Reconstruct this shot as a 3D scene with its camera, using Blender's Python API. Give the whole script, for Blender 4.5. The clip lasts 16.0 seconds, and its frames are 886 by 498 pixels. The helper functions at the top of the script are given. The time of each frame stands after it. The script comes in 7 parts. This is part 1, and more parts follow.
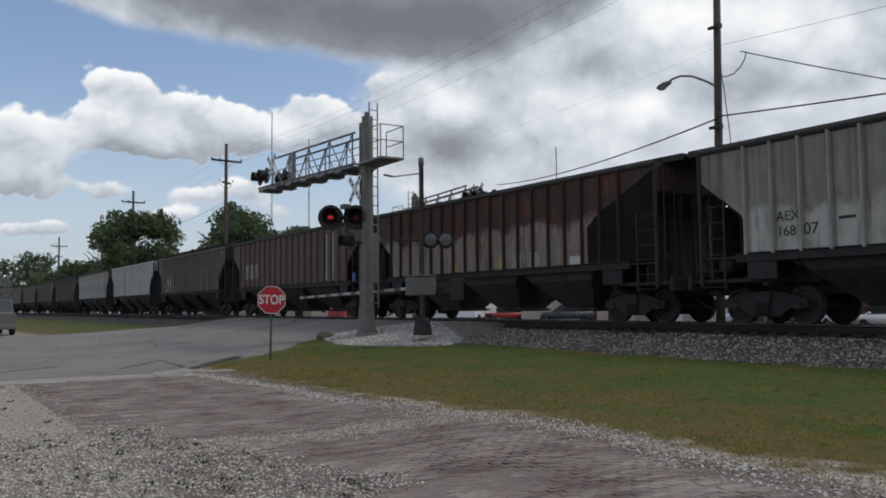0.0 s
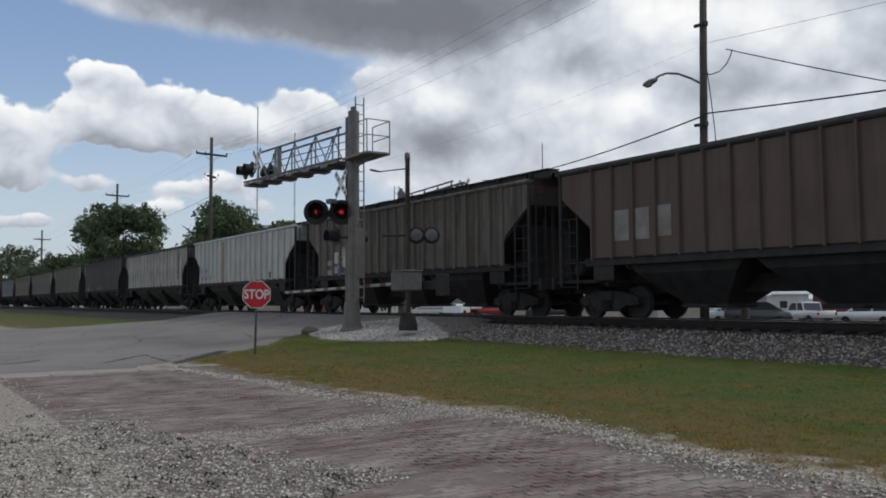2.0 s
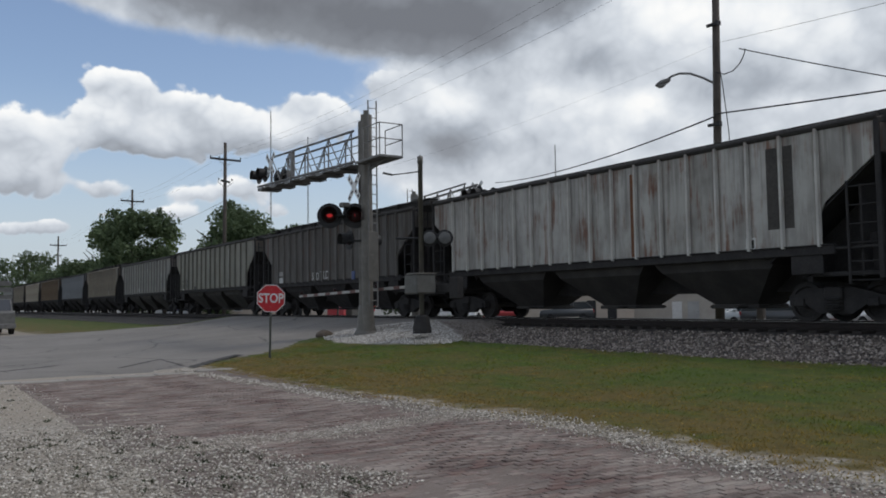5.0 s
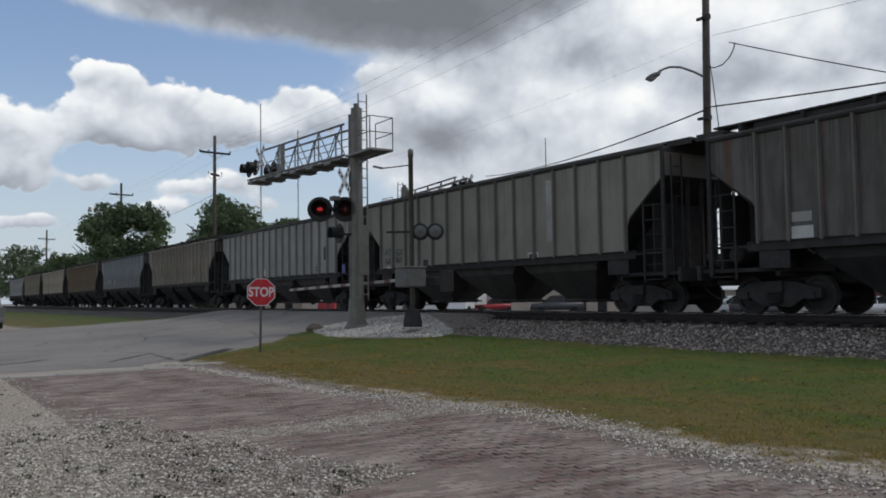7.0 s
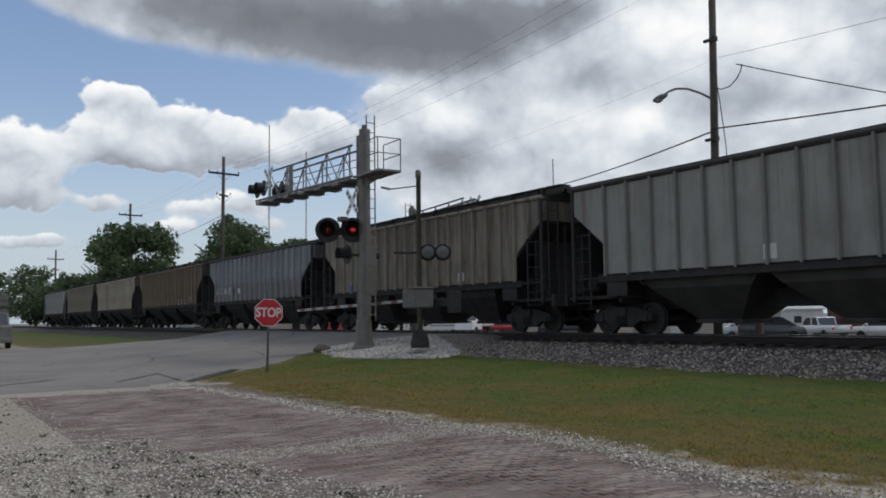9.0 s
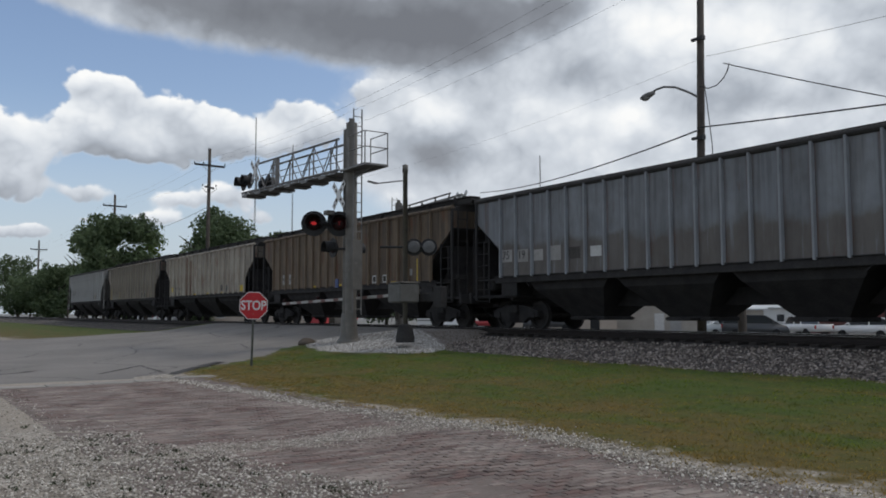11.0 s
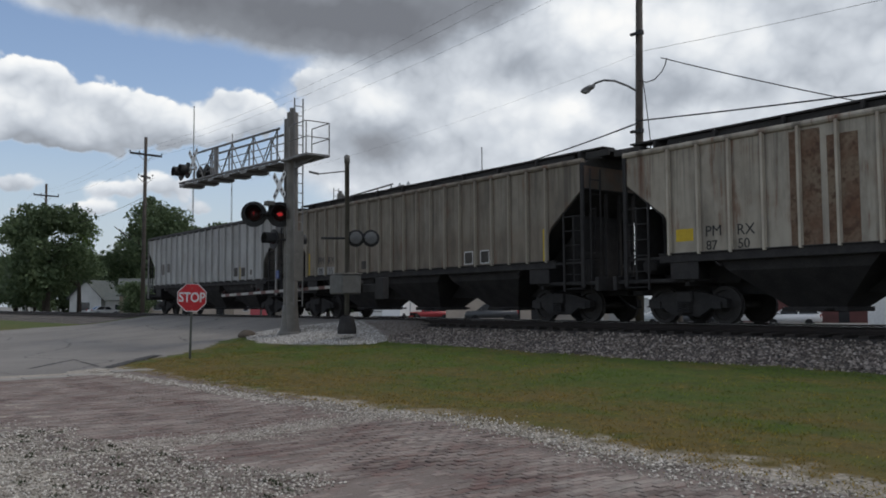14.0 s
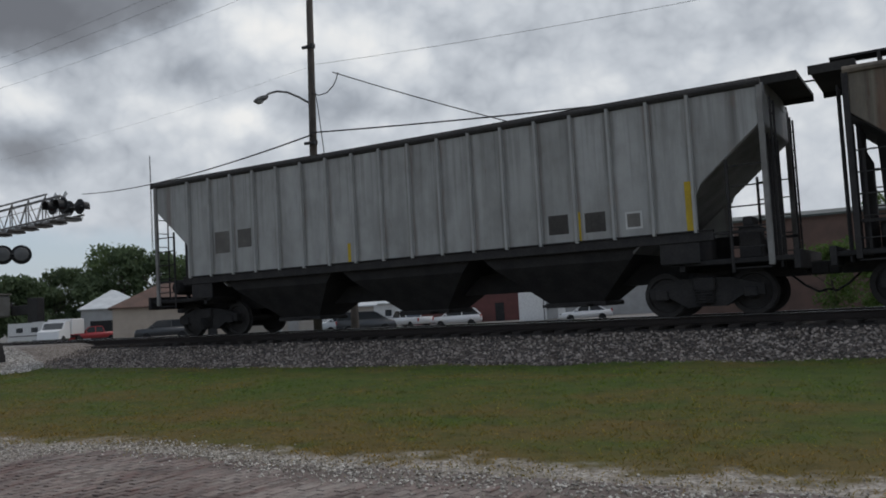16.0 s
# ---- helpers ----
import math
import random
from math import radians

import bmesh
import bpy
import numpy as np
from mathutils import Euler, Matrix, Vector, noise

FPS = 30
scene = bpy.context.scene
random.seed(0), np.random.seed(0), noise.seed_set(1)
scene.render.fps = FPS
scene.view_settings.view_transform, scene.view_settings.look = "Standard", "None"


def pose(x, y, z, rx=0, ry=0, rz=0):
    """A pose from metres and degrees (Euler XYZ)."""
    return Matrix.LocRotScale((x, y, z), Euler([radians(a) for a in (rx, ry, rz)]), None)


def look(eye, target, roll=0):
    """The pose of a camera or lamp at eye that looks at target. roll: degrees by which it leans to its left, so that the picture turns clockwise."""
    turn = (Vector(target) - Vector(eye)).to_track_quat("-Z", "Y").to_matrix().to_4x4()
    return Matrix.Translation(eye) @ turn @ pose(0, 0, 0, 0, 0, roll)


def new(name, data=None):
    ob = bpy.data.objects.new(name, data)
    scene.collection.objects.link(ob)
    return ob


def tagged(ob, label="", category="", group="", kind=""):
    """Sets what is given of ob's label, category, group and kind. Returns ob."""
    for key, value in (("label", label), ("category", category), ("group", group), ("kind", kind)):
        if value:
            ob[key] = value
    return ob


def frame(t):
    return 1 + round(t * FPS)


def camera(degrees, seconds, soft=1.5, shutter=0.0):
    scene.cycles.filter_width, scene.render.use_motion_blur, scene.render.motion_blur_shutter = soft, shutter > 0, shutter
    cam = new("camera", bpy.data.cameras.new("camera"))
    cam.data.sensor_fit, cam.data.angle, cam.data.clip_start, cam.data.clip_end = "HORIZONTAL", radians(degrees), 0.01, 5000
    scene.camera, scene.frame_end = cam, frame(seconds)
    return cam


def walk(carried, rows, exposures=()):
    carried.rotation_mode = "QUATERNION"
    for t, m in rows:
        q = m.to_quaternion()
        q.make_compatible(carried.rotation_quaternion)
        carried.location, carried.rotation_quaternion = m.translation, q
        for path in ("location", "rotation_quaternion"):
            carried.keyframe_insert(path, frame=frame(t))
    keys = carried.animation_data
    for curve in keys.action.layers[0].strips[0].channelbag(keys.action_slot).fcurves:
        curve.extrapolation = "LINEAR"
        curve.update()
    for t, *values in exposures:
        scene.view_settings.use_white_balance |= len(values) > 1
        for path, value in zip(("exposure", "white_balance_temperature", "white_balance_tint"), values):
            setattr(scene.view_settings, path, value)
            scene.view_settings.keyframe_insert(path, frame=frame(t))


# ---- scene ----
# The track runs along x, the train rolls towards +x; y points across the track, away from the camera; z = 0 is the ground under the camera.
EYE = (0.0, 0.0, 1.6)
RAIL_TOP = 1.05
TRACK_Y = 18.6
SPEED = 15.7

cam = camera(55.45, 16.0, soft=1.8, shutter=0.0)
# seconds, yaw, pitch, roll of the hand-held camera, which turns on the spot
PATH = ((0.0, 57.49, 3.81, 0.63), (0.5, 57.18, 3.71, 0.57), (1.0, 56.63, 3.65, 0.43), (1.5, 56.46, 3.46, 0.19),
        (2.0, 56.51, 3.49, 0.38), (2.5, 56.59, 3.79, 0.56), (3.0, 56.74, 4.08, 0.70), (3.5, 57.11, 4.07, 0.86),
        (4.0, 57.69, 4.15, 0.75), (6.5, 56.88, 2.96, 0.85), (7.0, 56.81, 3.23, 0.87), (7.5, 57.07, 3.94, 0.93),
        (8.0, 57.08, 4.41, 0.87), (8.5, 57.39, 4.65, 0.81), (11.0, 56.32, 4.30, 0.13), (11.5, 56.02, 4.19, 0.32),
        (12.0, 55.98, 4.35, 0.36), (12.5, 56.04, 4.50, 0.41), (13.0, 55.64, 4.36, 0.40), (13.5, 54.27, 4.04, 0.32),
        (14.0, 52.40, 3.68, 0.38), (14.5, 49.62, 3.56, 0.52), (15.0, 45.04, 3.48, 1.07), (15.5, 37.94, 3.20, 2.24),
        (16.0, 30.84, 3.73, 3.19))
walk(cam, [(t, pose(*EYE, 90 + p, r, y)) for t, y, p, r in PATH], exposures=((0.0, 0.0), (13.5, 0.0), (15.0, -0.03), (16.0, -0.20)))

# ---------------------------------------------------------------- world, sun
SUN_YAW, SUN_EL = -25.0, 52.0      # the sun stands behind the train, veiled by cloud


class Nodes:
    """Short-hand for building a node tree."""

    def __init__(self, tree):
        self.tree = tree
        tree.nodes.clear()

    def add(self, kind, ins=()):
        n = self.tree.nodes.new(kind)
        for k, v in dict(ins).items():
            self.put(n.inputs[k], v)
        return n

    def put(self, sock, v):
        if isinstance(v, bpy.types.NodeSocket):
            self.tree.links.new(v, sock)
        else:
            sock.default_value = v

    def math(self, op, a, b=0.0, c=0.0, clamp=False):
        n = self.add("ShaderNodeMath", {0: a, 1: b, 2: c})
        n.operation, n.use_clamp = op, clamp
        return n.outputs[0]

    def mix(self, f, a, b, mode="MIX"):
        n = self.add("ShaderNodeMix")
        n.data_type, n.blend_type = "RGBA", mode
        for i, v in ((0, f), (6, a), (7, b)):
            self.put(n.inputs[i], (*v, 1.0) if isinstance(v, tuple) and len(v) == 3 else v)
        return n.outputs[2]

    def noise(self, vec, scale, detail=4.0, rough=0.55, dist=0.0):
        n = self.add("ShaderNodeTexNoise", {"Vector": vec, "Scale": scale, "Detail": detail, "Roughness": rough, "Distortion": dist})
        return n.outputs[0]

    def step(self, v, lo, hi):
        n = self.add("ShaderNodeMapRange", {0: v, 1: lo, 2: hi, 3: 0.0, 4: 1.0})
        n.interpolation_type = "SMOOTHSTEP"
        return n.outputs[0]

    def ramp(self, v, stops):
        n = self.add("ShaderNodeValToRGB", {0: v})
        els = n.color_ramp.elements
        while len(els) < len(stops):
            els.new(0.5)
        for e, (p, c) in zip(els, stops):
            e.position, e.color = p, (*c, 1.0)
        return n.outputs[0]

    def xyz(self, vec):
        return self.add("ShaderNodeSeparateXYZ", {0: vec}).outputs

    def vec(self, x, y, z):
        return self.add("ShaderNodeCombineXYZ", {0: x, 1: y, 2: z}).outputs[0]


# yaw and elevation of the cloud lumps, with half sizes in degrees and weights
HEAPS = (
    (79.2, 14.1, 1.6, 0.9, 1.0), (77.7, 13.7, 1.9, 1.4, 1.2), (79.7, 11.8, 1.9, 1.5, 1.2), (77.3, 11.2, 2.4, 1.5, 1.2), (74.0, 13.0, 1.6, 1.0, 1.1),
    (72.0, 12.2, 2.1, 1.4, 1.2), (74.5, 10.8, 2.8, 1.3, 1.0), (70.1, 11.2, 1.4, 1.2, 0.9), (66.6, 13.5, 1.9, 1.0, 1.0), (67.5, 11.6, 2.1, 1.4, 0.9),
    (64.5, 12.4, 2.1, 1.5, 1.0), (61.0, 14.9, 2.1, 1.2, 1.2), (58.7, 13.0, 2.8, 1.9, 1.3))
LOW_HEAPS = (
    (84.8, 11.2, 2.0, 1.2, 1.0), (83.8, 9.6, 2.7, 1.9, 1.3), (85.0, 7.8, 2.3, 1.2, 0.9), (79.3, 7.5, 1.7, 0.8, 1.0), (84.3, 4.9, 2.3, 0.6, 1.0),
    (82.2, 5.2, 1.3, 0.5, 0.9), (70.5, 7.8, 2.1, 1.0, 1.0), (74.1, 7.4, 1.9, 0.6, 0.75), (75.1, 6.2, 2.3, 0.5, 0.75), (69.0, 6.3, 2.3, 0.8, 0.75),
    (59.1, 7.7, 1.6, 0.7, 0.9), (79.6, 5.9, 0.8, 0.3, 0.7))
SHELF = (
    (79.8, 20.1, 4.5, 1.5, 1.2), (74.6, 20.3, 5.8, 2.6, 1.5), (67.5, 20.1, 6.9, 2.7, 1.6), (60.6, 19.2, 5.8, 2.9, 1.6), (54.7, 19.2, 5.1, 2.7, 1.5),
    (50.4, 20.8, 4.1, 2.3, 1.3), (64.4, 25.3, 21.4, 4.2, 1.6))
VEIL = (
    (52.9, 11.8, 8.1, 5.7, 1.4), (48.9, 15.7, 7.3, 4.0, 1.2), (43.3, 14.3, 9.1, 6.2, 1.6), (36.2, 14.7, 11.4, 7.1, 1.8), (29.5, 12.9, 11.3, 7.5, 1.8),
    (56.0, 10.3, 5.4, 2.7, 1.1), (43.2, 18.9, 9.3, 3.5, 1.4), (34.4, 18.6, 14.0, 4.0, 1.5), (29.3, 16.5, 23.0, 8.8, 1.8), (7.4, 12.4, 15.8, 9.7, 1.8),
    (48.3, 15.0, 9.1, 6.6, 1.3))
# lighter and darker places in the cover
GLINTS = (
    (61.0, 15.8, 2.4, 0.8, 0.2), (56.7, 13.5, 1.8, 1.0, 0.22), (50.4, 17.9, 2.4, 1.3, 0.22), (52.9, 11.6, 1.6, 0.8, 0.15), (49.0, 13.1, 2.8, 1.3, 0.15),
    (46.0, 10.8, 2.3, 1.0, 0.12), (43.4, 13.0, 1.4, 0.8, 0.2), (41.8, 17.9, 2.8, 1.7, 0.22), (66.0, 14.2, 2.0, 0.6, 0.15), (35.3, 12.2, 2.8, 0.6, 0.12),
    (50.5, 14.1, 1.2, 0.6, 0.12), (43.0, 19.2, 2.4, 1.3, 0.2), (35.0, 17.9, 3.2, 1.7, 0.22), (43.8, 12.7, 2.4, 1.0, 0.2), (31.2, 16.3, 1.2, 1.2, 0.15),
    (25.5, 14.8, 1.6, 0.8, 0.1), (18.7, 13.8, 2.0, 1.0, 0.15), (12.8, 14.2, 2.4, 1.2, 0.12), (4.2, 12.6, 2.8, 2.3, 0.1))
SHADES = (
    (73.8, 20.4, 6.1, 1.9, -0.3), (66.8, 19.6, 7.3, 2.3, -0.36), (59.8, 18.5, 6.5, 2.3, -0.42), (53.9, 18.8, 5.3, 2.3, -0.38), (49.6, 20.0, 3.7, 1.5, -0.25),
    (56.0, 11.1, 3.5, 1.7, -0.24), (46.7, 15.6, 2.4, 1.5, -0.1), (37.0, 13.7, 3.2, 1.9, -0.15), (59.1, 10.4, 2.7, 1.3, -0.2), (53.6, 14.4, 1.6, 1.0, -0.1),
    (47.2, 15.8, 2.8, 1.5, -0.12), (27.9, 13.9, 4.4, 1.5, -0.14), (33.3, 13.4, 2.4, 0.8, -0.08), (21.4, 17.4, 8.1, 1.5, -0.08), (56.5, 10.3, 3.1, 1.5, -0.12),
    (7.1, 15.8, 4.8, 1.9, -0.08))


def make_world():
    world = bpy.data.worlds.new("sky")
    scene.world = world
    world.use_nodes = True
    n = Nodes(world.node_tree)
    sky = n.add("ShaderNodeTexSky")
    sky.sky_type, sky.sun_disc, sky.dust_density = "NISHITA", False, 1.4
    sky.sun_elevation, sky.sun_rotation = radians(SUN_EL), radians(-SUN_YAW)
    way = n.add("ShaderNodeTexCoord").outputs["Generated"]
    x, y, z = n.xyz(way)
    deg = 180 / math.pi
    yaw = n.math("MULTIPLY", n.math("ARCTAN2", n.math("MULTIPLY", x, -1.0), y), deg)
    el = n.math("MULTIPLY", n.math("ARCSINE", z), deg)
    def wobble(shift, scale, detail):
        at = n.vec(n.math("ADD", x, shift), y, n.math("MULTIPLY", z, 1.25))
        return n.math("SUBTRACT", n.noise(at, scale, detail, 0.62), 0.5)
    # puffy outlines: a broad and a fine shift of the lumps
    wa = n.math("ADD", yaw, n.math("ADD", n.math("MULTIPLY", wobble(0.0, 11.0, 5.0), 3.2), n.math("MULTIPLY", wobble(5.0, 34.0, 4.0), 1.3)))
    we = n.math("ADD", el, n.math("ADD", n.math("MULTIPLY", wobble(3.1, 11.0, 5.0), 2.2), n.math("MULTIPLY", wobble(8.0, 34.0, 4.0), 1.0)))

    def field(items):
        """Sum of soft ellipses (yaw, elevation, half width, half height, weight), and the same weighted by the height within each."""
        total = lift = None
        for cy, ce, hw, hh, wt in items:
            dx = n.math("MULTIPLY", n.math("SUBTRACT", wa, cy), 1 / hw)
            dy = n.math("MULTIPLY", n.math("SUBTRACT", we, ce), 1 / hh)
            r2 = n.math("MULTIPLY_ADD", dx, dx, n.math("MULTIPLY", dy, dy))
            g = n.math("MULTIPLY", n.math("EXPONENT", n.math("MULTIPLY", r2, -1.0)), wt)
            up = n.math("MULTIPLY", g, dy)
            total = g if total is None else n.math("ADD", total, g)
            lift = up if lift is None else n.math("ADD", lift, up)
        return total, lift

    def billow():
        """Rounded lumps with creases between them."""
        at, total = n.vec(x, y, n.math("MULTIPLY", z, 1.2)), None
        for scale, wt in ((13.0, 1.0), (28.0, 0.6), (60.0, 0.32)):
            b = n.math("MULTIPLY", n.math("ABSOLUTE", n.math("MULTIPLY_ADD", n.noise(at, scale, 1.0, 0.4), 2.0, -1.0)), wt)
            total = b if total is None else n.math("ADD", total, b)
        return n.math("SUBTRACT", total, 0.36)

    lumps = billow()
    soft = n.math("SUBTRACT", n.noise(way, 9.0, 7.0, 0.56), 0.5)
    broad = n.noise(way, 2.3, 5.0, 0.55)
    wa, we = (n.math("ADD", n.math("MULTIPLY", yaw, 0.55), n.math("MULTIPLY", wa, 0.45)), n.math("ADD", n.math("MULTIPLY", el, 0.45), n.math("MULTIPLY", we, 0.55)))
    heaps, lift = field(HEAPS + LOW_HEAPS)
    shelf, veil = field(SHELF)[0], field(VEIL)[0]
    # overhead and behind, the same broken cloud goes on
    beyond = n.math("MAXIMUM", n.step(el, 21.0, 28.0), n.step(n.math("ABSOLUTE", n.math("SUBTRACT", yaw, 45.0)), 48.0, 58.0))
    heap_mask = n.step(n.math("MULTIPLY_ADD", lumps, 0.85, heaps), 0.48, 0.76)
    shelf_mask = n.step(n.math("MULTIPLY_ADD", soft, 0.7, shelf), 0.42, 1.05)
    veil_mask = n.step(n.math("MULTIPLY_ADD", soft, 1.0, veil), 0.40, 1.1)
    far_mask = n.math("MULTIPLY", n.step(n.math("MULTIPLY_ADD", lumps, 0.3, broad), 0.36, 0.60), beyond)
    cover = n.math("MAXIMUM", shelf_mask, n.math("MAXIMUM", veil_mask, far_mask))
    mask = n.math("MAXIMUM", heap_mask, cover)
    # heaps: lit on their upper sides, grey at the base and in the creases
    height = n.math("DIVIDE", lift, n.math("MAXIMUM", heaps, 0.25))
    heap_tone = n.math("MULTIPLY_ADD", lumps, 0.36, n.math("MULTIPLY_ADD", height, 0.40, 0.69))
    # veil and shelf: broad lighter and darker places
    patches = n.math("ADD", field(GLINTS)[0], field(SHADES)[0])
    veil_tone = n.math("ADD", n.math("MULTIPLY_ADD", soft, 0.42, 0.70), n.math("MULTIPLY_ADD", lumps, 0.24, patches))
    veil_tone = n.math("MULTIPLY_ADD", shelf_mask, -0.10, veil_tone)
    veil_tone = n.math("MULTIPLY_ADD", beyond, -0.05, veil_tone)
    bright = n.math("MULTIPLY_ADD", n.math("SUBTRACT", heap_tone, veil_tone), n.math("MULTIPLY", heap_mask, n.math("SUBTRACT", 1.0, n.math("MULTIPLY", cover, 0.72))), veil_tone)
    tone = n.ramp(bright, ((0.0, (0.180, 0.193, 0.22)), (0.28, (0.245, 0.265, 0.30)), (0.48, (0.40, 0.44, 0.50)), (0.68, (0.63, 0.675, 0.735)), (0.85, (0.84, 0.87, 0.90)), (1.0, (0.97, 0.975, 0.97))))
    blue = n.mix(1.0, sky.outputs[0], (0.136, 0.134, 0.138), "MULTIPLY")
    haze = n.step(el, 15.0, 0.0)
    blue = n.mix(n.math("MULTIPLY", haze, 0.75), blue, (0.52, 0.60, 0.70))
    tone = n.mix(n.math("MULTIPLY", haze, 0.30), tone, (0.62, 0.66, 0.72))
    out = n.mix(mask, blue, tone)
    back = n.add("ShaderNodeBackground", {"Color": out, "Strength": 1.0})
    n.add("ShaderNodeOutputWorld", {0: back.outputs[0]})


make_world()

sun = new("sun", bpy.data.lights.new("sun", "SUN"))
sun.data.energy, sun.data.angle, sun.data.color = 1.0, radians(12), (1.0, 0.95, 0.88)
sun.matrix_world = pose(0, 0, 60, 0, 0, 0) @ look((0, 0, 0), (math.sin(radians(SUN_YAW)) * math.cos(radians(SUN_EL)),
                        -math.cos(radians(SUN_YAW)) * math.cos(radians(SUN_EL)), -math.sin(radians(SUN_EL))))

# ---------------------------------------------------------------- materials
def shader(name):
    m = bpy.data.materials.new(name)
    m.use_nodes = True
    return m, Nodes(m.node_tree)


def finish(n, color, rough=0.8, metal=0.0, bump=None, depth=0.01, spec=0.3, glow=None, glow_power=0.0):
    b = n.add("ShaderNodeBsdfPrincipled", {"Roughness": rough, "Metallic": metal, "Specular IOR Level": spec})
    n.put(b.inputs["Base Color"], (*color, 1.0) if isinstance(color, tuple) else color)
    if bump is not None:
        bp = n.add("ShaderNodeBump", {"Height": bump, "Distance": depth, "Strength": 1.0})
        n.put(b.inputs["Normal"], bp.outputs[0])
    if glow:
        b.inputs["Emission Color"].default_value, b.inputs["Emission Strength"].default_value = (*glow, 1.0), glow_power
    n.add("ShaderNodeOutputMaterial", {0: b.outputs[0]})


def mixed(name, a, b, scale=3.0, fine=40.0, rough=0.8, metal=0.0, depth=0.004, spec=0.3, wear=None, wear_at=0.62):
    """Two tones that drift at a broad and a fine scale, and a third one as wear."""
    m, n = shader(name)
    at = n.add("ShaderNodeTexCoord").outputs["Object"]
    big, small = n.noise(at, scale), n.noise(at, fine, 3.0)
    col = n.mix(n.step(big, 0.3, 0.7), a, b)
    col = n.mix(n.math("MULTIPLY", n.step(small, 0.35, 0.75), 0.45), col, tuple(c * 0.6 for c in a))
    if wear:
        col = n.mix(n.step(n.math("MULTIPLY_ADD", small, 0.35, n.noise(at, scale * 2.3, 6.0)), wear_at + 0.12, wear_at + 0.3), col, wear)
    rnd = n.add("ShaderNodeObjectInfo").outputs["Random"]
    col = n.mix(n.math("MULTIPLY", rnd, 0.18), col, (0.02, 0.02, 0.02))
    finish(n, col, n.math("MULTIPLY_ADD", small, 0.2, rough - 0.1), metal, small, depth, spec)
    return m


def glass_mat(name, tint=(0.03, 0.035, 0.04)):
    m, n = shader(name)
    finish(n, tint, 0.06, 0.0, spec=0.8)
    return m


STEEL = mixed("galvanised_steel", (0.22, 0.215, 0.205), (0.15, 0.147, 0.14), 4, 60, 0.55, 0.35, 0.001)
ALU = mixed("weathered_aluminium", (0.195, 0.184, 0.164), (0.142, 0.135, 0.12), 2.5, 50, 0.6, 0.25, 0.001, wear=(0.20, 0.19, 0.17))
BLACK = mixed("black_paint", (0.018, 0.018, 0.019), (0.03, 0.03, 0.03), 4, 50, 0.6, 0.0, 0.001)
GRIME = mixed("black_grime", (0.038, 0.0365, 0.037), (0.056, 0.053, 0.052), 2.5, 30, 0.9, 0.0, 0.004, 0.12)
WHITE_PAINT = mixed("white_paint", (0.78, 0.78, 0.76), (0.66, 0.66, 0.64), 5, 50, 0.5, 0.0, 0.0005)
RED_SHEET = mixed("red_sheeting", (0.55, 0.025, 0.03), (0.46, 0.02, 0.03), 5, 60, 0.4, 0.0, 0.0003)
RAIL_STEEL = mixed("rusty_rail", (0.036, 0.028, 0.025), (0.026, 0.022, 0.020), 3, 30, 0.7, 0.3, 0.002)
RAIL_HEAD = mixed("polished_rail_head", (0.42, 0.42, 0.43), (0.34, 0.34, 0.35), 4, 40, 0.28, 0.9, 0.0003)
TIE = mixed("creosoted_wood", (0.030, 0.026, 0.023), (0.046, 0.039, 0.034), 5, 60, 0.9, 0.0, 0.006)
WOOD_POLE = mixed("weathered_pole_wood", (0.075, 0.062, 0.052), (0.115, 0.098, 0.083), 1.5, 40, 0.9, 0.0, 0.004)
BARK = mixed("bark", (0.055, 0.045, 0.036), (0.085, 0.07, 0.058), 2, 14, 0.95, 0.0, 0.02)
WIRE = mixed("black_cable", (0.02, 0.02, 0.02), (0.03, 0.03, 0.03), 4, 30, 0.6)


def leaf_mat(name, a, b):
    m, n = shader(name)
    rnd = n.add("ShaderNodeNewGeometry").outputs["Random Per Island"]
    at = n.add("ShaderNodeTexCoord").outputs["Object"]
    col = n.mix(rnd, a, b)
    col = n.mix(n.math("MULTIPLY", n.step(n.noise(at, 0.35, 3.0), 0.35, 0.7), 0.5), col, tuple(c * 0.55 for c in a))
    d = n.add("ShaderNodeBsdfPrincipled", {"Base Color": col, "Roughness": 0.6, "Specular IOR Level": 0.2})
    t = n.add("ShaderNodeBsdfTranslucent", {"Color": col})
    mx = n.add("ShaderNodeMixShader", {0: 0.35, 1: d.outputs[0], 2: t.outputs[0]})
    n.add("ShaderNodeOutputMaterial", {0: mx.outputs[0]})
    return m


LEAF = leaf_mat("leaves", (0.105, 0.155, 0.068), (0.17, 0.225, 0.10))
LEAF_DARK = leaf_mat("dark_leaves", (0.080, 0.116, 0.058), (0.135, 0.180, 0.088))
LEAF_BRIGHT = leaf_mat("bright_leaves", (0.075, 0.13, 0.03), (0.13, 0.19, 0.05))


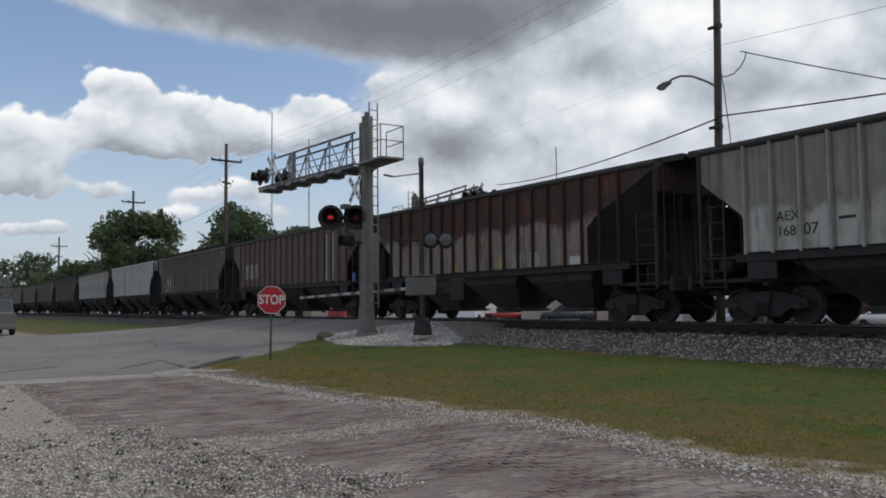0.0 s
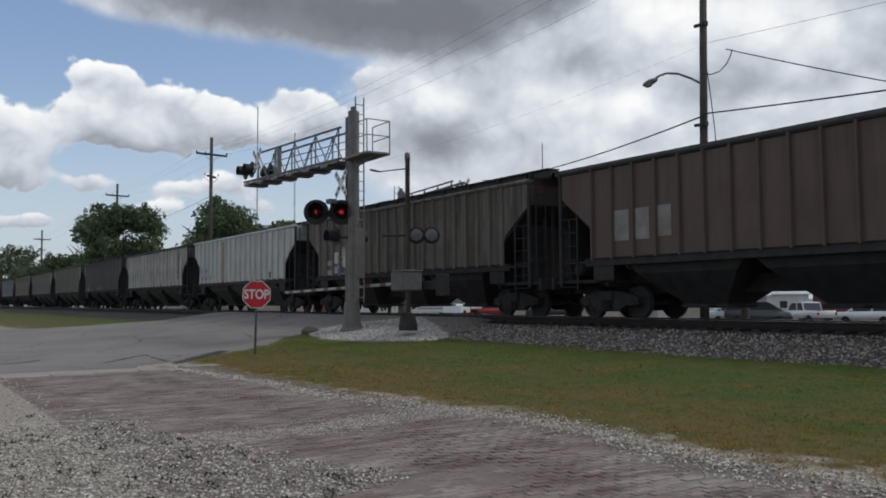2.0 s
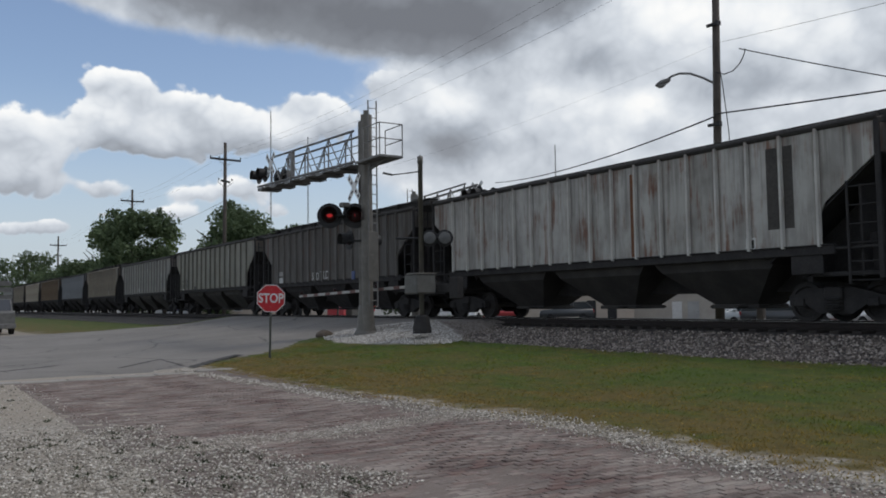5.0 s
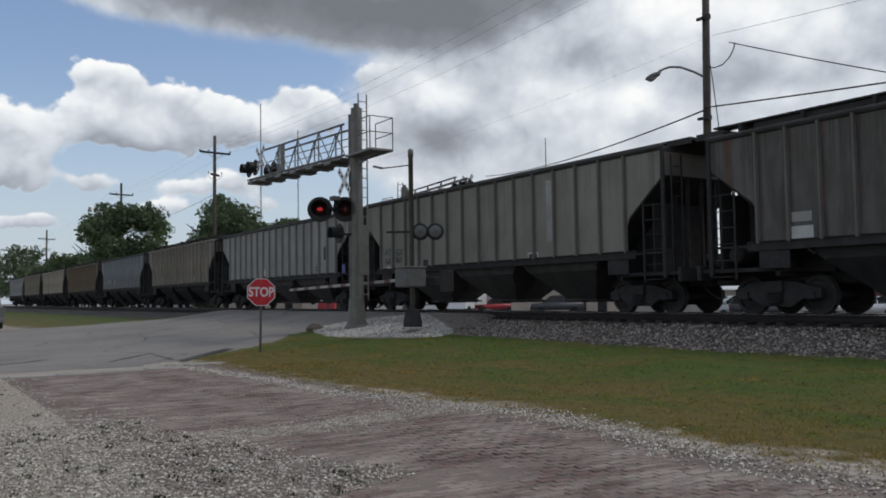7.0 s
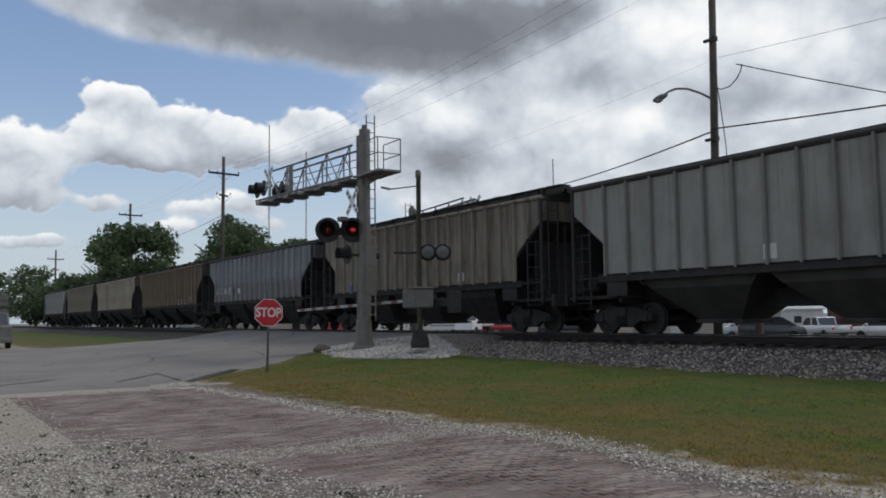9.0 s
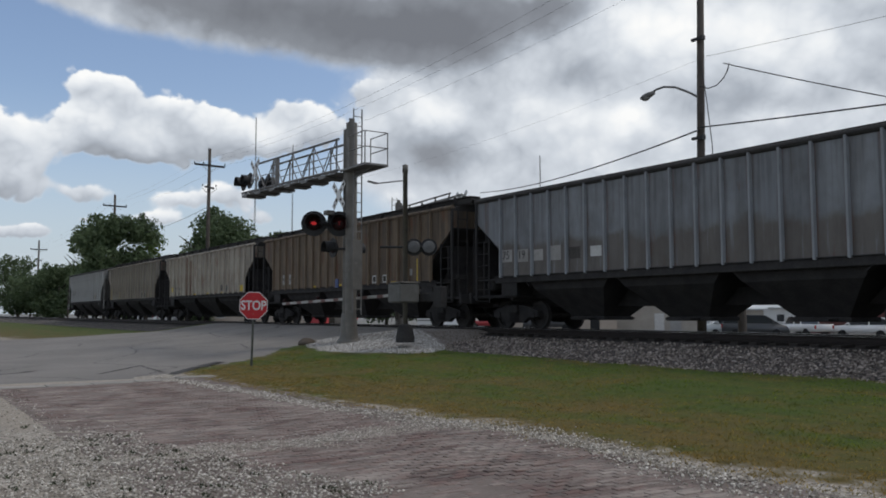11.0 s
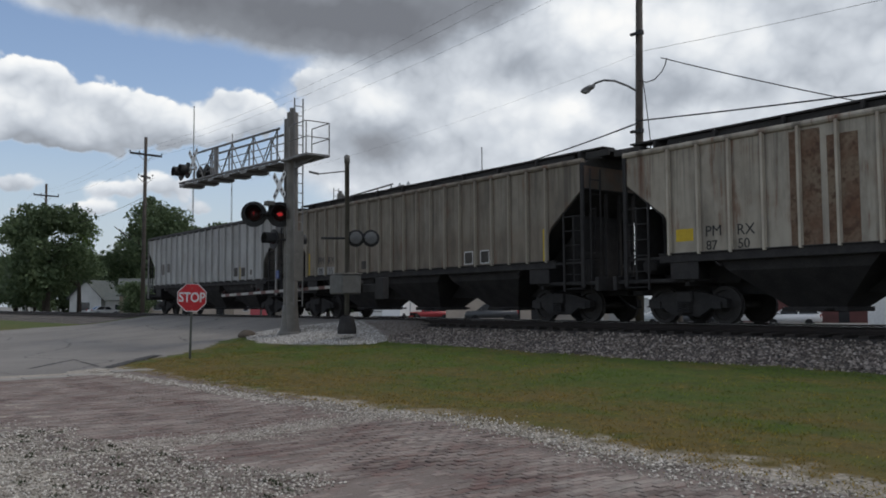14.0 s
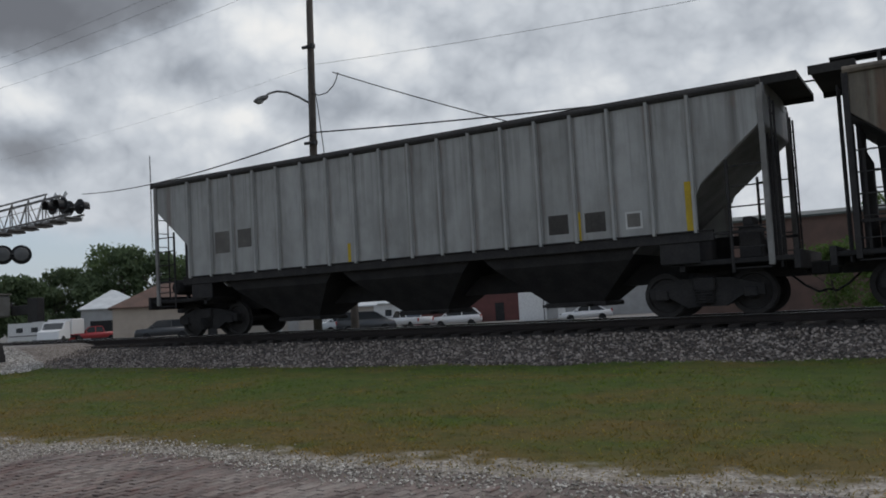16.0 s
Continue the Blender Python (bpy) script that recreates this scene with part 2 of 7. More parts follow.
def turf(n, at):
    """Olive turf, browner towards the verge and in soft dry patches."""
    y = n.xyz(at)[1]
    dry = n.math("MULTIPLY_ADD", n.noise(n.vec(n.math("MULTIPLY", n.xyz(at)[0], 0.5), y, 0.0), 0.9, 5.0, 0.6), 1.0, n.math("MULTIPLY_ADD", n.noise(at, 3.2, 4.0), 0.35, n.math("MULTIPLY", n.step(y, 12.5, 7.0), 0.22)))
    col = n.mix(n.step(dry, 0.56, 0.98), (0.054, 0.088, 0.009), (0.120, 0.088, 0.022))
    col = n.mix(n.math("MULTIPLY", n.step(n.noise(at, 1.3, 4.0), 0.5, 0.75), 0.4), col, (0.078, 0.078, 0.012))
    tuft = n.step(n.noise(n.vec(n.math("MULTIPLY", n.xyz(at)[0], 0.7), y, 0.0), 4.5, 5.0, 0.65), 0.46, 0.68)
    col = n.mix(n.math("MULTIPLY", tuft, 0.75), col, n.mix(n.step(dry, 0.6, 0.95), (0.026, 0.046, 0.006), (0.062, 0.052, 0.012)))
    grain = n.math("MULTIPLY", n.step(n.noise(n.vec(n.xyz(at)[0], n.math("MULTIPLY", y, 0.6), 0.0), 16.0, 5.0, 0.7), 0.45, 0.75), 0.30)
    return n.mix(grain, col, (0.030, 0.034, 0.008))


def blade_mat():
    m, n = shader("grass_blades")
    geo = n.add("ShaderNodeNewGeometry")
    at = geo.outputs["Position"]
    col = turf(n, at)
    col = n.mix(n.math("POWER", geo.outputs["Random Per Island"], 2.0), n.mix(1.0, col, (1.35, 1.35, 1.3), "MULTIPLY"), n.mix(1.0, col, (4.2, 3.7, 3.4), "MULTIPLY"))
    d = n.add("ShaderNodeBsdfPrincipled", {"Base Color": col, "Roughness": 0.7, "Specular IOR Level": 0.15})
    t = n.add("ShaderNodeBsdfTranslucent", {"Color": col})
    mx = n.add("ShaderNodeMixShader", {0: 0.5, 1: d.outputs[0], 2: t.outputs[0]})
    n.add("ShaderNodeOutputMaterial", {0: mx.outputs[0]})
    return m


BLADE = blade_mat()



def stone_mat(name, a, b, c):
    """Loose stones: each one its own tone."""
    m, n = shader(name)
    rnd = n.add("ShaderNodeNewGeometry").outputs["Random Per Island"]
    at = n.add("ShaderNodeTexCoord").outputs["Object"]
    small = n.noise(at, 60.0, 3.0)
    col = n.ramp(rnd, ((0.0, a), (0.45, b), (0.85, c), (1.0, tuple(min(1, v * 1.35) for v in c))))
    col = n.mix(n.math("MULTIPLY", small, 0.5), col, a)
    finish(n, col, 0.9, 0.0, small, 0.003)
    return m


BALLAST = stone_mat("ballast_stone", (0.062, 0.050, 0.043), (0.185, 0.155, 0.132), (0.40, 0.35, 0.305))
LIMESTONE = stone_mat("pale_limestone", (0.17, 0.150, 0.122), (0.37, 0.336, 0.285), (0.66, 0.62, 0.55))
CRUSHED = stone_mat("white_crushed_stone", (0.24, 0.222, 0.198), (0.46, 0.43, 0.39), (0.66, 0.635, 0.59))


# ---------------------------------------------------------------- mesh helpers
def part(name, bm, material, parent=None, label="", at=None, smooth=False):
    me = bpy.data.meshes.new(name)
    bm.to_mesh(me)
    bm.free()
    return mesh_part(name, me, material, parent, label, at, smooth)


def mesh_part(name, me, material, parent=None, label="", at=None, smooth=False):
    if not me.materials:
        for m in (material if isinstance(material, (list, tuple)) else (material,)):
            me.materials.append(m)
        if smooth:
            me.shade_smooth()
    ob = new(name, me)
    if parent is not None:
        ob.parent = parent
    if at is not None:
        ob.matrix_basis = at
    if label:
        ob["label"] = label
    return ob


def empty(name, at, label, category, group=""):
    ob = new(name)
    ob.empty_display_size = 0.3
    ob.matrix_basis = at
    return tagged(ob, label, category, group)


def box(bm, x0, x1, y0, y1, z0, z1, bevel=0.0, m=None):
    vs = [bm.verts.new((x, y, z)) for z in (z0, z1) for y in (y0, y1) for x in (x0, x1)]
    fs = [bm.faces.new([vs[i] for i in q]) for q in ((0, 2, 3, 1), (4, 5, 7, 6), (0, 1, 5, 4), (2, 6, 7, 3), (0, 4, 6, 2), (1, 3, 7, 5))]
    if bevel:
        es = list({e for f in fs for e in f.edges})
        r = bmesh.ops.bevel(bm, geom=es, offset=bevel, segments=1, affect="EDGES")
        vs = list({v for f in r["faces"] for v in f.verts} | {v for v in vs if v.is_valid})
    if m is not None:
        bmesh.ops.transform(bm, matrix=m, verts=[v for v in vs if v.is_valid])
    return bm


def boxes(*rows, bevel=0.0):
    bm = bmesh.new()
    for r in rows:
        box(bm, *r, bevel=bevel)
    return bm


def tube(bm, a, b, r0, r1=None, seg=8, caps=True):
    """A straight round bar from a to b."""
    a, b = Vector(a), Vector(b)
    r1 = r0 if r1 is None else r1
    q = (b - a).to_track_quat("Z", "Y").to_matrix()
    rings = []
    for p, r in ((a, r0), (b, r1)):
        rings.append([bm.verts.new(p + q @ Vector((math.cos(k * math.tau / seg) * r, math.sin(k * math.tau / seg) * r, 0))) for k in range(seg)])
    for k in range(seg):
        bm.faces.new((rings[0][k], rings[0][(k + 1) % seg], rings[1][(k + 1) % seg], rings[1][k]))
    if caps:
        bm.faces.new(rings[0][::-1])
        bm.faces.new(rings[1])
    return bm


def tubes(rows, seg=8):
    bm = bmesh.new()
    for a, b, r in rows:
        tube(bm, a, b, r, seg=seg)
    return bm


def lathe(profile, seg=20, axis="z"):
    """A turned body from (radius, height) pairs."""
    bm = bmesh.new()
    rings = []
    for r, h in profile:
        ring = []
        for k in range(seg):
            c, s = math.cos(k * math.tau / seg) * r, math.sin(k * math.tau / seg) * r
            ring.append(bm.verts.new((c, s, h) if axis == "z" else ((c, h, s) if axis == "y" else (h, c, s))))
        rings.append(ring)
    for p, q in zip(rings, rings[1:]):
        for k in range(seg):
            bm.faces.new((p[k], p[(k + 1) % seg], q[(k + 1) % seg], q[k]))
    bm.faces.new(rings[0][::-1])
    bm.faces.new(rings[-1])
    bmesh.ops.recalc_face_normals(bm, faces=bm.faces)
    return bm


def prism(pts, lo, hi, axis="y"):
    """A plane outline drawn out along one axis: (u, v) are x, z for axis y, and y, z for axis x, and x, y for axis z."""
    bm = bmesh.new()

    def put(u, v, w):
        return bm.verts.new((u, w, v) if axis == "y" else ((w, u, v) if axis == "x" else (u, v, w)))
    a, b = [put(u, v, lo) for u, v in pts], [put(u, v, hi) for u, v in pts]
    k = len(pts)
    for i in range(k):
        bm.faces.new((a[i], a[(i + 1) % k], b[(i + 1) % k], b[i]))
    bm.faces.new(a[::-1])
    bm.faces.new(b)
    bmesh.ops.recalc_face_normals(bm, faces=bm.faces)
    return bm


def cable(name, pts, r, parent=None, label="", sag=0.0):
    """A wire through points, hanging by sag between the first and the last."""
    cu = bpy.data.curves.new(name, "CURVE")
    cu.dimensions, cu.bevel_depth, cu.bevel_resolution = "3D", r, 1
    if sag:
        a, b = Vector(pts[0]), Vector(pts[-1])
        pts = [a.lerp(b, k / 24) - Vector((0, 0, sag * 4 * (k / 24) * (1 - k / 24))) for k in range(25)]
    sp = cu.splines.new("POLY")
    sp.points.add(len(pts) - 1)
    for p, q in zip(sp.points, pts):
        p.co = (*q, 1.0)
    cu.materials.append(WIRE)
    ob = new(name, cu)
    ob.parent = parent
    if label:
        ob["label"] = label
    return ob


# ---------------------------------------------------------------- the lie of the land
def lerp_table(v, xs, ys):
    return float(np.interp(v, xs, ys))


def smooth(v, lo, hi):
    k = min(1.0, max(0.0, (v - lo) / (hi - lo)))
    return k * k * (3 - 2 * k)


ROAD_R = ((-40.0, -20.6), (4.0, -21.2), (6.5, -22.0), (9.5, -24.5), (12.0, -27.3), (13.8, -27.8), (15.4, -24.6), (21.8, -24.4), (24.0, -26.5), (30.0, -27.0), (45.0, -20.0), (110.0, -10.0))
ROAD_L = ((-40.0, -62.0), (4.0, -58.0), (10.0, -54.0), (14.0, -50.5), (23.0, -50.0), (30.0, -52.0), (45.0, -58.0), (110.0, -75.0))


def road_edges(y):
    return (lerp_table(y, [p[0] for p in ROAD_L], [p[1] for p in ROAD_L]), lerp_table(y, [p[0] for p in ROAD_R], [p[1] for p in ROAD_R]))


def land(x, y):
    """Height of the ground."""
    grass = lerp_table(y, (-50, 4.5, 9, 14, 15, 22.5, 26, 45, 52, 60, 72, 700), (0, 0, 0.13, 0.43, 0.45, 0.45, 0.20, -0.08, -0.16, -0.52, -0.65, -0.7))
    road = lerp_table(y, (-50, 5, 9, 13.5, 16.7, 20.5, 26, 45, 52, 60, 72, 700), (0, 0, 0.17, 0.55, 0.98, 0.98, 0.5, -0.05, -0.16, -0.52, -0.65, -0.7))
    lo, hi = road_edges(y)
    k = smooth(x, lo - 4.0, lo) * (1 - smooth(x, hi, hi + 2.6))
    h = grass + (road - grass) * k
    h += 0.26 * math.exp(-((x + 24.6) / 2.6) ** 2 - ((y - 14.4) / 1.7) ** 2)
    d = math.hypot(x, y)
    if d < 60:
        h += 0.03 * noise.noise((x * 0.4, y * 0.4, 0.0)) + 0.012 * noise.noise((x * 1.7, y * 1.7, 5.0))
    return h


def sheet(name, xs, ys, height, keep=None):
    """A ground sheet over a grid."""
    vs, fs = [], []
    for y in ys:
        for x in xs:
            vs.append((x, y, height(x, y)))
    w = len(xs)
    for j in range(len(ys) - 1):
        for i in range(w - 1):
            if keep is None or keep((xs[i] + xs[i + 1]) / 2, (ys[j] + ys[j + 1]) / 2):
                fs.append((j * w + i, j * w + i + 1, (j + 1) * w + i + 1, (j + 1) * w + i))
    me = bpy.data.meshes.new(name)
    me.from_pydata(vs, [], fs)
    me.update()
    me.shade_smooth()
    return me


def ground_mat():
    """Grass over soil, limestone chippings at the verge and on the parking ground."""
    m, n = shader("ground")
    at = n.add("ShaderNodeTexCoord").outputs["Object"]
    x, y, z = n.xyz(at)
    big, mid, small = n.noise(at, 0.35, 4.0), n.noise(at, 2.2, 5.0), n.noise(at, 45.0, 3.0)
    green = n.mix(0.08, turf(n, at), (0.055, 0.042, 0.022))
    vor = n.add("ShaderNodeTexVoronoi", {"Vector": at, "Scale": 22.0})
    chips = n.mix(n.math("MULTIPLY", n.xyz(vor.outputs["Color"])[0], 1.0), (0.20, 0.176, 0.145), (0.46, 0.42, 0.36))
    chips = n.mix(n.math("MULTIPLY", n.step(mid, 0.35, 0.7), 0.7), chips, (0.27, 0.235, 0.19))
    dirt = n.mix(n.step(mid, 0.3, 0.7), (0.20, 0.17, 0.14), (0.30, 0.27, 0.23))
    wob = n.math("MULTIPLY_ADD", n.math("SUBTRACT", mid, 0.5), 1.7, y)
    wob = n.math("MULTIPLY_ADD", n.step(x, -10.5, -14.5), 0.55, wob)
    gravel = n.math("SUBTRACT", 1.0, n.step(wob, 6.85, 7.45))
    dusty = n.math("MULTIPLY", n.step(n.math("MULTIPLY_ADD", big, 2.0, x), -11.0, -13.5), n.step(y, 4.5, 2.5))
    chips = n.mix(n.math("MULTIPLY", dusty, 0.8), chips, n.mix(mid, (0.25, 0.215, 0.17), (0.37, 0.325, 0.265)))
    left = n.math("SUBTRACT", 1.0, n.step(n.math("MULTIPLY_ADD", big, 6.0, x), -50.0, -46.0))
    bare = n.math("MULTIPLY", left, n.math("SUBTRACT", 1.0, n.step(n.math("MULTIPLY_ADD", big, 5.0, y), 7.5, 10.0)))
    far = n.step(y, 24.0, 30.0)
    col = n.mix(gravel, green, chips)
    col = n.mix(bare, col, dirt)
    col = n.mix(n.math("MULTIPLY", far, n.step(big, 0.25, 0.5)), col, (0.20, 0.195, 0.185))
    # stony ground beside the crossing
    apron = n.math("MULTIPLY", n.step(y, 14.5, 15.1), n.math("MULTIPLY", n.step(x, -31.0, -29.0), n.step(x, -18.0, -20.0)))
    apron = n.math("MULTIPLY", apron, n.step(y, 25.0, 23.5))
    col = n.mix(apron, col, n.mix(n.xyz(vor.outputs["Color"])[2], (0.085, 0.07, 0.06), (0.26, 0.23, 0.20)))
    heap = n.math("ADD", n.math("POWER", n.math("MULTIPLY", n.math("ADD", x, 24.8), 0.30), 2.0), n.math("POWER", n.math("MULTIPLY", n.math("SUBTRACT", y, 13.7), 0.58), 2.0))
    col = n.mix(n.math("SUBTRACT", 1.0, n.step(n.math("MULTIPLY_ADD", mid, 0.5, heap), 1.05, 1.35)), col, n.mix(n.xyz(vor.outputs["Color"])[1], (0.22, 0.205, 0.185), (0.44, 0.42, 0.385)))
    finish(n, col, 0.95, 0.0, n.math("ADD", n.math("MULTIPLY", small, 0.5), n.math("MULTIPLY", vor.outputs["Distance"], gravel)), 0.02)
    return m


def road_mat():
    m, n = shader("old_asphalt")
    at = n.add("ShaderNodeTexCoord").outputs["Object"]
    big, mid, small = n.noise(at, 0.25, 4.0), n.noise(at, 1.6, 6.0), n.noise(at, 90.0, 3.0)
    col = n.mix(n.step(big, 0.3, 0.7), (0.158, 0.143, 0.126), (0.205, 0.187, 0.166))
    col = n.mix(n.math("MULTIPLY", n.step(mid, 0.5, 0.8), 0.5), col, (0.13, 0.125, 0.12))
    col = n.mix(n.math("MULTIPLY", n.step(small, 0.4, 0.7), 0.35), col, (0.33, 0.32, 0.31))
    wobble = n.add("ShaderNodeVectorMath", {0: at, 1: n.vec(n.math("MULTIPLY", mid, 1.1), n.math("MULTIPLY", big, 1.5), 0.0)})
    crack = n.add("ShaderNodeTexVoronoi", {"Vector": wobble.outputs[0], "Scale": 0.22})
    crack.feature = "DISTANCE_TO_EDGE"
    line = n.math("SUBTRACT", 1.0, n.step(crack.outputs["Distance"], 0.002, 0.010))
    col = n.mix(n.math("MULTIPLY", line, 0.75), col, (0.04, 0.038, 0.036))
    y = n.xyz(at)[1]
    tyre = n.step(n.noise(n.vec(n.math("MULTIPLY", n.xyz(at)[0], 0.8), n.math("MULTIPLY", y, 0.06), 0.0), 1.0, 3.0), 0.5, 0.75)
    col = n.mix(n.math("MULTIPLY", tyre, 0.35), col, (0.12, 0.118, 0.115))
    finish(n, col, 0.88, 0.0, small, 0.004)
    return m


def brick_mat():
    m, n = shader("street_brick")
    at = n.add("ShaderNodeTexCoord").outputs["Object"]
    geo = n.add("ShaderNodeNewGeometry")
    rnd = geo.outputs["Random Per Island"]
    own = n.add("ShaderNodeObjectInfo").outputs["Random"]
    place = geo.outputs["Position"]
    mid, small = n.noise(place, 1.1, 5.0), n.noise(place, 50.0, 3.0)
    k = n.math("FRACT", n.math("ADD", rnd, own))
    col = n.ramp(k, ((0.0, (0.092, 0.068, 0.060)), (0.35, (0.126, 0.084, 0.074)), (0.7, (0.156, 0.100, 0.086)), (1.0, (0.108, 0.088, 0.080))))
    px, py, pz = n.xyz(place)
    drift = n.noise(n.vec(n.math("MULTIPLY", px, 4.2), n.math("MULTIPLY", py, 0.75), 0.0), 1.5, 5.0, 0.6)
    trail = n.step(n.math("ABSOLUTE", n.math("MULTIPLY_ADD", n.math("SUBTRACT", mid, 0.5), 0.9, n.math("ADD", px, 9.75))), 0.55, 0.08)
    dust = n.math("ADD", n.math("MULTIPLY", small, 0.28), n.math("MULTIPLY_ADD", drift, 0.62, n.math("MULTIPLY", mid, 0.42)))
    dust = n.step(n.math("MULTIPLY_ADD", trail, 0.20, dust), 0.54, 0.84)
    col = n.mix(n.math("MULTIPLY", dust, 0.75), col, (0.36, 0.318, 0.275))
    finish(n, col, 0.9, 0.0, small, 0.004)
    return m


GROUND, ASPHALT, BRICK = ground_mat(), road_mat(), brick_mat()


def spaced(stops):
    """Grid lines: (from, step) pairs up to the last value."""
    out = []
    for (a, st), (b, _) in zip(stops, stops[1:]):
        k = max(1, round((b - a) / st))
        out += [a + (b - a) * i / k for i in range(k)]
    return out + [stops[-1][0]]


gx = spaced(((-2500, 400), (-500, 60), (-140, 8), (-64, 1.2), (-30, 0.5), (6, 1.0), (30, 10), (120, 100), (600, 500), (2500, 0)))
gy = spaced(((-2500, 500), (-400, 60), (-60, 8), (-4, 0.6), (2, 0.35), (17, 0.8), (30, 3), (60, 10), (140, 50), (600, 400), (2800, 0)))


def under(x, y):
    """The ground keeps below the paved surfaces."""
    lo, hi = road_edges(y)
    h = land(x, y)
    if lo + 0.6 < x < hi - 0.4 and -38 < y < 105:
        h -= 0.05
    if -20.3 < x < 6 and 3.2 < y < 6.4:
        h -= 0.03
    return h


ground = tagged(mesh_part("ground", sheet("ground", gx, gy, under), GROUND), "mown yellow-green grass, bare dirt and pale limestone chippings", "ground", kind="structure")


TAR = mixed("old_tar", (0.05, 0.046, 0.042), (0.075, 0.07, 0.063), 1.5, 30, 0.85, 0.0, 0.004)
SEAMS = ((((-23.6, 1.2), (-24.3, 2.1), (-25.9, 3.7)), 0.16), (((-23.7, 4.85), (-24.6, 5.6), (-25.7, 6.45), (-24.2, 6.3), (-22.5, 6.2)), 0.15), (((-21.7, 6.2), (-22.9, 7.1), (-24.4, 8.4)), 0.30))


def road():
    ys = spaced(((-38, 2.0), (2, 0.5), (30, 2.0), (105, 0)))
    vs, fs, w = [], [], 30
    for y in ys:
        lo, hi = road_edges(y)
        for i in range(w + 1):
            jag = 0.25 * noise.noise((y * 0.9, i * 0.0, 3.0)) if i in (0, w) else 0.0
            x = lo + (hi - lo) * i / w + jag
            vs.append((x, y, land(x, y) + 0.006 if 0 < i < w else land(x, y) - 0.03))
    for j in range(len(ys) - 1):
        for i in range(w):
            a = j * (w + 1) + i
            fs.append((a, a + 1, a + w + 2, a + w + 1))
    me = bpy.data.meshes.new("road")
    me.from_pydata(vs, [], fs)
    me.update()
    me.shade_smooth()
    road = tagged(mesh_part("road", me, ASPHALT), "worn grey asphalt road with dark cracks over the crossing", "road", kind="structure")
    # tar in the long cracks, and the frayed dark edge at the grass corner
    for pts, w in SEAMS:
        bm, last = bmesh.new(), None
        for k in range(41):
            x, y = (float(np.interp(k / 40, np.linspace(0, 1, len(pts)), [p[i] for p in pts])) for i in (0, 1))
            x += 0.10 * noise.noise((k * 0.5, y, 3.0))
            h = w * (0.55 + 0.6 * abs(noise.noise((k * 0.35, x, 8.0))))
            row = [bm.verts.new((x + d, y + d * 0.3, land(x + d, y + d * 0.3) + 0.010)) for d in (-h, h)]
            if last:
                bm.faces.new((last[0], last[1], row[1], row[0]))
            last = row
        bmesh.ops.recalc_face_normals(bm, faces=bm.faces)
        part("tar_seam", bm, TAR, road, "black tar in a crack")


road()


def stones(name, count, place, size, material, label, seed, flat=0.7):
    """Loose angular stones strewn as one heap."""
    rng = np.random.default_rng(seed)
    base = np.array([(0, 0, 1), (0.9, 0.1, 0.15), (0.2, 0.85, -0.1), (-0.75, 0.5, 0.1), (-0.6, -0.7, -0.1), (0.4, -0.85, 0.2), (0, 0, -1)], float)
    tri = np.array([(0, 1, 2), (0, 2, 3), (0, 3, 4), (0, 4, 5), (0, 5, 1), (6, 2, 1), (6, 3, 2), (6, 4, 3), (6, 5, 4), (6, 1, 5)])
    vs, fs = [], []
    for k in range(count):
        x, y, z = place(rng)
        s = size * rng.uniform(0.55, 1.5)
        a = rng.uniform(0, math.tau)
        rot = np.array([(math.cos(a), -math.sin(a), 0), (math.sin(a), math.cos(a), 0), (0, 0, 1)])
        pts = (base + rng.uniform(-0.25, 0.25, base.shape)) * (s, s * rng.uniform(0.6, 1.0), s * flat) @ rot.T
        fs.extend((tri + len(vs)).tolist())
        vs.extend((pts + (x, y, z)).tolist())
    me = bpy.data.meshes.new(name)
    me.from_pydata(vs, [], fs)
    me.update()
    ob = mesh_part(name, me, material)
    return tagged(ob, label, "gravel", kind="stuff")


# ---------------------------------------------------------------- the track
BED = ((13.7, 0.36), (14.3, 0.46), (16.5, 0.72), (16.9, 0.80), (17.5, 0.81), (20.2, 0.81), (20.6, 0.78), (23.0, 0.40), (23.6, 0.33))


def bed_height(y):
    return lerp_table(y, [p[0] for p in BED], [p[1] for p in BED])


def ballast_bed(name, x0, x1, label):
    xs = spaced(((x0, 0.8), (x1, 0))) if x1 - x0 < 120 else spaced(((x0, 8), (x1, 0)))
    ys = [13.7, 14.0, 14.3, 15.0, 15.7, 16.2, 16.5, 16.9, 17.5, 18.6, 20.2, 20.6, 22, 23.6]

    def h(x, y):
        return bed_height(y) + 0.03 * noise.noise((x * 0.9, y * 0.9, 2.0))
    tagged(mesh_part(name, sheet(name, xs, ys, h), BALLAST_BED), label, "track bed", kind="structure")


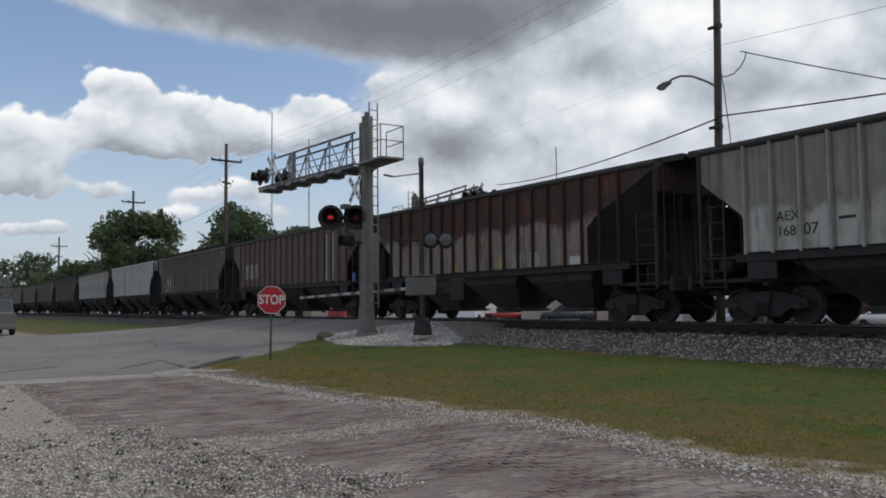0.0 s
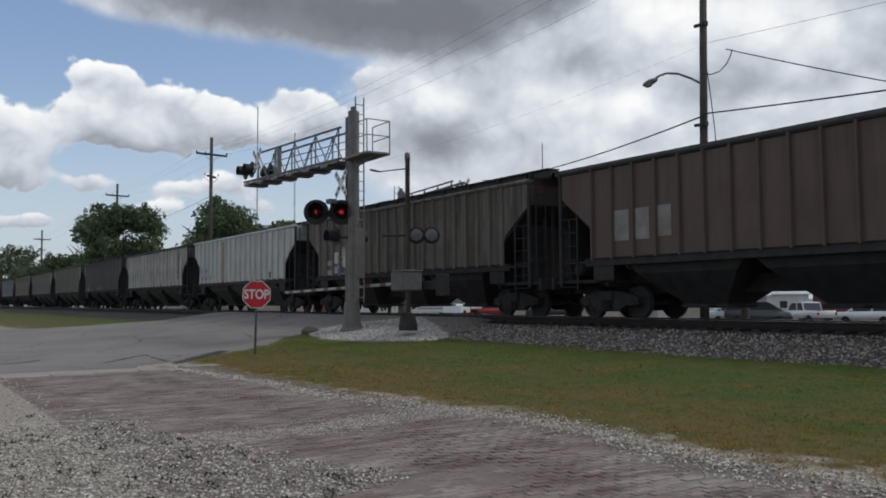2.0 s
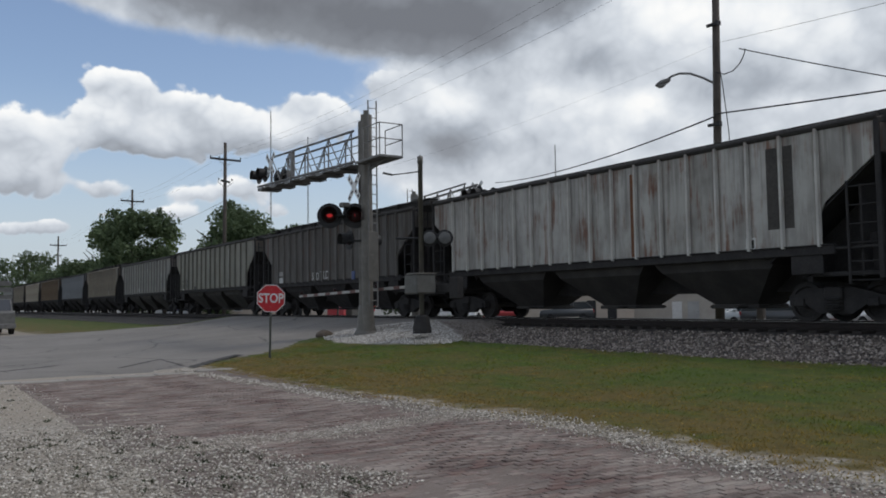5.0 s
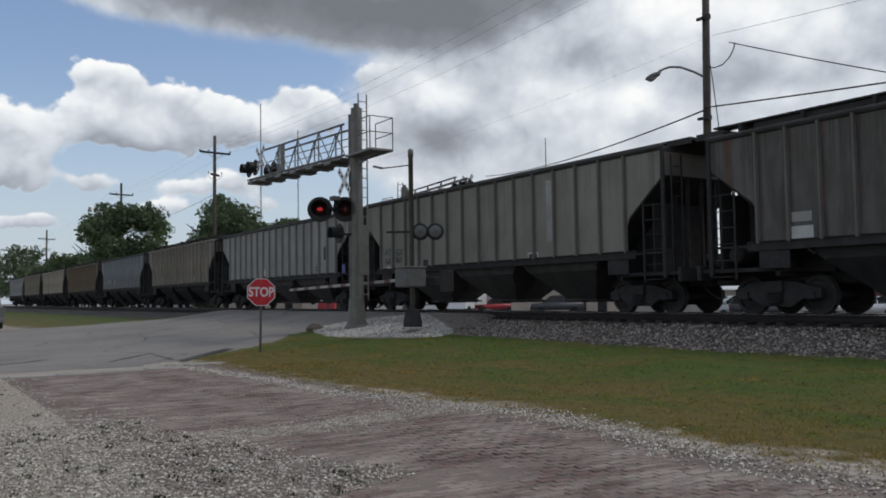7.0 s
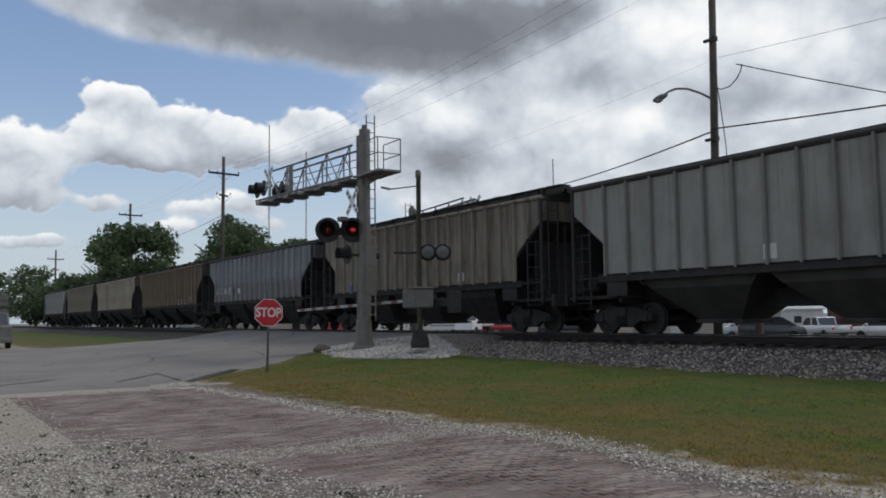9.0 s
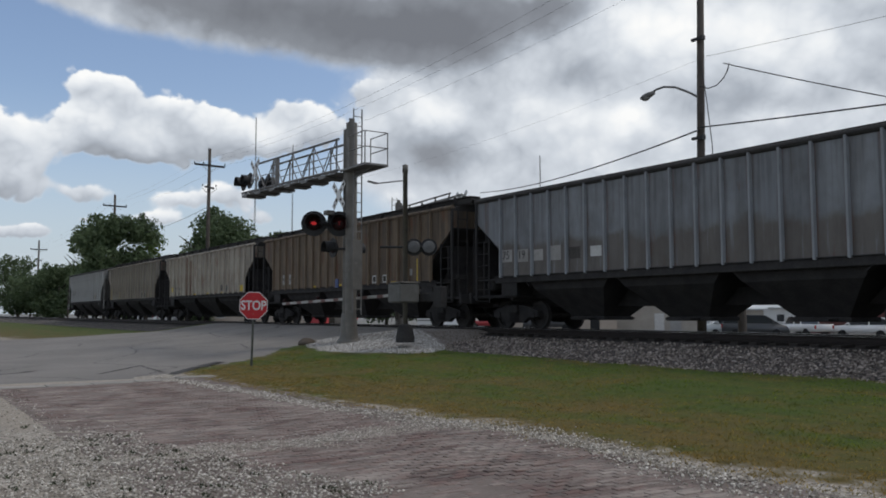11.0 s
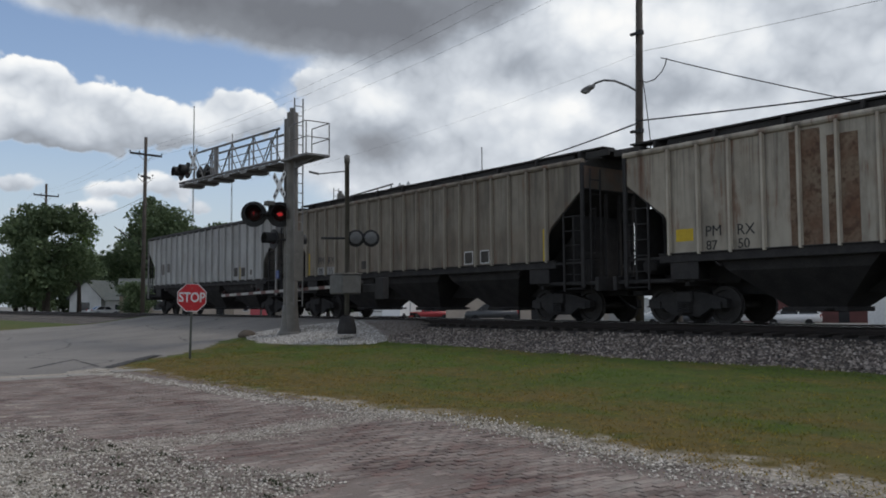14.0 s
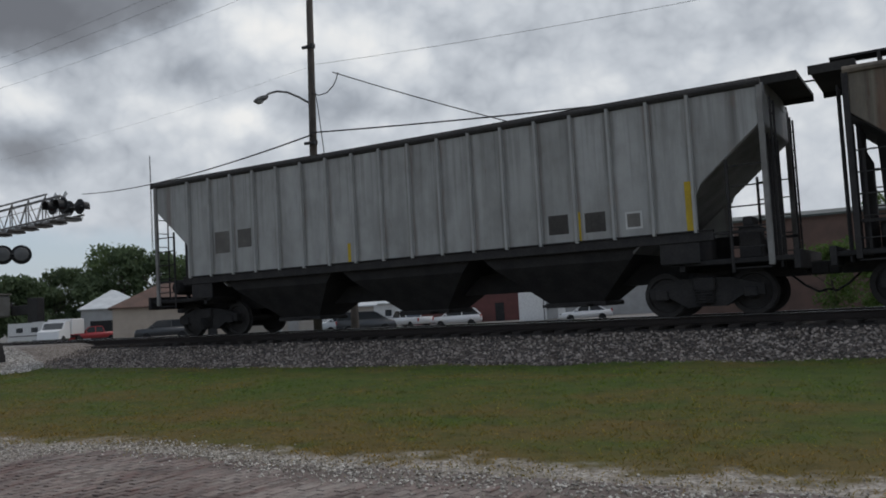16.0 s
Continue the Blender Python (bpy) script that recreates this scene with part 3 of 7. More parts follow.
def bed_mat():
    m, n = shader("ballast_bed")
    at = n.add("ShaderNodeTexCoord").outputs["Object"]
    vor = n.add("ShaderNodeTexVoronoi", {"Vector": at, "Scale": 20.0})
    tone = n.ramp(n.xyz(vor.outputs["Color"])[0], ((0.0, (0.07, 0.056, 0.047)), (0.5, (0.175, 0.146, 0.124)), (1.0, (0.32, 0.278, 0.24))))
    col = n.mix(n.math("MULTIPLY", n.step(n.noise(at, 0.8, 4.0), 0.4, 0.7), 0.4), tone, (0.10, 0.085, 0.075))
    col = n.mix(n.step(vor.outputs["Distance"], 0.35, 0.62), col, (0.03, 0.028, 0.026))
    # shade by the rails and oily dirt, both put into the ballast colour
    oily_shade = n.step(n.math("MULTIPLY_ADD", n.noise(at, 2.0, 4.0), 0.5, n.xyz(at)[1]), 16.75, 17.15)
    col = n.mix(n.math("MULTIPLY", oily_shade, 0.85), col, (0.030, 0.026, 0.024))
    finish(n, col, 0.95, 0.0, n.math("SUBTRACT", 1.0, vor.outputs["Distance"]), 0.035)
    return m


BALLAST_BED = bed_mat()
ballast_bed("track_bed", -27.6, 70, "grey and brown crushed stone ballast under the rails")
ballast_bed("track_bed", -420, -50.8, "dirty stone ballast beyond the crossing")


def bed_spot(rng):
    x = -27.0 + 40.0 * rng.random() ** 1.0
    y = 13.9 + 2.95 * rng.random()
    return x, y, bed_height(y) + 0.03 * noise.noise((x * 0.9, y * 0.9, 2.0)) + 0.01


stones("ballast_stones", 19000, bed_spot, 0.034, BALLAST, "loose grey and brown ballast stones on the shoulder", 11)


def rail(y, x0, x1):
    pts = ((-0.07, 0), (0.07, 0), (0.07, 0.012), (0.012, 0.035), (0.012, 0.125), (0.036, 0.14), (0.036, 0.168), (-0.036, 0.168), (-0.036, 0.14), (-0.012, 0.125), (-0.012, 0.035), (-0.07, 0.012))
    ob = empty("rail", pose(0, y, RAIL_TOP - 0.172), "rust-brown steel rail with a bright worn head", "rail", "rails of the track")
    part("web", prism(pts, x0, x1, "x"), RAIL_STEEL, ob)
    part("head", boxes((x0, x1, -0.030, 0.030, 0.1682, 0.172)), RAIL_HEAD, ob, "polished rail head")


for s in (-1, 1):
    rail(TRACK_Y + s * 0.753, -420, 70)


def ties():
    me = bpy.data.meshes.new("tie")
    bm = boxes((-0.115, 0.115, -1.3, 1.3, -0.16, 0.0), bevel=0.012)
    bm.to_mesh(me)
    bm.free()
    x = -27.0
    while x < 14:
        if not -50.5 < x < -28.2:
            ob = mesh_part("tie", me, TIE, None, at=pose(x, TRACK_Y + 0.03 * noise.noise((x, 0, 0)), RAIL_TOP - 0.176, 0, 0, 1.5 * noise.noise((x, 4, 0))))
            tagged(ob, "dark creosoted wooden railway tie in the ballast", "railway tie", "ties under the rails")
        x += 0.53
    bm = bmesh.new()
    x = -300.0
    while x < 68:
        if x < -50.8 or x > 14:
            box(bm, x - 0.115, x + 0.115, TRACK_Y - 1.3, TRACK_Y + 1.3, RAIL_TOP - 0.33, RAIL_TOP - 0.176)
        x += 0.53
    tagged(part("far_ties", bm, TIE), "dark wooden ties of the track far off", "railway tie", kind="stuff")


ties()

# ---------------------------------------------------------------- the freight train
def car_mat(name, base, alt, rust=(0.12, 0.045, 0.022), amount=0.3, low=None, low_amount=0.0, dirt=0.5, first=0.0, pitch=1.0, crest=2.55):
    """Old car paint: faded panels, rust streaks that run down, road film towards the sill edge."""
    m, n = shader(name)
    at = n.add("ShaderNodeTexCoord").outputs["Object"]
    x, y, z = n.xyz(at)
    panel = n.add("ShaderNodeTexWhiteNoise")
    panel.noise_dimensions = "1D"
    n.put(panel.inputs["W"], n.math("FLOOR", n.math("MULTIPLY", x, 0.85)))
    streak = n.noise(n.vec(n.math("MULTIPLY", x, 5.0), y, n.math("MULTIPLY", z, 0.35)), 1.3, 6.0, 0.65)
    patch = n.noise(at, 0.8, 6.0, 0.6)
    small = n.noise(at, 22.0, 4.0)
    col = n.mix(n.math("MULTIPLY", panel.outputs[0], 0.7), base, alt)
    col = n.mix(n.math("MULTIPLY", n.step(patch, 0.4, 0.7), 0.4), col, tuple(c * 0.7 for c in alt))
    if low:
        wave = n.math("MULTIPLY_ADD", n.math("SUBTRACT", patch, 0.5), 1.3, z)
        band = n.math("MULTIPLY", n.math("SUBTRACT", 1.0, n.step(wave, crest, crest + 0.3)), n.step(streak, 0.30, 0.46))
        col = n.mix(n.math("MULTIPLY", band, low_amount), col, low)
    rusty = n.math("MULTIPLY_ADD", streak, 0.65, n.math("MULTIPLY", patch, 0.45))
    col = n.mix(n.math("MULTIPLY", n.step(rusty, 0.685 - 0.26 * amount, 0.83 - 0.26 * amount), 0.85), col, n.mix(small, rust, tuple(c * 1.8 for c in rust)))
    film = n.step(n.noise(n.vec(n.math("MULTIPLY", x, 2.5), y, n.math("MULTIPLY", z, 0.5)), 1.0, 6.0, 0.65), 0.40, 0.66)
    col = n.mix(n.math("MULTIPLY", film, dirt), col, (0.055, 0.048, 0.042))
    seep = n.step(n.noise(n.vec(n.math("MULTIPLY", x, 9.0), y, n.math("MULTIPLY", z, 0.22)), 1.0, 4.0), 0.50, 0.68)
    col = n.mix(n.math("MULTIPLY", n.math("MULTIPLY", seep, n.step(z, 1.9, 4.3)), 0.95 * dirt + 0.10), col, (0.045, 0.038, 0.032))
    # shade along both sides of the posts put into the colour, rust in patches
    shade_rust = n.math("MULTIPLY", n.math("ABSOLUTE", n.math("SUBTRACT", n.math("FRACT", n.math("MULTIPLY_ADD", x, 1 / pitch, first / pitch + 0.5)), 0.5)), pitch)
    shade_rust = n.math("SUBTRACT", 1.0, n.step(n.math("MULTIPLY_ADD", n.math("SUBTRACT", streak, 0.5), 0.30, shade_rust), 0.045, 0.15))
    col = n.mix(n.math("MULTIPLY", shade_rust, 0.6 * dirt + 0.25), col, n.mix(n.step(patch, 0.45, 0.6), (0.05, 0.042, 0.035), rust))
    cloudy = n.noise(n.vec(n.math("MULTIPLY", x, 1.4), y, n.math("MULTIPLY", z, 1.0)), 0.9, 5.0, 0.6)
    col = n.mix(n.math("MULTIPLY", n.step(cloudy, 0.42, 0.70), 0.55 * dirt + 0.1), col, (0.07, 0.058, 0.046))
    finish(n, col, 0.68, 0.0, small, 0.004, 0.2)
    return m


CACHE = {}


def shared(key, build):
    """One mesh for all alike pieces."""
    if key not in CACHE:
        bm = build()
        me = bpy.data.meshes.new(key.split(":")[0])
        bm.to_mesh(me)
        bm.free()
        CACHE[key] = me
    return CACHE[key]


WHEEL_R = 0.457
SILL, EAVE, PEAK = 1.66, 4.33, 4.53
ROLLING = []      # wheelsets, each with its place on the bogie


def wheelset_mesh():
    bm = lathe(((0.05, -0.95), (0.085, -0.95), (0.085, -0.80), (0.14, -0.79), (0.16, -0.76), (0.35, -0.745), (0.37, -0.80), (WHEEL_R, -0.795), (WHEEL_R, -0.70), (WHEEL_R + 0.025, -0.695),
                (WHEEL_R + 0.025, -0.665), (0.38, -0.665), (0.36, -0.70), (0.13, -0.70), (0.09, -0.65), (0.08, 0.65), (0.13, 0.70), (0.36, 0.70), (0.38, 0.665), (WHEEL_R + 0.025, 0.665),
                (WHEEL_R + 0.025, 0.695), (WHEEL_R, 0.70), (WHEEL_R, 0.795), (0.37, 0.80), (0.35, 0.745), (0.16, 0.76), (0.14, 0.79), (0.085, 0.80), (0.085, 0.95), (0.05, 0.95)), 20, "y")
    for s in (-1, 1):       # end-cap bolts, so that the turning shows
        for k in range(3):
            a = k * math.tau / 3
            box(bm, math.cos(a) * 0.05 - 0.015, math.cos(a) * 0.05 + 0.015, s * 0.965 - 0.02, s * 0.965 + 0.02, math.sin(a) * 0.05 - 0.015, math.sin(a) * 0.05 + 0.015)
    return bm


def frame_mesh():
    """Cast side frame: arched top, sagging bottom, two windows."""
    bm = prism(((-1.15, 0.40), (-1.15, 0.60), (-0.85, 0.68), (-0.45, 0.78), (0.45, 0.78), (0.85, 0.68), (1.15, 0.60), (1.15, 0.40), (0.72, 0.40), (0.40, 0.20), (-0.40, 0.20), (-0.72, 0.40)), -0.09, 0.09, "y")
    for s in (-1, 1):
        box(bm, s * 0.89 - 0.13, s * 0.89 + 0.13, -0.14, 0.14, 0.36, 0.56, 0.02)
    return bm


def spring_mesh():
    prof = [(0.05, 0.27)]
    for k in range(5):
        prof += [(0.20, 0.275 + k * 0.055), (0.21, 0.29 + k * 0.055), (0.20, 0.305 + k * 0.055), (0.16, 0.317 + k * 0.055)]
    return lathe(prof + [(0.05, 0.55)], 10)


def bogie(car, x):
    b = mesh_part("bogie", shared("bogie:bolster", lambda: boxes((-0.22, 0.22, -1.2, 1.2, 0.52, 0.80), (-0.38, 0.38, -0.38, 0.38, 0.78, 0.92), bevel=0.03)), GRIME, car, "grimy cast steel bogie", pose(x, 0, 0))
    for s in (-1, 1):
        mesh_part("side_frame", shared("side_frame", frame_mesh), GRIME, b, at=pose(0, s * 1.0, 0))
        mesh_part("spring", shared("spring", spring_mesh), GRIME, b, at=pose(0, s * 1.10, 0))
        place = pose(s * 0.89, 0, WHEEL_R)
        w = mesh_part("wheelset", shared("wheelset", wheelset_mesh), WHEEL_STEEL, b, "dark steel wheelset with bright worn treads", place)
        ROLLING.append((w, s * 0.89))
    mesh_part("brake_beam", shared("brake_beam", lambda: tubes((((-0.35, -0.75, 0.42), (-0.35, 0.75, 0.42), 0.05), ((0.35, -0.75, 0.42), (0.35, 0.75, 0.42), 0.05)))), GRIME, b)


WHEEL_STEEL = mixed("wheel_steel", (0.040, 0.037, 0.036), (0.056, 0.052, 0.050), 5, 30, 0.85, 0.1, 0.002)
PLATE = mixed("stencil_white", (0.62, 0.62, 0.60), (0.50, 0.50, 0.48), 4, 30, 0.6, 0.0, 0.0005)
INK = mixed("stencil_black", (0.025, 0.025, 0.025), (0.04, 0.04, 0.04), 4, 30, 0.6, 0.0, 0.0005)
YELLOW = mixed("reflector_yellow", (0.60, 0.42, 0.03), (0.48, 0.33, 0.03), 4, 30, 0.6, 0.0, 0.0005)


def lettering(parent, text, x, z, height, material, y, name="lettering", turn=0.0):
    cu = bpy.data.curves.new(name, "FONT")
    cu.body, cu.size, cu.extrude = text, height / 0.70, 0.002
    cu.materials.append(material)
    ob = new(name, cu)
    ob.parent = parent
    ob.matrix_basis = pose(x, y, z, 90, 0, turn)
    return ob


def hopper_car(x, length, paint, posts, label, walk_up=0.16, bays=3, marks=(), letters=(), ribs=None, eave=EAVE, under=None, roof_mat=None, cut=1.38, post_paint=None, emblem=None, slope=None, soot_end=False, chord=None):
    """A covered hopper car; x is its middle, at the start, along the track."""
    car = empty("hopper_car", pose(x, TRACK_Y, RAIL_TOP), label, "freight car", "cars of the freight train")
    hb = length / 2 - 0.72
    w = 1.58
    key = f":{length:.2f}:{eave:.2f}:{cut:.2f}"
    up, inn = eave - 0.72, hb - cut
    outline = ((-hb, eave), (-hb, up), (-inn - 0.12, 2.66), (-inn, 2.40), (-inn, SILL), (inn, SILL), (inn, 2.40), (inn + 0.12, 2.66), (hb, up), (hb, eave))
    for s in (-1, 1):
        mesh_part("side_sheet", shared(f"side_sheet{s}" + key + paint.name, lambda: prism(outline, s * w - 0.02, s * w + 0.02)), paint, car)
    # roof: low arch with a rolled edge
    prof = [(w * math.sin(radians(a)) / math.sin(radians(72)), eave - 0.06 + (PEAK + eave - EAVE - eave + 0.06) * (math.cos(radians(a)) - math.cos(radians(72))) / (1 - math.cos(radians(72)))) for a in range(-72, 73, 16)]
    roof = prism(prof + [(w, eave - 0.12), (-w, eave - 0.12)], -hb, hb, "x")
    mesh_part("roof", shared("roof" + key + paint.name, lambda: roof), roof_mat or ROOF, car, "grimy arched roof")
    for s in (-1, 1):
        mesh_part("top_chord", shared("top_chord" + key + (chord or paint).name, lambda: tubes((((-hb, 0, 0), (hb, 0, 0), 0.075),), 8)), chord or paint, car, at=pose(0, s * (w + 0.02), eave))
        mesh_part("side_sill", shared("side_sill" + key, lambda: boxes((-inn - 0.3, inn + 0.3, -0.05, 0.05, -0.13, 0.09), (-inn - 0.3, inn + 0.3, -0.09, 0.03, 0.07, 0.10), bevel=0.012)), ribs or GRIME, car, at=pose(0, s * (w - 0.01), SILL - 0.03))
        # outside posts
        n = posts
        for k in range(n):
            px = -inn + 0.03 + (2 * inn - 0.06) * k / (n - 1)
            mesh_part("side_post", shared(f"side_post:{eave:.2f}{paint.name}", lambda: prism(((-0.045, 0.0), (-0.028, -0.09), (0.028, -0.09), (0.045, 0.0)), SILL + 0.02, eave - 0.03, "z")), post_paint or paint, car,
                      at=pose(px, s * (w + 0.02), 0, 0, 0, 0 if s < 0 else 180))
    # slope sheets and their stiffeners at both ends
    for e in (-1, 1):
        chute = prism(((e * (hb - 0.02), up), (e * (hb - 0.02), up - 0.05), (e * (hb - 2.75), SILL - 0.30), (e * (hb - 2.75), SILL - 0.25)), -w + 0.03, w - 0.03)
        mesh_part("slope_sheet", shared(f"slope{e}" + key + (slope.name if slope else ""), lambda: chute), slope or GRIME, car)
        mesh_part("end_sheet", shared("end_sheet" + key + paint.name, lambda: boxes((-0.02, 0.02, -w + 0.03, w - 0.03, up - 0.02, eave))), paint, car, at=pose(e * (hb - 0.03), 0, 0))
        mesh_part("shear_plate", shared("shear_plate", lambda: boxes((-1.05, 1.40, -w + 0.1, w - 0.1, 1.02, 1.12), (-1.05, 1.35, -0.32, 0.32, 0.72, 1.05), (1.30, 1.42, -w, w, 0.85, 1.22), bevel=0.015)), GRIME, car, at=pose(e * (hb - 0.95), 0, 0, 0, 0, 0 if e > 0 else 180))
        mesh_part("bolster_web", shared("bolster_web", lambda: boxes((-0.06, 0.06, -w + 0.1, w - 0.1, 0.92, 1.70), (-0.40, 0.40, -w - 0.01, -w + 0.05, 1.08, 1.62), (-0.40, 0.40, w - 0.05, w + 0.01, 1.08, 1.62), bevel=0.01)), ribs or GRIME, car, at=pose(e * (hb - 1.78), 0, 0))
        for s in (-1, 1):
            mesh_part("corner_post", shared(f"corner_post:{eave:.2f}", lambda: boxes((-0.055, 0.055, -0.04, 0.04, 0.95, eave - 0.04), bevel=0.01)), slope or ribs or GRIME, car, at=pose(e * (hb - 0.03), s * (w + 0.03), 0))
            steps = mesh_part("ladder", shared("ladder", lambda: tubes((((-0.72, 0, 0.85), (-0.72, 0, 3.05), 0.032),), 6)), slope or ribs or GRIME, car, at=pose(e * (hb - 0.03), s * (w + 0.03), 0, 0, 0, 0 if e > 0 else 180))
            for k in range(6):
                mesh_part("rung", shared("car_rung", lambda: tubes((((-0.72, 0, 0), (0.0, 0, 0), 0.016),), 6)), slope or ribs or GRIME, steps, at=pose(0, 0, 0.92 + 0.40 * k))
            mesh_part("end_ladder", shared("end_ladder", lambda: tubes([((0, -0.2, 0.9), (0, -0.2, 4.2), 0.022), ((0, 0.2, 0.9), (0, 0.2, 4.2), 0.022)] + [((0, -0.2, 1.1 + 0.4 * k), (0, 0.2, 1.1 + 0.4 * k), 0.014) for k in range(8)], 6)), GRIME, car, at=pose(e * (hb + 0.12), s * 1.25, 0))
            mesh_part("end_rail", shared("end_rail", lambda: boxes((-0.75, 0.75, -0.02, 0.02, -0.03, 0.03), bevel=0.006)), slope or ribs or GRIME, car, "side rail of the end platform", pose(e * (hb - 0.72), s * (w - 0.02), 1.63))
        for y in (-0.55, 0.0, 0.55):
            mesh_part("end_post", shared(f"end_post:{eave:.2f}", lambda: boxes((-0.045, 0.045, -0.05, 0.05, 1.12, up - 0.03), bevel=0.01)), GRIME, car, "upright under the slope sheet", pose(e * (hb - 0.12), y, 0))
        mesh_part("coupler", shared("coupler", lambda: boxes((-0.55, 0.20, -0.09, 0.09, -0.10, 0.10), (0.14, 0.42, -0.17, 0.15, -0.14, 0.14), (0.34, 0.55, 0.02, 0.17, -0.14, 0.14), bevel=0.03)), GRIME, car, at=pose(e * (length / 2 - 0.42), 0, 0.86, 0, 0, 0 if e > 0 else 180))
        hose = [(0.0, -0.35, 0.75), (0.25, -0.33, 0.52), (0.48, -0.25, 0.38), (0.62, -0.12, 0.42)]
        mesh_part("brake_hose", shared("brake_hose", lambda: tubes([(a, b, 0.025) for a, b in zip(hose, hose[1:])], 6)), BLACK, car, at=pose(e * (hb + 0.1), 0, 0, 0, 0, 0 if e > 0 else 180))
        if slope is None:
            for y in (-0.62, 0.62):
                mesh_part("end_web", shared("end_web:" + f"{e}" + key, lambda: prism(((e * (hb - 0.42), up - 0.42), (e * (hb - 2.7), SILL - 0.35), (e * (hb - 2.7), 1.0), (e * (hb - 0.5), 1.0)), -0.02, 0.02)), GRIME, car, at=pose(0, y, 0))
            # plate added to close the end; its black stands in for shade there
            mesh_part("bulkhead", shared("bulkhead", end_filler_mesh), GRIME, car, "dark end bulkhead under the slope sheet", pose(e * (hb - (0.55 if e > 0 else 0.22)), 0, 0))
        mesh_part("air_tank", shared("air_tank", lambda: lathe(((0.02, -0.55), (0.17, -0.5), (0.21, -0.42), (0.21, 0.42), (0.17, 0.5), (0.02, 0.55)), 12, "y")), GRIME, car, at=pose(e * (hb - 0.6), 0.95 * e, 1.45))
        mesh_part("valve_box", shared("valve_box", lambda: boxes((-0.22, 0.22, -0.2, 0.2, 1.12, 1.75), (-0.1, 0.1, -0.3, 0.3, 1.75, 1.95), bevel=0.03)), GRIME, car, at=pose(e * (hb - 0.5), -0.9 * e, 0))
        bogie(car, e * (hb - 1.45))
    mesh_part("brake_wheel", shared("brake_wheel", brake_wheel_mesh), GRIME, car, at=pose(-hb - 0.1, 0.55, 2.3))
    # hopper bays
    span = 2 * (hb - 2.45)
    for k in range(bays):
        c = -span / 2 + span * (k + 0.5) / bays
        half = span / bays / 2
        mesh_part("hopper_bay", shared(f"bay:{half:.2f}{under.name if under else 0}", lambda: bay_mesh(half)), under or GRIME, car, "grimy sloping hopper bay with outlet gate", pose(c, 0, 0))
    mesh_part("centre_sill", shared("centre_sill" + key, lambda: boxes((-hb, hb, -0.3, 0.3, 0.72, 1.18))), GRIME, car)
    # roof walk and hatches
    zt = PEAK + eave - EAVE
    for s in (-1, 1):
        mesh_part("roof_walk", shared("roof_walk" + key, lambda: boxes((-hb - 0.25, hb + 0.25, -0.24, 0.24, 0.0, 0.045))), ROOF, car, "steel grating roof walk", pose(0, s * 0.80, zt - 0.05 + walk_up * 0.6))
    if walk_up > 0.3:
        mesh_part("hatch_trough", shared(f"hatch_trough:{walk_up}" + key, lambda: boxes((-hb + 0.9, hb - 0.9, -0.98, 0.98, zt - 0.16, zt - 0.06 + walk_up * 0.6), bevel=0.02)), ROOF, car, "dark trough of the roof hatches")
    for k in range(10):
        mesh_part("walk_bracket", shared(f"walk_bracket:{walk_up}{eave:.2f}", lambda: boxes((-0.03, 0.03, -1.12, 1.12, zt - 0.18, zt - 0.03 + walk_up * 0.6))), ROOF, car, at=pose(-hb + 0.6 + k * (2 * hb - 1.2) / 9, 0, 0))
    for k in range(6):
        hl = (2 * hb - 1.8) / 12 * 0.93
        mesh_part("hatch_cover", shared(f"hatch_cover:{hl:.3f}{eave:.2f}", lambda: boxes((-hl, hl, -0.34, 0.34, zt - 0.06, zt + 0.10), bevel=0.03)), ROOF, car, at=pose(-hb + 0.9 + (2 * hb - 1.8) * (k + 0.5) / 6, 0, 0))
    for e in (-1, 1):
        mesh_part("end_platform", shared("end_platform", lambda: boxes((-0.30, 0.52, -1.25, 1.25, 0, 0.07), (-0.30, 0.52, -1.25, -1.20, -0.10, 0), (-0.30, 0.52, 1.20, 1.25, -0.10, 0))), ROOF, car, at=pose(e * (hb + 0.1), 0, zt - 0.10 + walk_up * 0.3, 0, 0, 0 if e > 0 else 180))
    # marks on the flank that faces the camera: plates (x, z, w, h, material) on the sheet between the posts
    for k, (mx, mz, mw, mh, mm) in enumerate(marks):
        part("marking", boxes((mx - mw / 2, mx + mw / 2, -w - 0.0225 - 0.0006 * k, -w - 0.0205, mz - mh / 2, mz + mh / 2)), mm, car)
    # added black sheet over flank end and open recess, for the shade there
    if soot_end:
        part("soot_panel", prism(((hb - 0.06, eave - 0.12), (hb - 0.5, eave - 0.35), (hb - 2.3, 3.15), (hb - 2.75, 2.8), (hb - 2.75, SILL + 0.05), (hb - 0.06, SILL + 0.05)), -w - 0.034, -w - 0.0225), END_BLACK, car, "soot-blackened end panel")
    if emblem:
        ring = bmesh.new()
        pts = [(emblem[0] + math.cos(k * math.tau / 20) * 0.60 * (1 + 0.08 * math.sin(3 * k)), -w - 0.026, emblem[1] + math.sin(k * math.tau / 20) * 0.62) for k in range(20)]
        for p, q in zip(pts, pts[1:] + pts[:1]):
            tube(ring, p, q, 0.025, seg=5)
        part("painted_ring", ring, PALE, car, "pale sprayed ring")
    for text, mx, mz, mh, mm in letters:
        lettering(car, text, mx, mz, mh, mm, -w - 0.030)
    return car


def end_filler_mesh():
    """Added cross plate that closes the car's end."""
    return boxes((-0.03, 0.03, -1.45, 1.05, 1.0, 2.98), bevel=0.008)


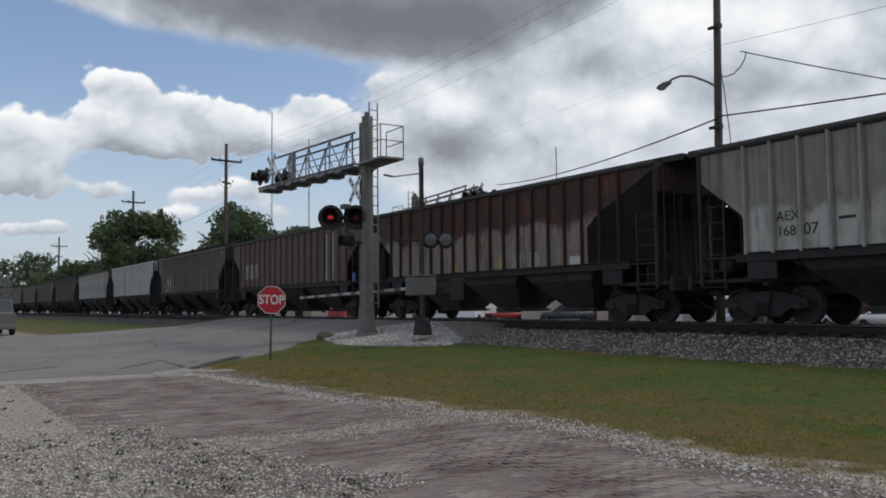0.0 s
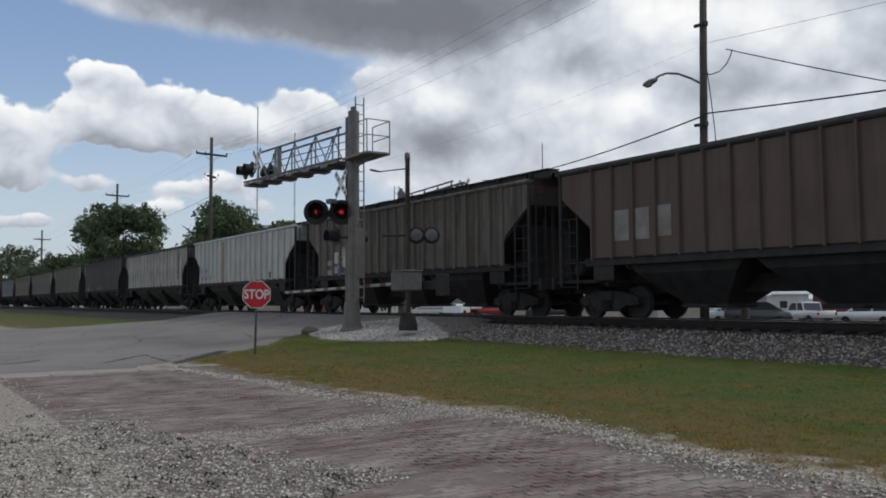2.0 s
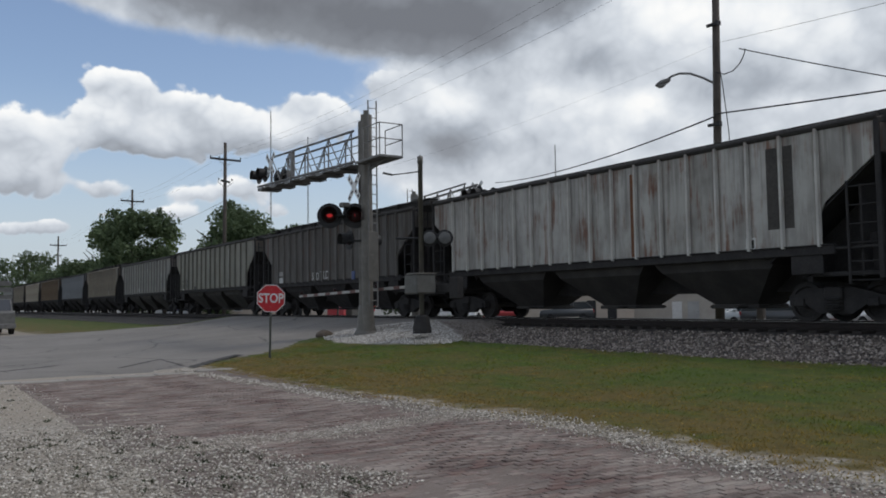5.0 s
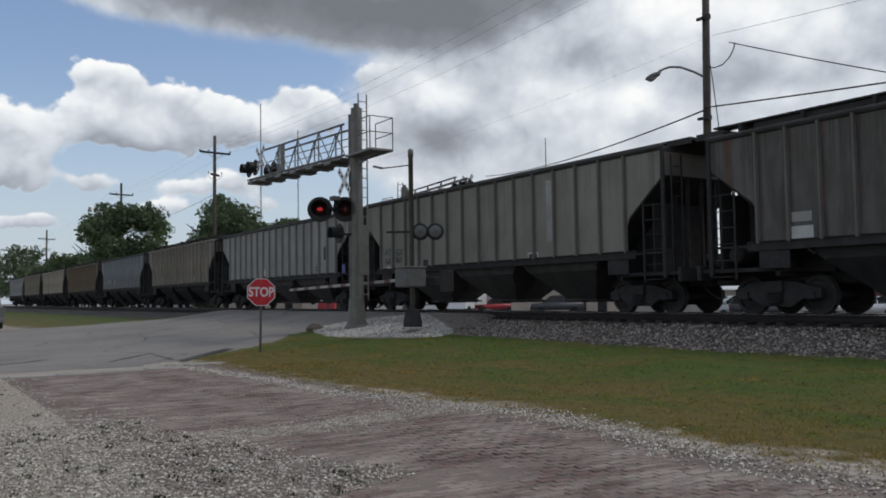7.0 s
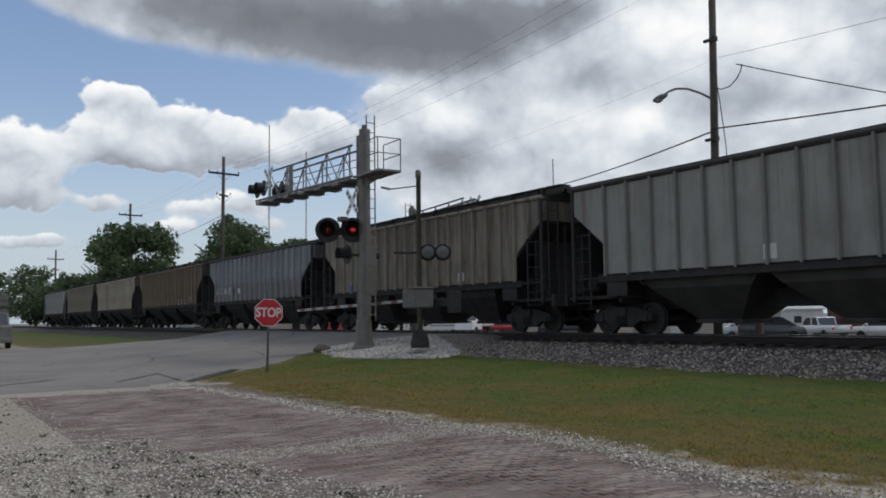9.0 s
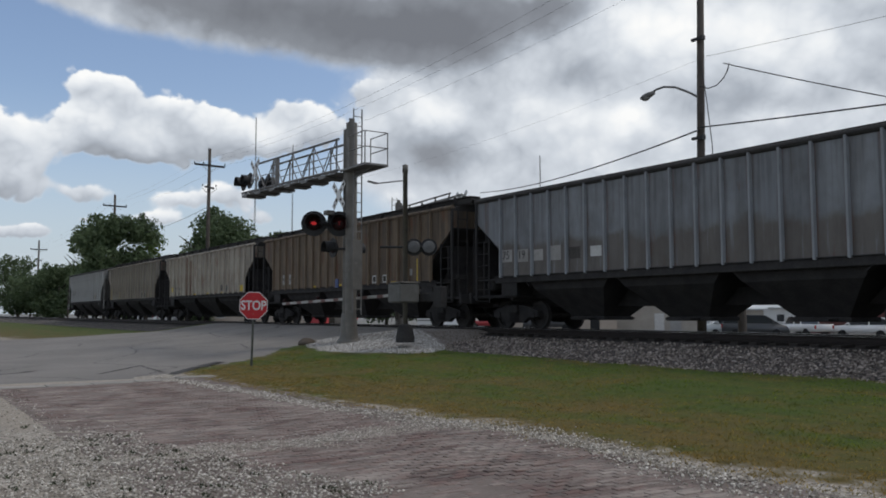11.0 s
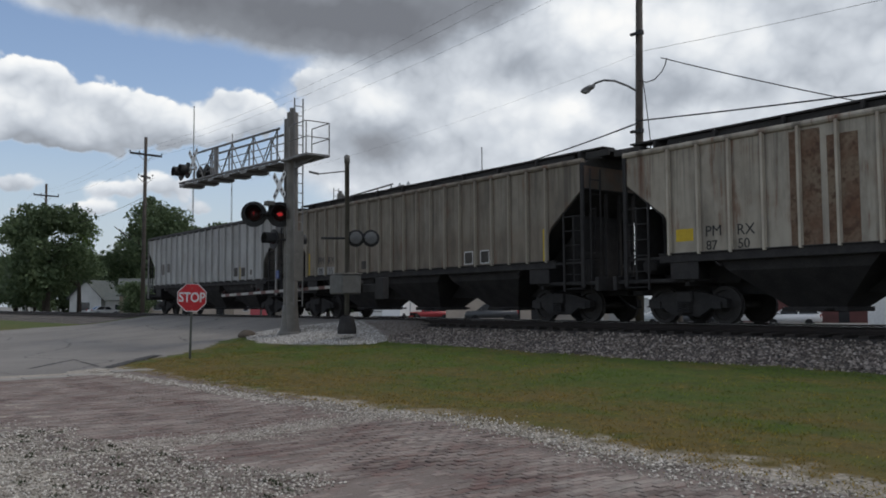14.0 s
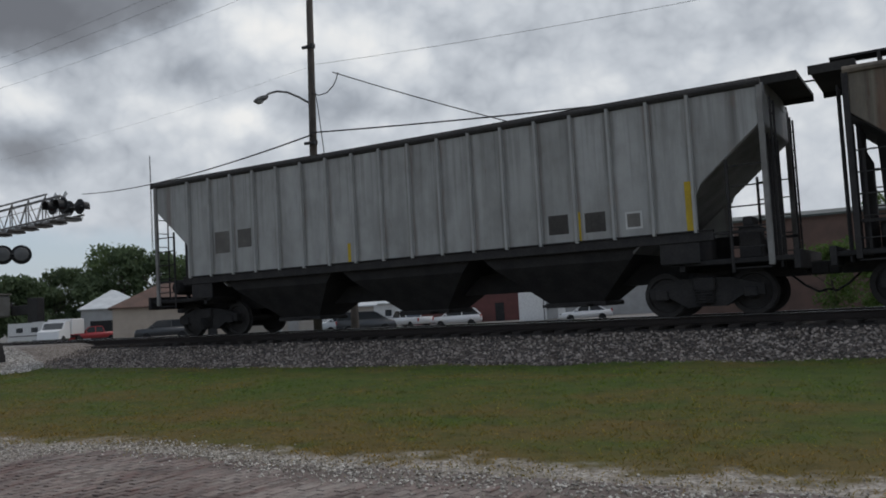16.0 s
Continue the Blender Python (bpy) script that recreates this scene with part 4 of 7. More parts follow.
def brake_wheel_mesh():
    bm = bmesh.new()
    pts = [(0, math.cos(k * math.tau / 12) * 0.28, math.sin(k * math.tau / 12) * 0.28) for k in range(12)]
    for k in range(12):
        tube(bm, pts[k], pts[(k + 1) % 12], 0.018, seg=5)
    for k in range(0, 12, 3):
        tube(bm, (0, 0, 0), pts[k], 0.014, seg=5)
    return bm


def bay_mesh(half):
    """Tapered hopper bottom with its outlet frame."""
    bm = bmesh.new()
    w, o = 1.5, 0.55
    top = [bm.verts.new((sx * (half - 0.02), sy * w, SILL)) for sx, sy in ((-1, -1), (1, -1), (1, 1), (-1, 1))]
    mid = [bm.verts.new((sx * (half - 0.42), sy * (w - 0.12), SILL - 0.40)) for sx, sy in ((-1, -1), (1, -1), (1, 1), (-1, 1))]
    low = [bm.verts.new((sx * 0.66, sy * o, 0.42)) for sx, sy in ((-1, -1), (1, -1), (1, 1), (-1, 1))]
    for a, b in ((top, mid), (mid, low)):
        for k in range(4):
            bm.faces.new((a[k], b[k], b[(k + 1) % 4], a[(k + 1) % 4]))
    bm.faces.new(low)
    bm.faces.new(top[::-1])
    bmesh.ops.recalc_face_normals(bm, faces=bm.faces)
    box(bm, -0.74, 0.74, -0.62, 0.62, 0.31, 0.42, 0.02)
    box(bm, -0.86, -0.74, -0.5, 0.5, 0.33, 0.39)
    tube(bm, (0.4, -1.0, 0.36), (0.4, 1.0, 0.36), 0.03)
    return bm


ROOF = mixed("grimy_roof", (0.036, 0.034, 0.032), (0.062, 0.058, 0.054), 1.2, 16, 0.85, 0.1, 0.004)
ENDS = (3.1, -15.2, -32.7, -51.35, -69.6, -87.5, -106.45, -124.45, -142.6, -161.2, -178.95, -196.85, -216.15, -234.85, -253.25, -271.77)
PAINTS = (
    ("faded_grey_paint", (0.28, 0.268, 0.238), (0.22, 0.208, 0.183), 0.34, (0.46, 0.45, 0.41), 0.9, 0.32),
    ("rust_red_paint", (0.070, 0.036, 0.030), (0.048, 0.028, 0.025), 0.50, (0.30, 0.26, 0.225), 0.9, 0.25),
    ("brown_paint", (0.132, 0.094, 0.076), (0.112, 0.080, 0.066), 0.12, None, 0, 0.22),
    ("dark_umber_paint", (0.12, 0.105, 0.085), (0.19, 0.17, 0.145), 0.2, None, 0, 0.7),
    ("white_car_paint", (0.50, 0.50, 0.47), (0.43, 0.43, 0.40), 0.12, None, 0, 0.08),
    ("chalky_grey_paint", (0.44, 0.43, 0.40), (0.36, 0.35, 0.32), 0.5, None, 0, 0.35),
    ("sooty_grey_paint", (0.105, 0.10, 0.093), (0.14, 0.135, 0.125), 0.15, None, 0, 0.7),
    ("olive_grey_paint", (0.245, 0.24, 0.202), (0.21, 0.205, 0.172), 0.04, None, 0, 0.10),
    ("stone_grey_paint", (0.29, 0.285, 0.262), (0.245, 0.24, 0.222), 0.06, None, 0, 0.16),
    ("tan_streaked_paint", (0.20, 0.175, 0.135), (0.27, 0.245, 0.20), 0.35, None, 0, 0.6),
    ("blue_grey_paint", (0.235, 0.248, 0.262), (0.185, 0.196, 0.21), 0.15, (0.125, 0.105, 0.088), 0.75, 0.3),
    ("brown_tan_paint", (0.175, 0.132, 0.090), (0.135, 0.102, 0.072), 0.4, None, 0, 0.55),
    ("pale_tan_paint", (0.40, 0.365, 0.305), (0.31, 0.27, 0.21), 0.45, None, 0, 0.36),
    ("weathered_tan_paint", (0.262, 0.235, 0.19), (0.21, 0.183, 0.145), 0.26, (0.18, 0.135, 0.10), 0.32, 0.40),
    ("light_grey_paint", (0.40, 0.40, 0.385), (0.34, 0.34, 0.325), 0.08, None, 0, 0.20))
LABELS = ("faded grey covered hopper car streaked with rust, black stencilled marks", "rust-red covered hopper car with pale worn lower panels",
          "brown covered hopper car with a pale square patch", "dark umber hopper car with spray-painted pale patches", "clean white covered hopper car with a black end",
          "chalky grey hopper car with a brown rust stain", "sooty dark grey covered hopper car", "olive-grey covered hopper car with dull panels", "stone-grey covered hopper car with small white plates",
          "streaked tan and black hopper car", "blue-grey hopper car with white stencil plates", "brown and tan weathered hopper car", "pale tan hopper car with rust and yellow reflectors",
          "weathered tan hopper car with white boxes and yellow strips", "light grey last hopper car with yellow strips")
CARS = []
POSTS = (20, 18, 19, 21, 18, 17, 18, 15, 17, 18, 18, 20, 18, 19, 18)
RUST_STRIP = mixed("rust_stain", (0.20, 0.085, 0.035), (0.14, 0.06, 0.03), 2, 20, 0.8)
RUST_PANEL = mixed("rust_brown_panel", (0.135, 0.072, 0.045), (0.20, 0.155, 0.11), 1.6, 12, 0.85, wear=(0.085, 0.05, 0.034), wear_at=0.55)
OCHRE = mixed("ochre_stain", (0.33, 0.26, 0.15), (0.27, 0.21, 0.12), 1.2, 16, 0.8)
DUSKY = mixed("dusky_grey_steel", (0.075, 0.070, 0.064), (0.045, 0.042, 0.040), 1.0, 12, 0.85, 0.0, 0.004)
FADED = mixed("faded_grey_steel", (0.30, 0.295, 0.28), (0.17, 0.16, 0.15), 1.2, 14, 0.8, 0.0, 0.004)
DIRTY = mixed("dirty_grey_steel", (0.19, 0.18, 0.165), (0.11, 0.10, 0.092), 1.0, 12, 0.8, 0.0, 0.004)
PALE = mixed("chalk_grey_patch", (0.40, 0.39, 0.37), (0.30, 0.29, 0.275), 1.4, 16, 0.75)
WORN = mixed("worn_tan_patch", (0.30, 0.28, 0.25), (0.20, 0.185, 0.165), 1.8, 18, 0.8)
END_BLACK = mixed("soot_black", (0.014, 0.013, 0.014), (0.022, 0.020, 0.020), 1.4, 16, 0.95, 0.0, 0.002, 0.05)
DARK_MARK = mixed("sooty_patch", (0.06, 0.055, 0.05), (0.09, 0.082, 0.075), 1.4, 16, 0.85)
# plates, patches and strips on the flanks: x, z, width, height, material
MARKS = {
    0: ((-4.45, 2.35, 0.4, 0.07, INK), (-3.0, 1.95, 0.4, 0.07, INK)),
    1: ((4.70, 1.83, 0.45, 0.30, PLATE), (6.52, 2.2, 0.10, 0.95, YELLOW), (3.50, 1.92, 0.09, 0.42, YELLOW), (0.95, 1.90, 0.09, 0.42, YELLOW), (-1.81, 1.90, 0.09, 0.42, YELLOW), (-6.37, 1.85, 0.09, 0.5, YELLOW), (1.85, 1.95, 0.5, 0.5, PALE), (2.75, 1.95, 0.5, 0.55, PALE)),
    2: ((-6.08, 2.6, 0.56, 0.85, WORN), (-5.34, 2.6, 0.56, 0.85, WORN), (-4.58, 2.62, 0.56, 0.82, WORN), (5.02, 2.9, 0.16, 2.2, PALE), (5.74, 2.9, 0.16, 2.2, PALE), (6.45, 2.7, 0.14, 1.9, RUST_STRIP)),
    3: ((-6.03, 2.28, 0.55, 0.22, PALE), (-6.03, 1.85, 0.55, 0.22, PALE), (-5.28, 2.5, 0.5, 0.5, PLATE), (-5.28, 1.95, 0.55, 0.3, PALE), (-4.53, 2.75, 0.5, 0.28, PALE), (-4.48, 2.3, 0.42, 0.5, PLATE)),
    4: ((4.98, 1.97, 0.46, 0.32, INK), (3.71, 1.9, 0.09, 0.52, RUST_STRIP), (-3.00, 3.0, 0.20, 2.5, RUST_STRIP), (-2.60, 2.95, 0.5, 2.4, OCHRE), (1.10, 1.85, 0.07, 0.4, YELLOW)),
    # the tall dark patch is the front end's shade, put on the flank
    5: ((5.53, 1.85, 0.28, 0.3, PLATE), (5.53, 1.85, 0.18, 0.2, INK), (6.37, 3.1, 0.7, 1.9, DARK_MARK), (1.67, 2.9, 0.12, 2.3, RUST_STRIP)),
    6: ((-5.75, 1.85, 0.55, 0.32, PLATE), (-5.75, 2.22, 0.5, 0.22, PALE)),
    7: ((-6.37, 1.72, 0.34, 0.16, PLATE), (-3.53, 1.83, 0.36, 0.26, INK), (2.88, 1.74, 0.50, 0.32, PLATE), (2.88, 1.74, 0.42, 0.24, DARK_MARK), (3.78, 3.15, 0.42, 1.9, PALE)),
    8: ((-1.75, 2.0, 0.36, 0.36, PLATE), (5.95, 2.66, 0.26, 0.62, INK), (7.02, 2.15, 0.08, 1.0, YELLOW), (5.15, 2.02, 0.55, 0.06, INK), (5.15, 1.88, 0.55, 0.06, INK), (5.30, 2.16, 0.4, 0.05, INK)),
    9: ((-4.48, 2.2, 0.5, 0.4, PALE), (3.52, 2.0, 0.4, 0.3, PLATE)),
    10: ((-6.55, 2.38, 0.6, 0.4, PALE), (-5.75, 2.35, 0.6, 0.4, PALE), (-5.00, 2.33, 0.55, 0.35, PALE), (-4.20, 2.35, 0.6, 0.45, PALE), (-3.30, 2.3, 0.5, 0.35, DARK_MARK), (-2.40, 2.3, 0.45, 0.3, PLATE)),
    11: ((3.16, 1.92, 0.32, 0.32, PLATE), (3.16, 1.92, 0.22, 0.22, DARK_MARK), (4.02, 1.92, 0.32, 0.32, PLATE), (4.02, 1.92, 0.22, 0.22, DARK_MARK), (6.53, 2.15, 0.09, 0.9, YELLOW), (6.05, 2.1, 0.25, 0.25, PALE), (4.75, 1.74, 0.4, 0.1, YELLOW), (-6.15, 2.2, 0.5, 0.5, PALE), (-5.35, 2.2, 0.5, 0.5, PALE), (-2.65, 1.76, 0.4, 0.1, YELLOW), (0.15, 1.76, 0.4, 0.1, YELLOW)),
    12: ((-6.80, 2.15, 0.5, 0.30, YELLOW), (6.72, 1.95, 0.5, 0.34, YELLOW), (-3.70, 2.95, 0.70, 2.5, RUST_PANEL), (-2.88, 2.85, 0.66, 2.3, RUST_PANEL), (0.95, 1.75, 0.55, 0.12, YELLOW), (3.55, 1.75, 0.6, 0.12, YELLOW), (3.50, 2.05, 0.55, 0.32, DARK_MARK), (4.39, 2.0, 0.5, 0.36, INK), (-1.75, 1.75, 0.5, 0.1, YELLOW)),
    13: ((3.53, 1.98, 0.44, 0.42, PLATE), (3.53, 1.98, 0.37, 0.35, DARK_MARK), (4.32, 1.98, 0.44, 0.42, PLATE), (4.32, 1.98, 0.37, 0.35, DARK_MARK), (6.96, 2.15, 0.12, 1.0, YELLOW), (-6.93, 2.2, 0.10, 0.9, YELLOW), (-3.90, 2.0, 0.09, 0.75, YELLOW), (3.84, 1.9, 0.08, 0.5, YELLOW), (-2.60, 2.0, 0.5, 0.3, DARK_MARK), (-5.96, 1.86, 0.58, 0.34, PALE), (-5.17, 1.86, 0.58, 0.34, PALE)),
    14: ((4.19, 2.12, 0.46, 0.42, DARK_MARK), (5.03, 2.10, 0.46, 0.42, DARK_MARK), (5.87, 2.06, 0.36, 0.36, PLATE), (5.87, 2.06, 0.28, 0.28, DIRTY), (7.02, 2.2, 0.14, 1.05, YELLOW), (4.64, 2.0, 0.13, 0.7, YELLOW), (-5.87, 2.6, 0.55, 0.6, DIRTY), (-5.03, 2.65, 0.5, 0.5, DIRTY), (-1.49, 1.95, 0.09, 0.5, YELLOW))}
LETTERS = {3: (("AE", -4.85, 2.45, 0.26, PLATE), ("09932", -5.05, 2.12, 0.24, PLATE)),
           0: (("AEX", -6.20, 2.40, 0.23, INK), ("168", -6.18, 2.05, 0.23, INK), ("07", -5.50, 2.05, 0.26, INK)),
           4: (("SI", -6.66, 2.40, 0.22, INK), ("RX", -5.88, 2.38, 0.22, INK), ("47", -6.66, 1.92, 0.26, INK), ("55", -5.88, 1.92, 0.26, INK), ("42", -5.08, 1.94, 0.26, INK)),
           6: (("SPD", -1.70, 1.78, 0.36, PLATE), ("TLD", -0.70, 1.80, 0.38, PLATE)),
           7: (("AT", -6.65, 2.25, 0.26, INK), ("GX", -5.75, 2.22, 0.26, INK), ("768", -6.70, 1.90, 0.24, INK), ("060", -5.80, 1.92, 0.24, INK)),
           10: (("75", -6.75, 2.28, 0.26, INK), ("19", -5.95, 2.26, 0.26, INK)),
           11: (("PM", -6.36, 2.11, 0.19, INK), ("RX", -5.54, 2.11, 0.19, INK)),
           12: (("PM", -6.22, 2.08, 0.25, INK), ("RX", -5.38, 2.06, 0.25, INK), ("87", -6.20, 1.76, 0.22, INK), ("50", -5.36, 1.76, 0.22, INK)),
           13: (("PM", -6.16, 2.17, 0.28, INK), ("RX", -5.38, 2.15, 0.28, INK), ("88", -6.12, 1.75, 0.25, INK), ("35", -5.34, 1.75, 0.25, INK))}
for i, row in enumerate(PAINTS):
    half = (ENDS[i] - ENDS[i + 1]) / 2 - 0.72 - 1.38 - 0.03
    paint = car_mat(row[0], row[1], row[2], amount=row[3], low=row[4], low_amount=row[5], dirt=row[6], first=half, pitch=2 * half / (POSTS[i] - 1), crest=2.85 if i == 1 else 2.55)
    # post copy of the paint, scaled for how the ridges catch light
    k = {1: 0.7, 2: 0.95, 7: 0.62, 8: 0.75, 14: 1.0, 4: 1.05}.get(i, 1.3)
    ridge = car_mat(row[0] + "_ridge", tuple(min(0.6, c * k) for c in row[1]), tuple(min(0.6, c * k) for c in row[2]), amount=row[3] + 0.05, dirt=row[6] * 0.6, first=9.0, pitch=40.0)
    a, b = ENDS[i], ENDS[i + 1]
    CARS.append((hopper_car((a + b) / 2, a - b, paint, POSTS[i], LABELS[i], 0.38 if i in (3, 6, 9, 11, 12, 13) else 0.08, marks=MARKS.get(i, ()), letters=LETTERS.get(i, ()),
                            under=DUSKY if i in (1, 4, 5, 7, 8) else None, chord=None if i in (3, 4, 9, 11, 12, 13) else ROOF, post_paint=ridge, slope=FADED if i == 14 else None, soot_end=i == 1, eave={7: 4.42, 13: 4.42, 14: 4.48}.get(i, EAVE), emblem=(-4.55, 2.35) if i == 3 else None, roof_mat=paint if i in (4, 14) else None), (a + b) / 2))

# ---------------------------------------------------------------- crossing signals
def ladder_part(parent, x, y, z0, z1, name="ladder"):
    rows = [((x, y - 0.16, z0), (x, y - 0.16, z1), 0.024), ((x, y + 0.16, z0), (x, y + 0.16, z1), 0.024)]
    part(name, tubes(rows, 6), STEEL, parent)
    me = None
    k = z0 + 0.2
    while k < z1:
        me = me or shared("rung", lambda: tubes((((0, -0.16, 0), (0, 0.16, 0), 0.015),), 6))
        mesh_part("rung", me, STEEL, parent, at=pose(x, y, k))
        k += 0.33


def red_glow(name, power):
    m, n = shader(name)
    finish(n, (0.012, 0.003, 0.003), 0.45, 0.0, spec=0.2, glow=(1.0, 0.045, 0.05), glow_power=power)
    return m


LENS = red_glow("red_lens", 0.0015)
GLOW = red_glow("lit_red_lamp", 0.32)
FLASH = []       # the lamp inserts that turn to and fro


def flasher(parent, x, y, z, yaw, name="signal_lamp", lit=False, size=1.0):
    """A round black target with hood and red lens; it faces -y when yaw is 0."""
    root = part(name, lathe(((0.34, 0.06), (0.345, 0.05), (0.345, 0.03), (0.20, 0.03), (0.17, 0.16), (0.06, 0.20)), 24, "y"), BLACK, parent, "black round flashing lamp", pose(x, y, z, 0, 0, yaw) @ Matrix.Diagonal((size, size, size, 1)))
    bm = bmesh.new()
    seg, rows = 18, []
    for k in range(seg + 1):
        c, d = math.cos(radians(-35 + 250 * k / seg)) * 0.22, math.sin(radians(-35 + 250 * k / seg)) * 0.22
        rows.append([bm.verts.new(p) for p in ((c, 0.04, d), (c * 1.03, -0.32, d * 1.03), (c * 1.08, -0.32, d * 1.08), (c * 1.05, 0.04, d * 1.05))])
    for p, q in zip(rows, rows[1:]):
        for i in range(4):
            bm.faces.new((p[i], q[i], q[(i + 1) % 4], p[(i + 1) % 4]))
    part("hood", bm, BLACK, root)
    part("lens", lathe(((0.02, -0.035), (0.09, -0.03), (0.17, -0.005), (0.175, 0.03)), 20, "y"), LENS, root, "dim red glass lens")
    if lit:
        ins = part("lamp_insert", prism(((-0.085, 0.0), (-0.03, -0.05), (0.05, -0.045), (0.085, 0.0), (0.03, 0.05), (-0.05, 0.04)), -0.002, 0.002), GLOW, root, "lit red lamp", pose(0, -0.05, 0))
        FLASH.append((ins, lit))
    return root


def crossbuck(parent, x, y, z, yaw, size=1.2):
    m = pose(x, y, z, 0, 0, yaw)
    for a, dy in ((45, 0.0), (-45, 0.012)):
        part("crossbuck_blade", boxes((-size / 2, size / 2, dy - 0.004, dy + 0.004, -0.115, 0.115)), WHITE_PAINT, parent, "weathered white crossbuck blade", m @ pose(0, 0, 0, 0, a, 0))
        for k in range(5):
            if k != 2:
                part("crossbuck_text", boxes((-size / 2 + size * (k + 0.28) / 5, -size / 2 + size * (k + 0.78) / 5, dy - 0.0055, dy - 0.0042, -0.05, 0.05)), INK, parent, "dark bars of lettering", m @ pose(0, 0, 0, 0, a, 0))


def cantilever(at, label, arm=9.6, mast_h=7.75, back=False):
    """Cantilever signal: mast with two pipes, truss arm along -x, platform on the other side, ladder, lamps."""
    root = empty("cantilever_signal", at, label, "crossing signal", "cantilever signals")
    part("mast", lathe(((0.195, 0.0), (0.195, mast_h - 0.16), (0.10, mast_h - 0.15), (0.10, mast_h)), 28), ALU, root, "grey metal mast", pose(0.16, 0, 0))
    part("mast", lathe(((0.17, 0.0), (0.17, mast_h - 0.32), (0.15, mast_h - 0.31)), 26), ALU, root, "", pose(-0.22, 0.06, 0))
    part("mast_foot", lathe(((0.02, -0.15), (0.42, -0.15), (0.42, 0.0), (0.39, 0.03), (0.33, 0.12), (0.30, 0.35), (0.275, 0.7), (0.255, 0.95), (0.02, 0.95)), 16), ALU, root, "flared tapering foot", pose(-0.02, 0.03, 0), True)
    lo, hi = 5.95, 7.05
    rise = 0.30
    for y in (-0.35, 0.35):
        part("top_chord", tubes((((-0.15, y, hi), (-arm + 1.6, y, hi + rise * 0.85), 0.045),)), STEEL, root)
        part("bottom_chord", tubes((((-0.15, y, lo), (-arm, y, lo + rise), 0.05),)), STEEL, root)
        n = 8
        for k in range(n + 1):
            x = -0.3 - (arm - 2.0) * k / n
            z0, z1 = lo + rise * -x / arm, hi + rise * 0.9 * -x / arm
            if k % 2 == 0:
                part("truss_post", tubes((((x, y, z0), (x, y, z1), 0.028),), 6), STEEL, root)
            if k < n:
                x2 = -0.3 - (arm - 2.0) * (k + 1) / n
                a, b = (z0, hi + rise * 0.9 * -x2 / arm) if k % 2 else (z1, lo + rise * -x2 / arm)
                part("truss_brace", tubes((((x, y, a), (x2, y, b), 0.022),), 6), STEEL, root)
    n = 14
    for k in range(n):
        x = -0.2 - (arm - 0.3) * k / n
        z = lo + rise * (-x) / arm - 0.03
        part("walk_plank", boxes((x - (arm - 0.3) / n + 0.03, x, -0.42, 0.42, z - 0.09, z - 0.04)), STEEL, root)
    part("centre_post", boxes((-5.72, -5.56, -0.42, -0.28, lo + rise * 0.58, hi + rise * 0.55), bevel=0.01), STEEL, root, "stout upright of the truss")
    for k in range(6):
        x = -1.0 - (arm - 1.8) * k / 5
        z = lo + rise * -x / arm - 0.12
        part("walk_bracket", boxes((x - 0.55, x, -0.46, 0.46, z - 0.09, z), bevel=0.008), STEEL, root)
    part("hand_rail", tubes((((-0.3, 0.42, hi - 0.28), (-arm + 0.2, 0.42, hi + rise - 0.28), 0.02), ((-0.3, 0.42, hi - 0.55), (-arm + 0.2, 0.42, hi + rise - 0.55), 0.016))), STEEL, root)
    # platform behind the mast
    part("platform", boxes((0.2, 1.95, -0.45, 0.45, lo - 0.12, lo - 0.04), bevel=0.01), STEEL, root)
    part("platform_bracket", prism(((0.25, lo - 0.12), (1.9, lo - 0.12), (0.25, lo - 0.36)), -0.04, 0.04), STEEL, root)
    rails = []
    for y in (-0.43, 0.43):
        for x in (0.75, 1.93):
            rails.append(((x, y, lo - 0.05), (x, y, lo + 1.02), 0.02))
        for z in (lo + 0.5, lo + 1.02):
            rails.append(((0.75, y, z), (1.93, y, z), 0.018))
    for z in (lo + 0.5, lo + 1.02):
        rails.append(((1.93, -0.43, z), (1.93, 0.43, z), 0.018))
    for r in rails:
        part("railing_bar", tubes((r,), 6), STEEL, root)
    ladder_part(root, 0.76, -0.08, 0.9, mast_h + 0.22)
    if not back:
        part("ladder_guard", boxes((0.73, 0.79, -0.27, 0.11, 1.75, 3.45), bevel=0.012), ALU, root, "pale sheet-metal ladder guard")
        for a, b, r in (((-0.1, -0.1, 4.07), (-0.42, -0.95, 4.07), 0.04), ((-0.1, -0.1, 3.2), (-0.5, -0.5, 3.2), 0.035), ((-0.3, -0.62, 4.07), (-0.3, -0.62, 4.5), 0.05)):
            part("signal_bracket", tubes(((a, b, r),)), BLACK, root)
        part("junction_box", boxes((-0.45, -0.15, -0.78, -0.48, 4.36, 4.52), bevel=0.02), ALU, root)
        for x, y, lit in ((-0.56, -1.08, 1), (-0.17, -0.30, 2)):
            flasher(root, x, y, 4.07, 62, lit=lit, size=1.28)
        flasher(root, -0.62, -0.35, 3.25, 0, "side_lamp")
        flasher(root, -0.25, 0.35, 3.2, 180, "side_lamp")
        part("blue_tag", boxes((-0.47, -0.23, -0.30, -0.27, 1.85, 2.15), bevel=0.01), BLUE_SIGN, root, "small blue notice plate")
        crossbuck(root, -0.36, -0.24, 5.10, 0, 1.2)
    # cluster at the arm's end
    z = lo + rise
    for x in (-arm + 0.35, -arm + 1.1):
        flasher(root, x, -0.46, z + 0.42, 0)
        flasher(root, x, 0.46, z + 0.42, 180)
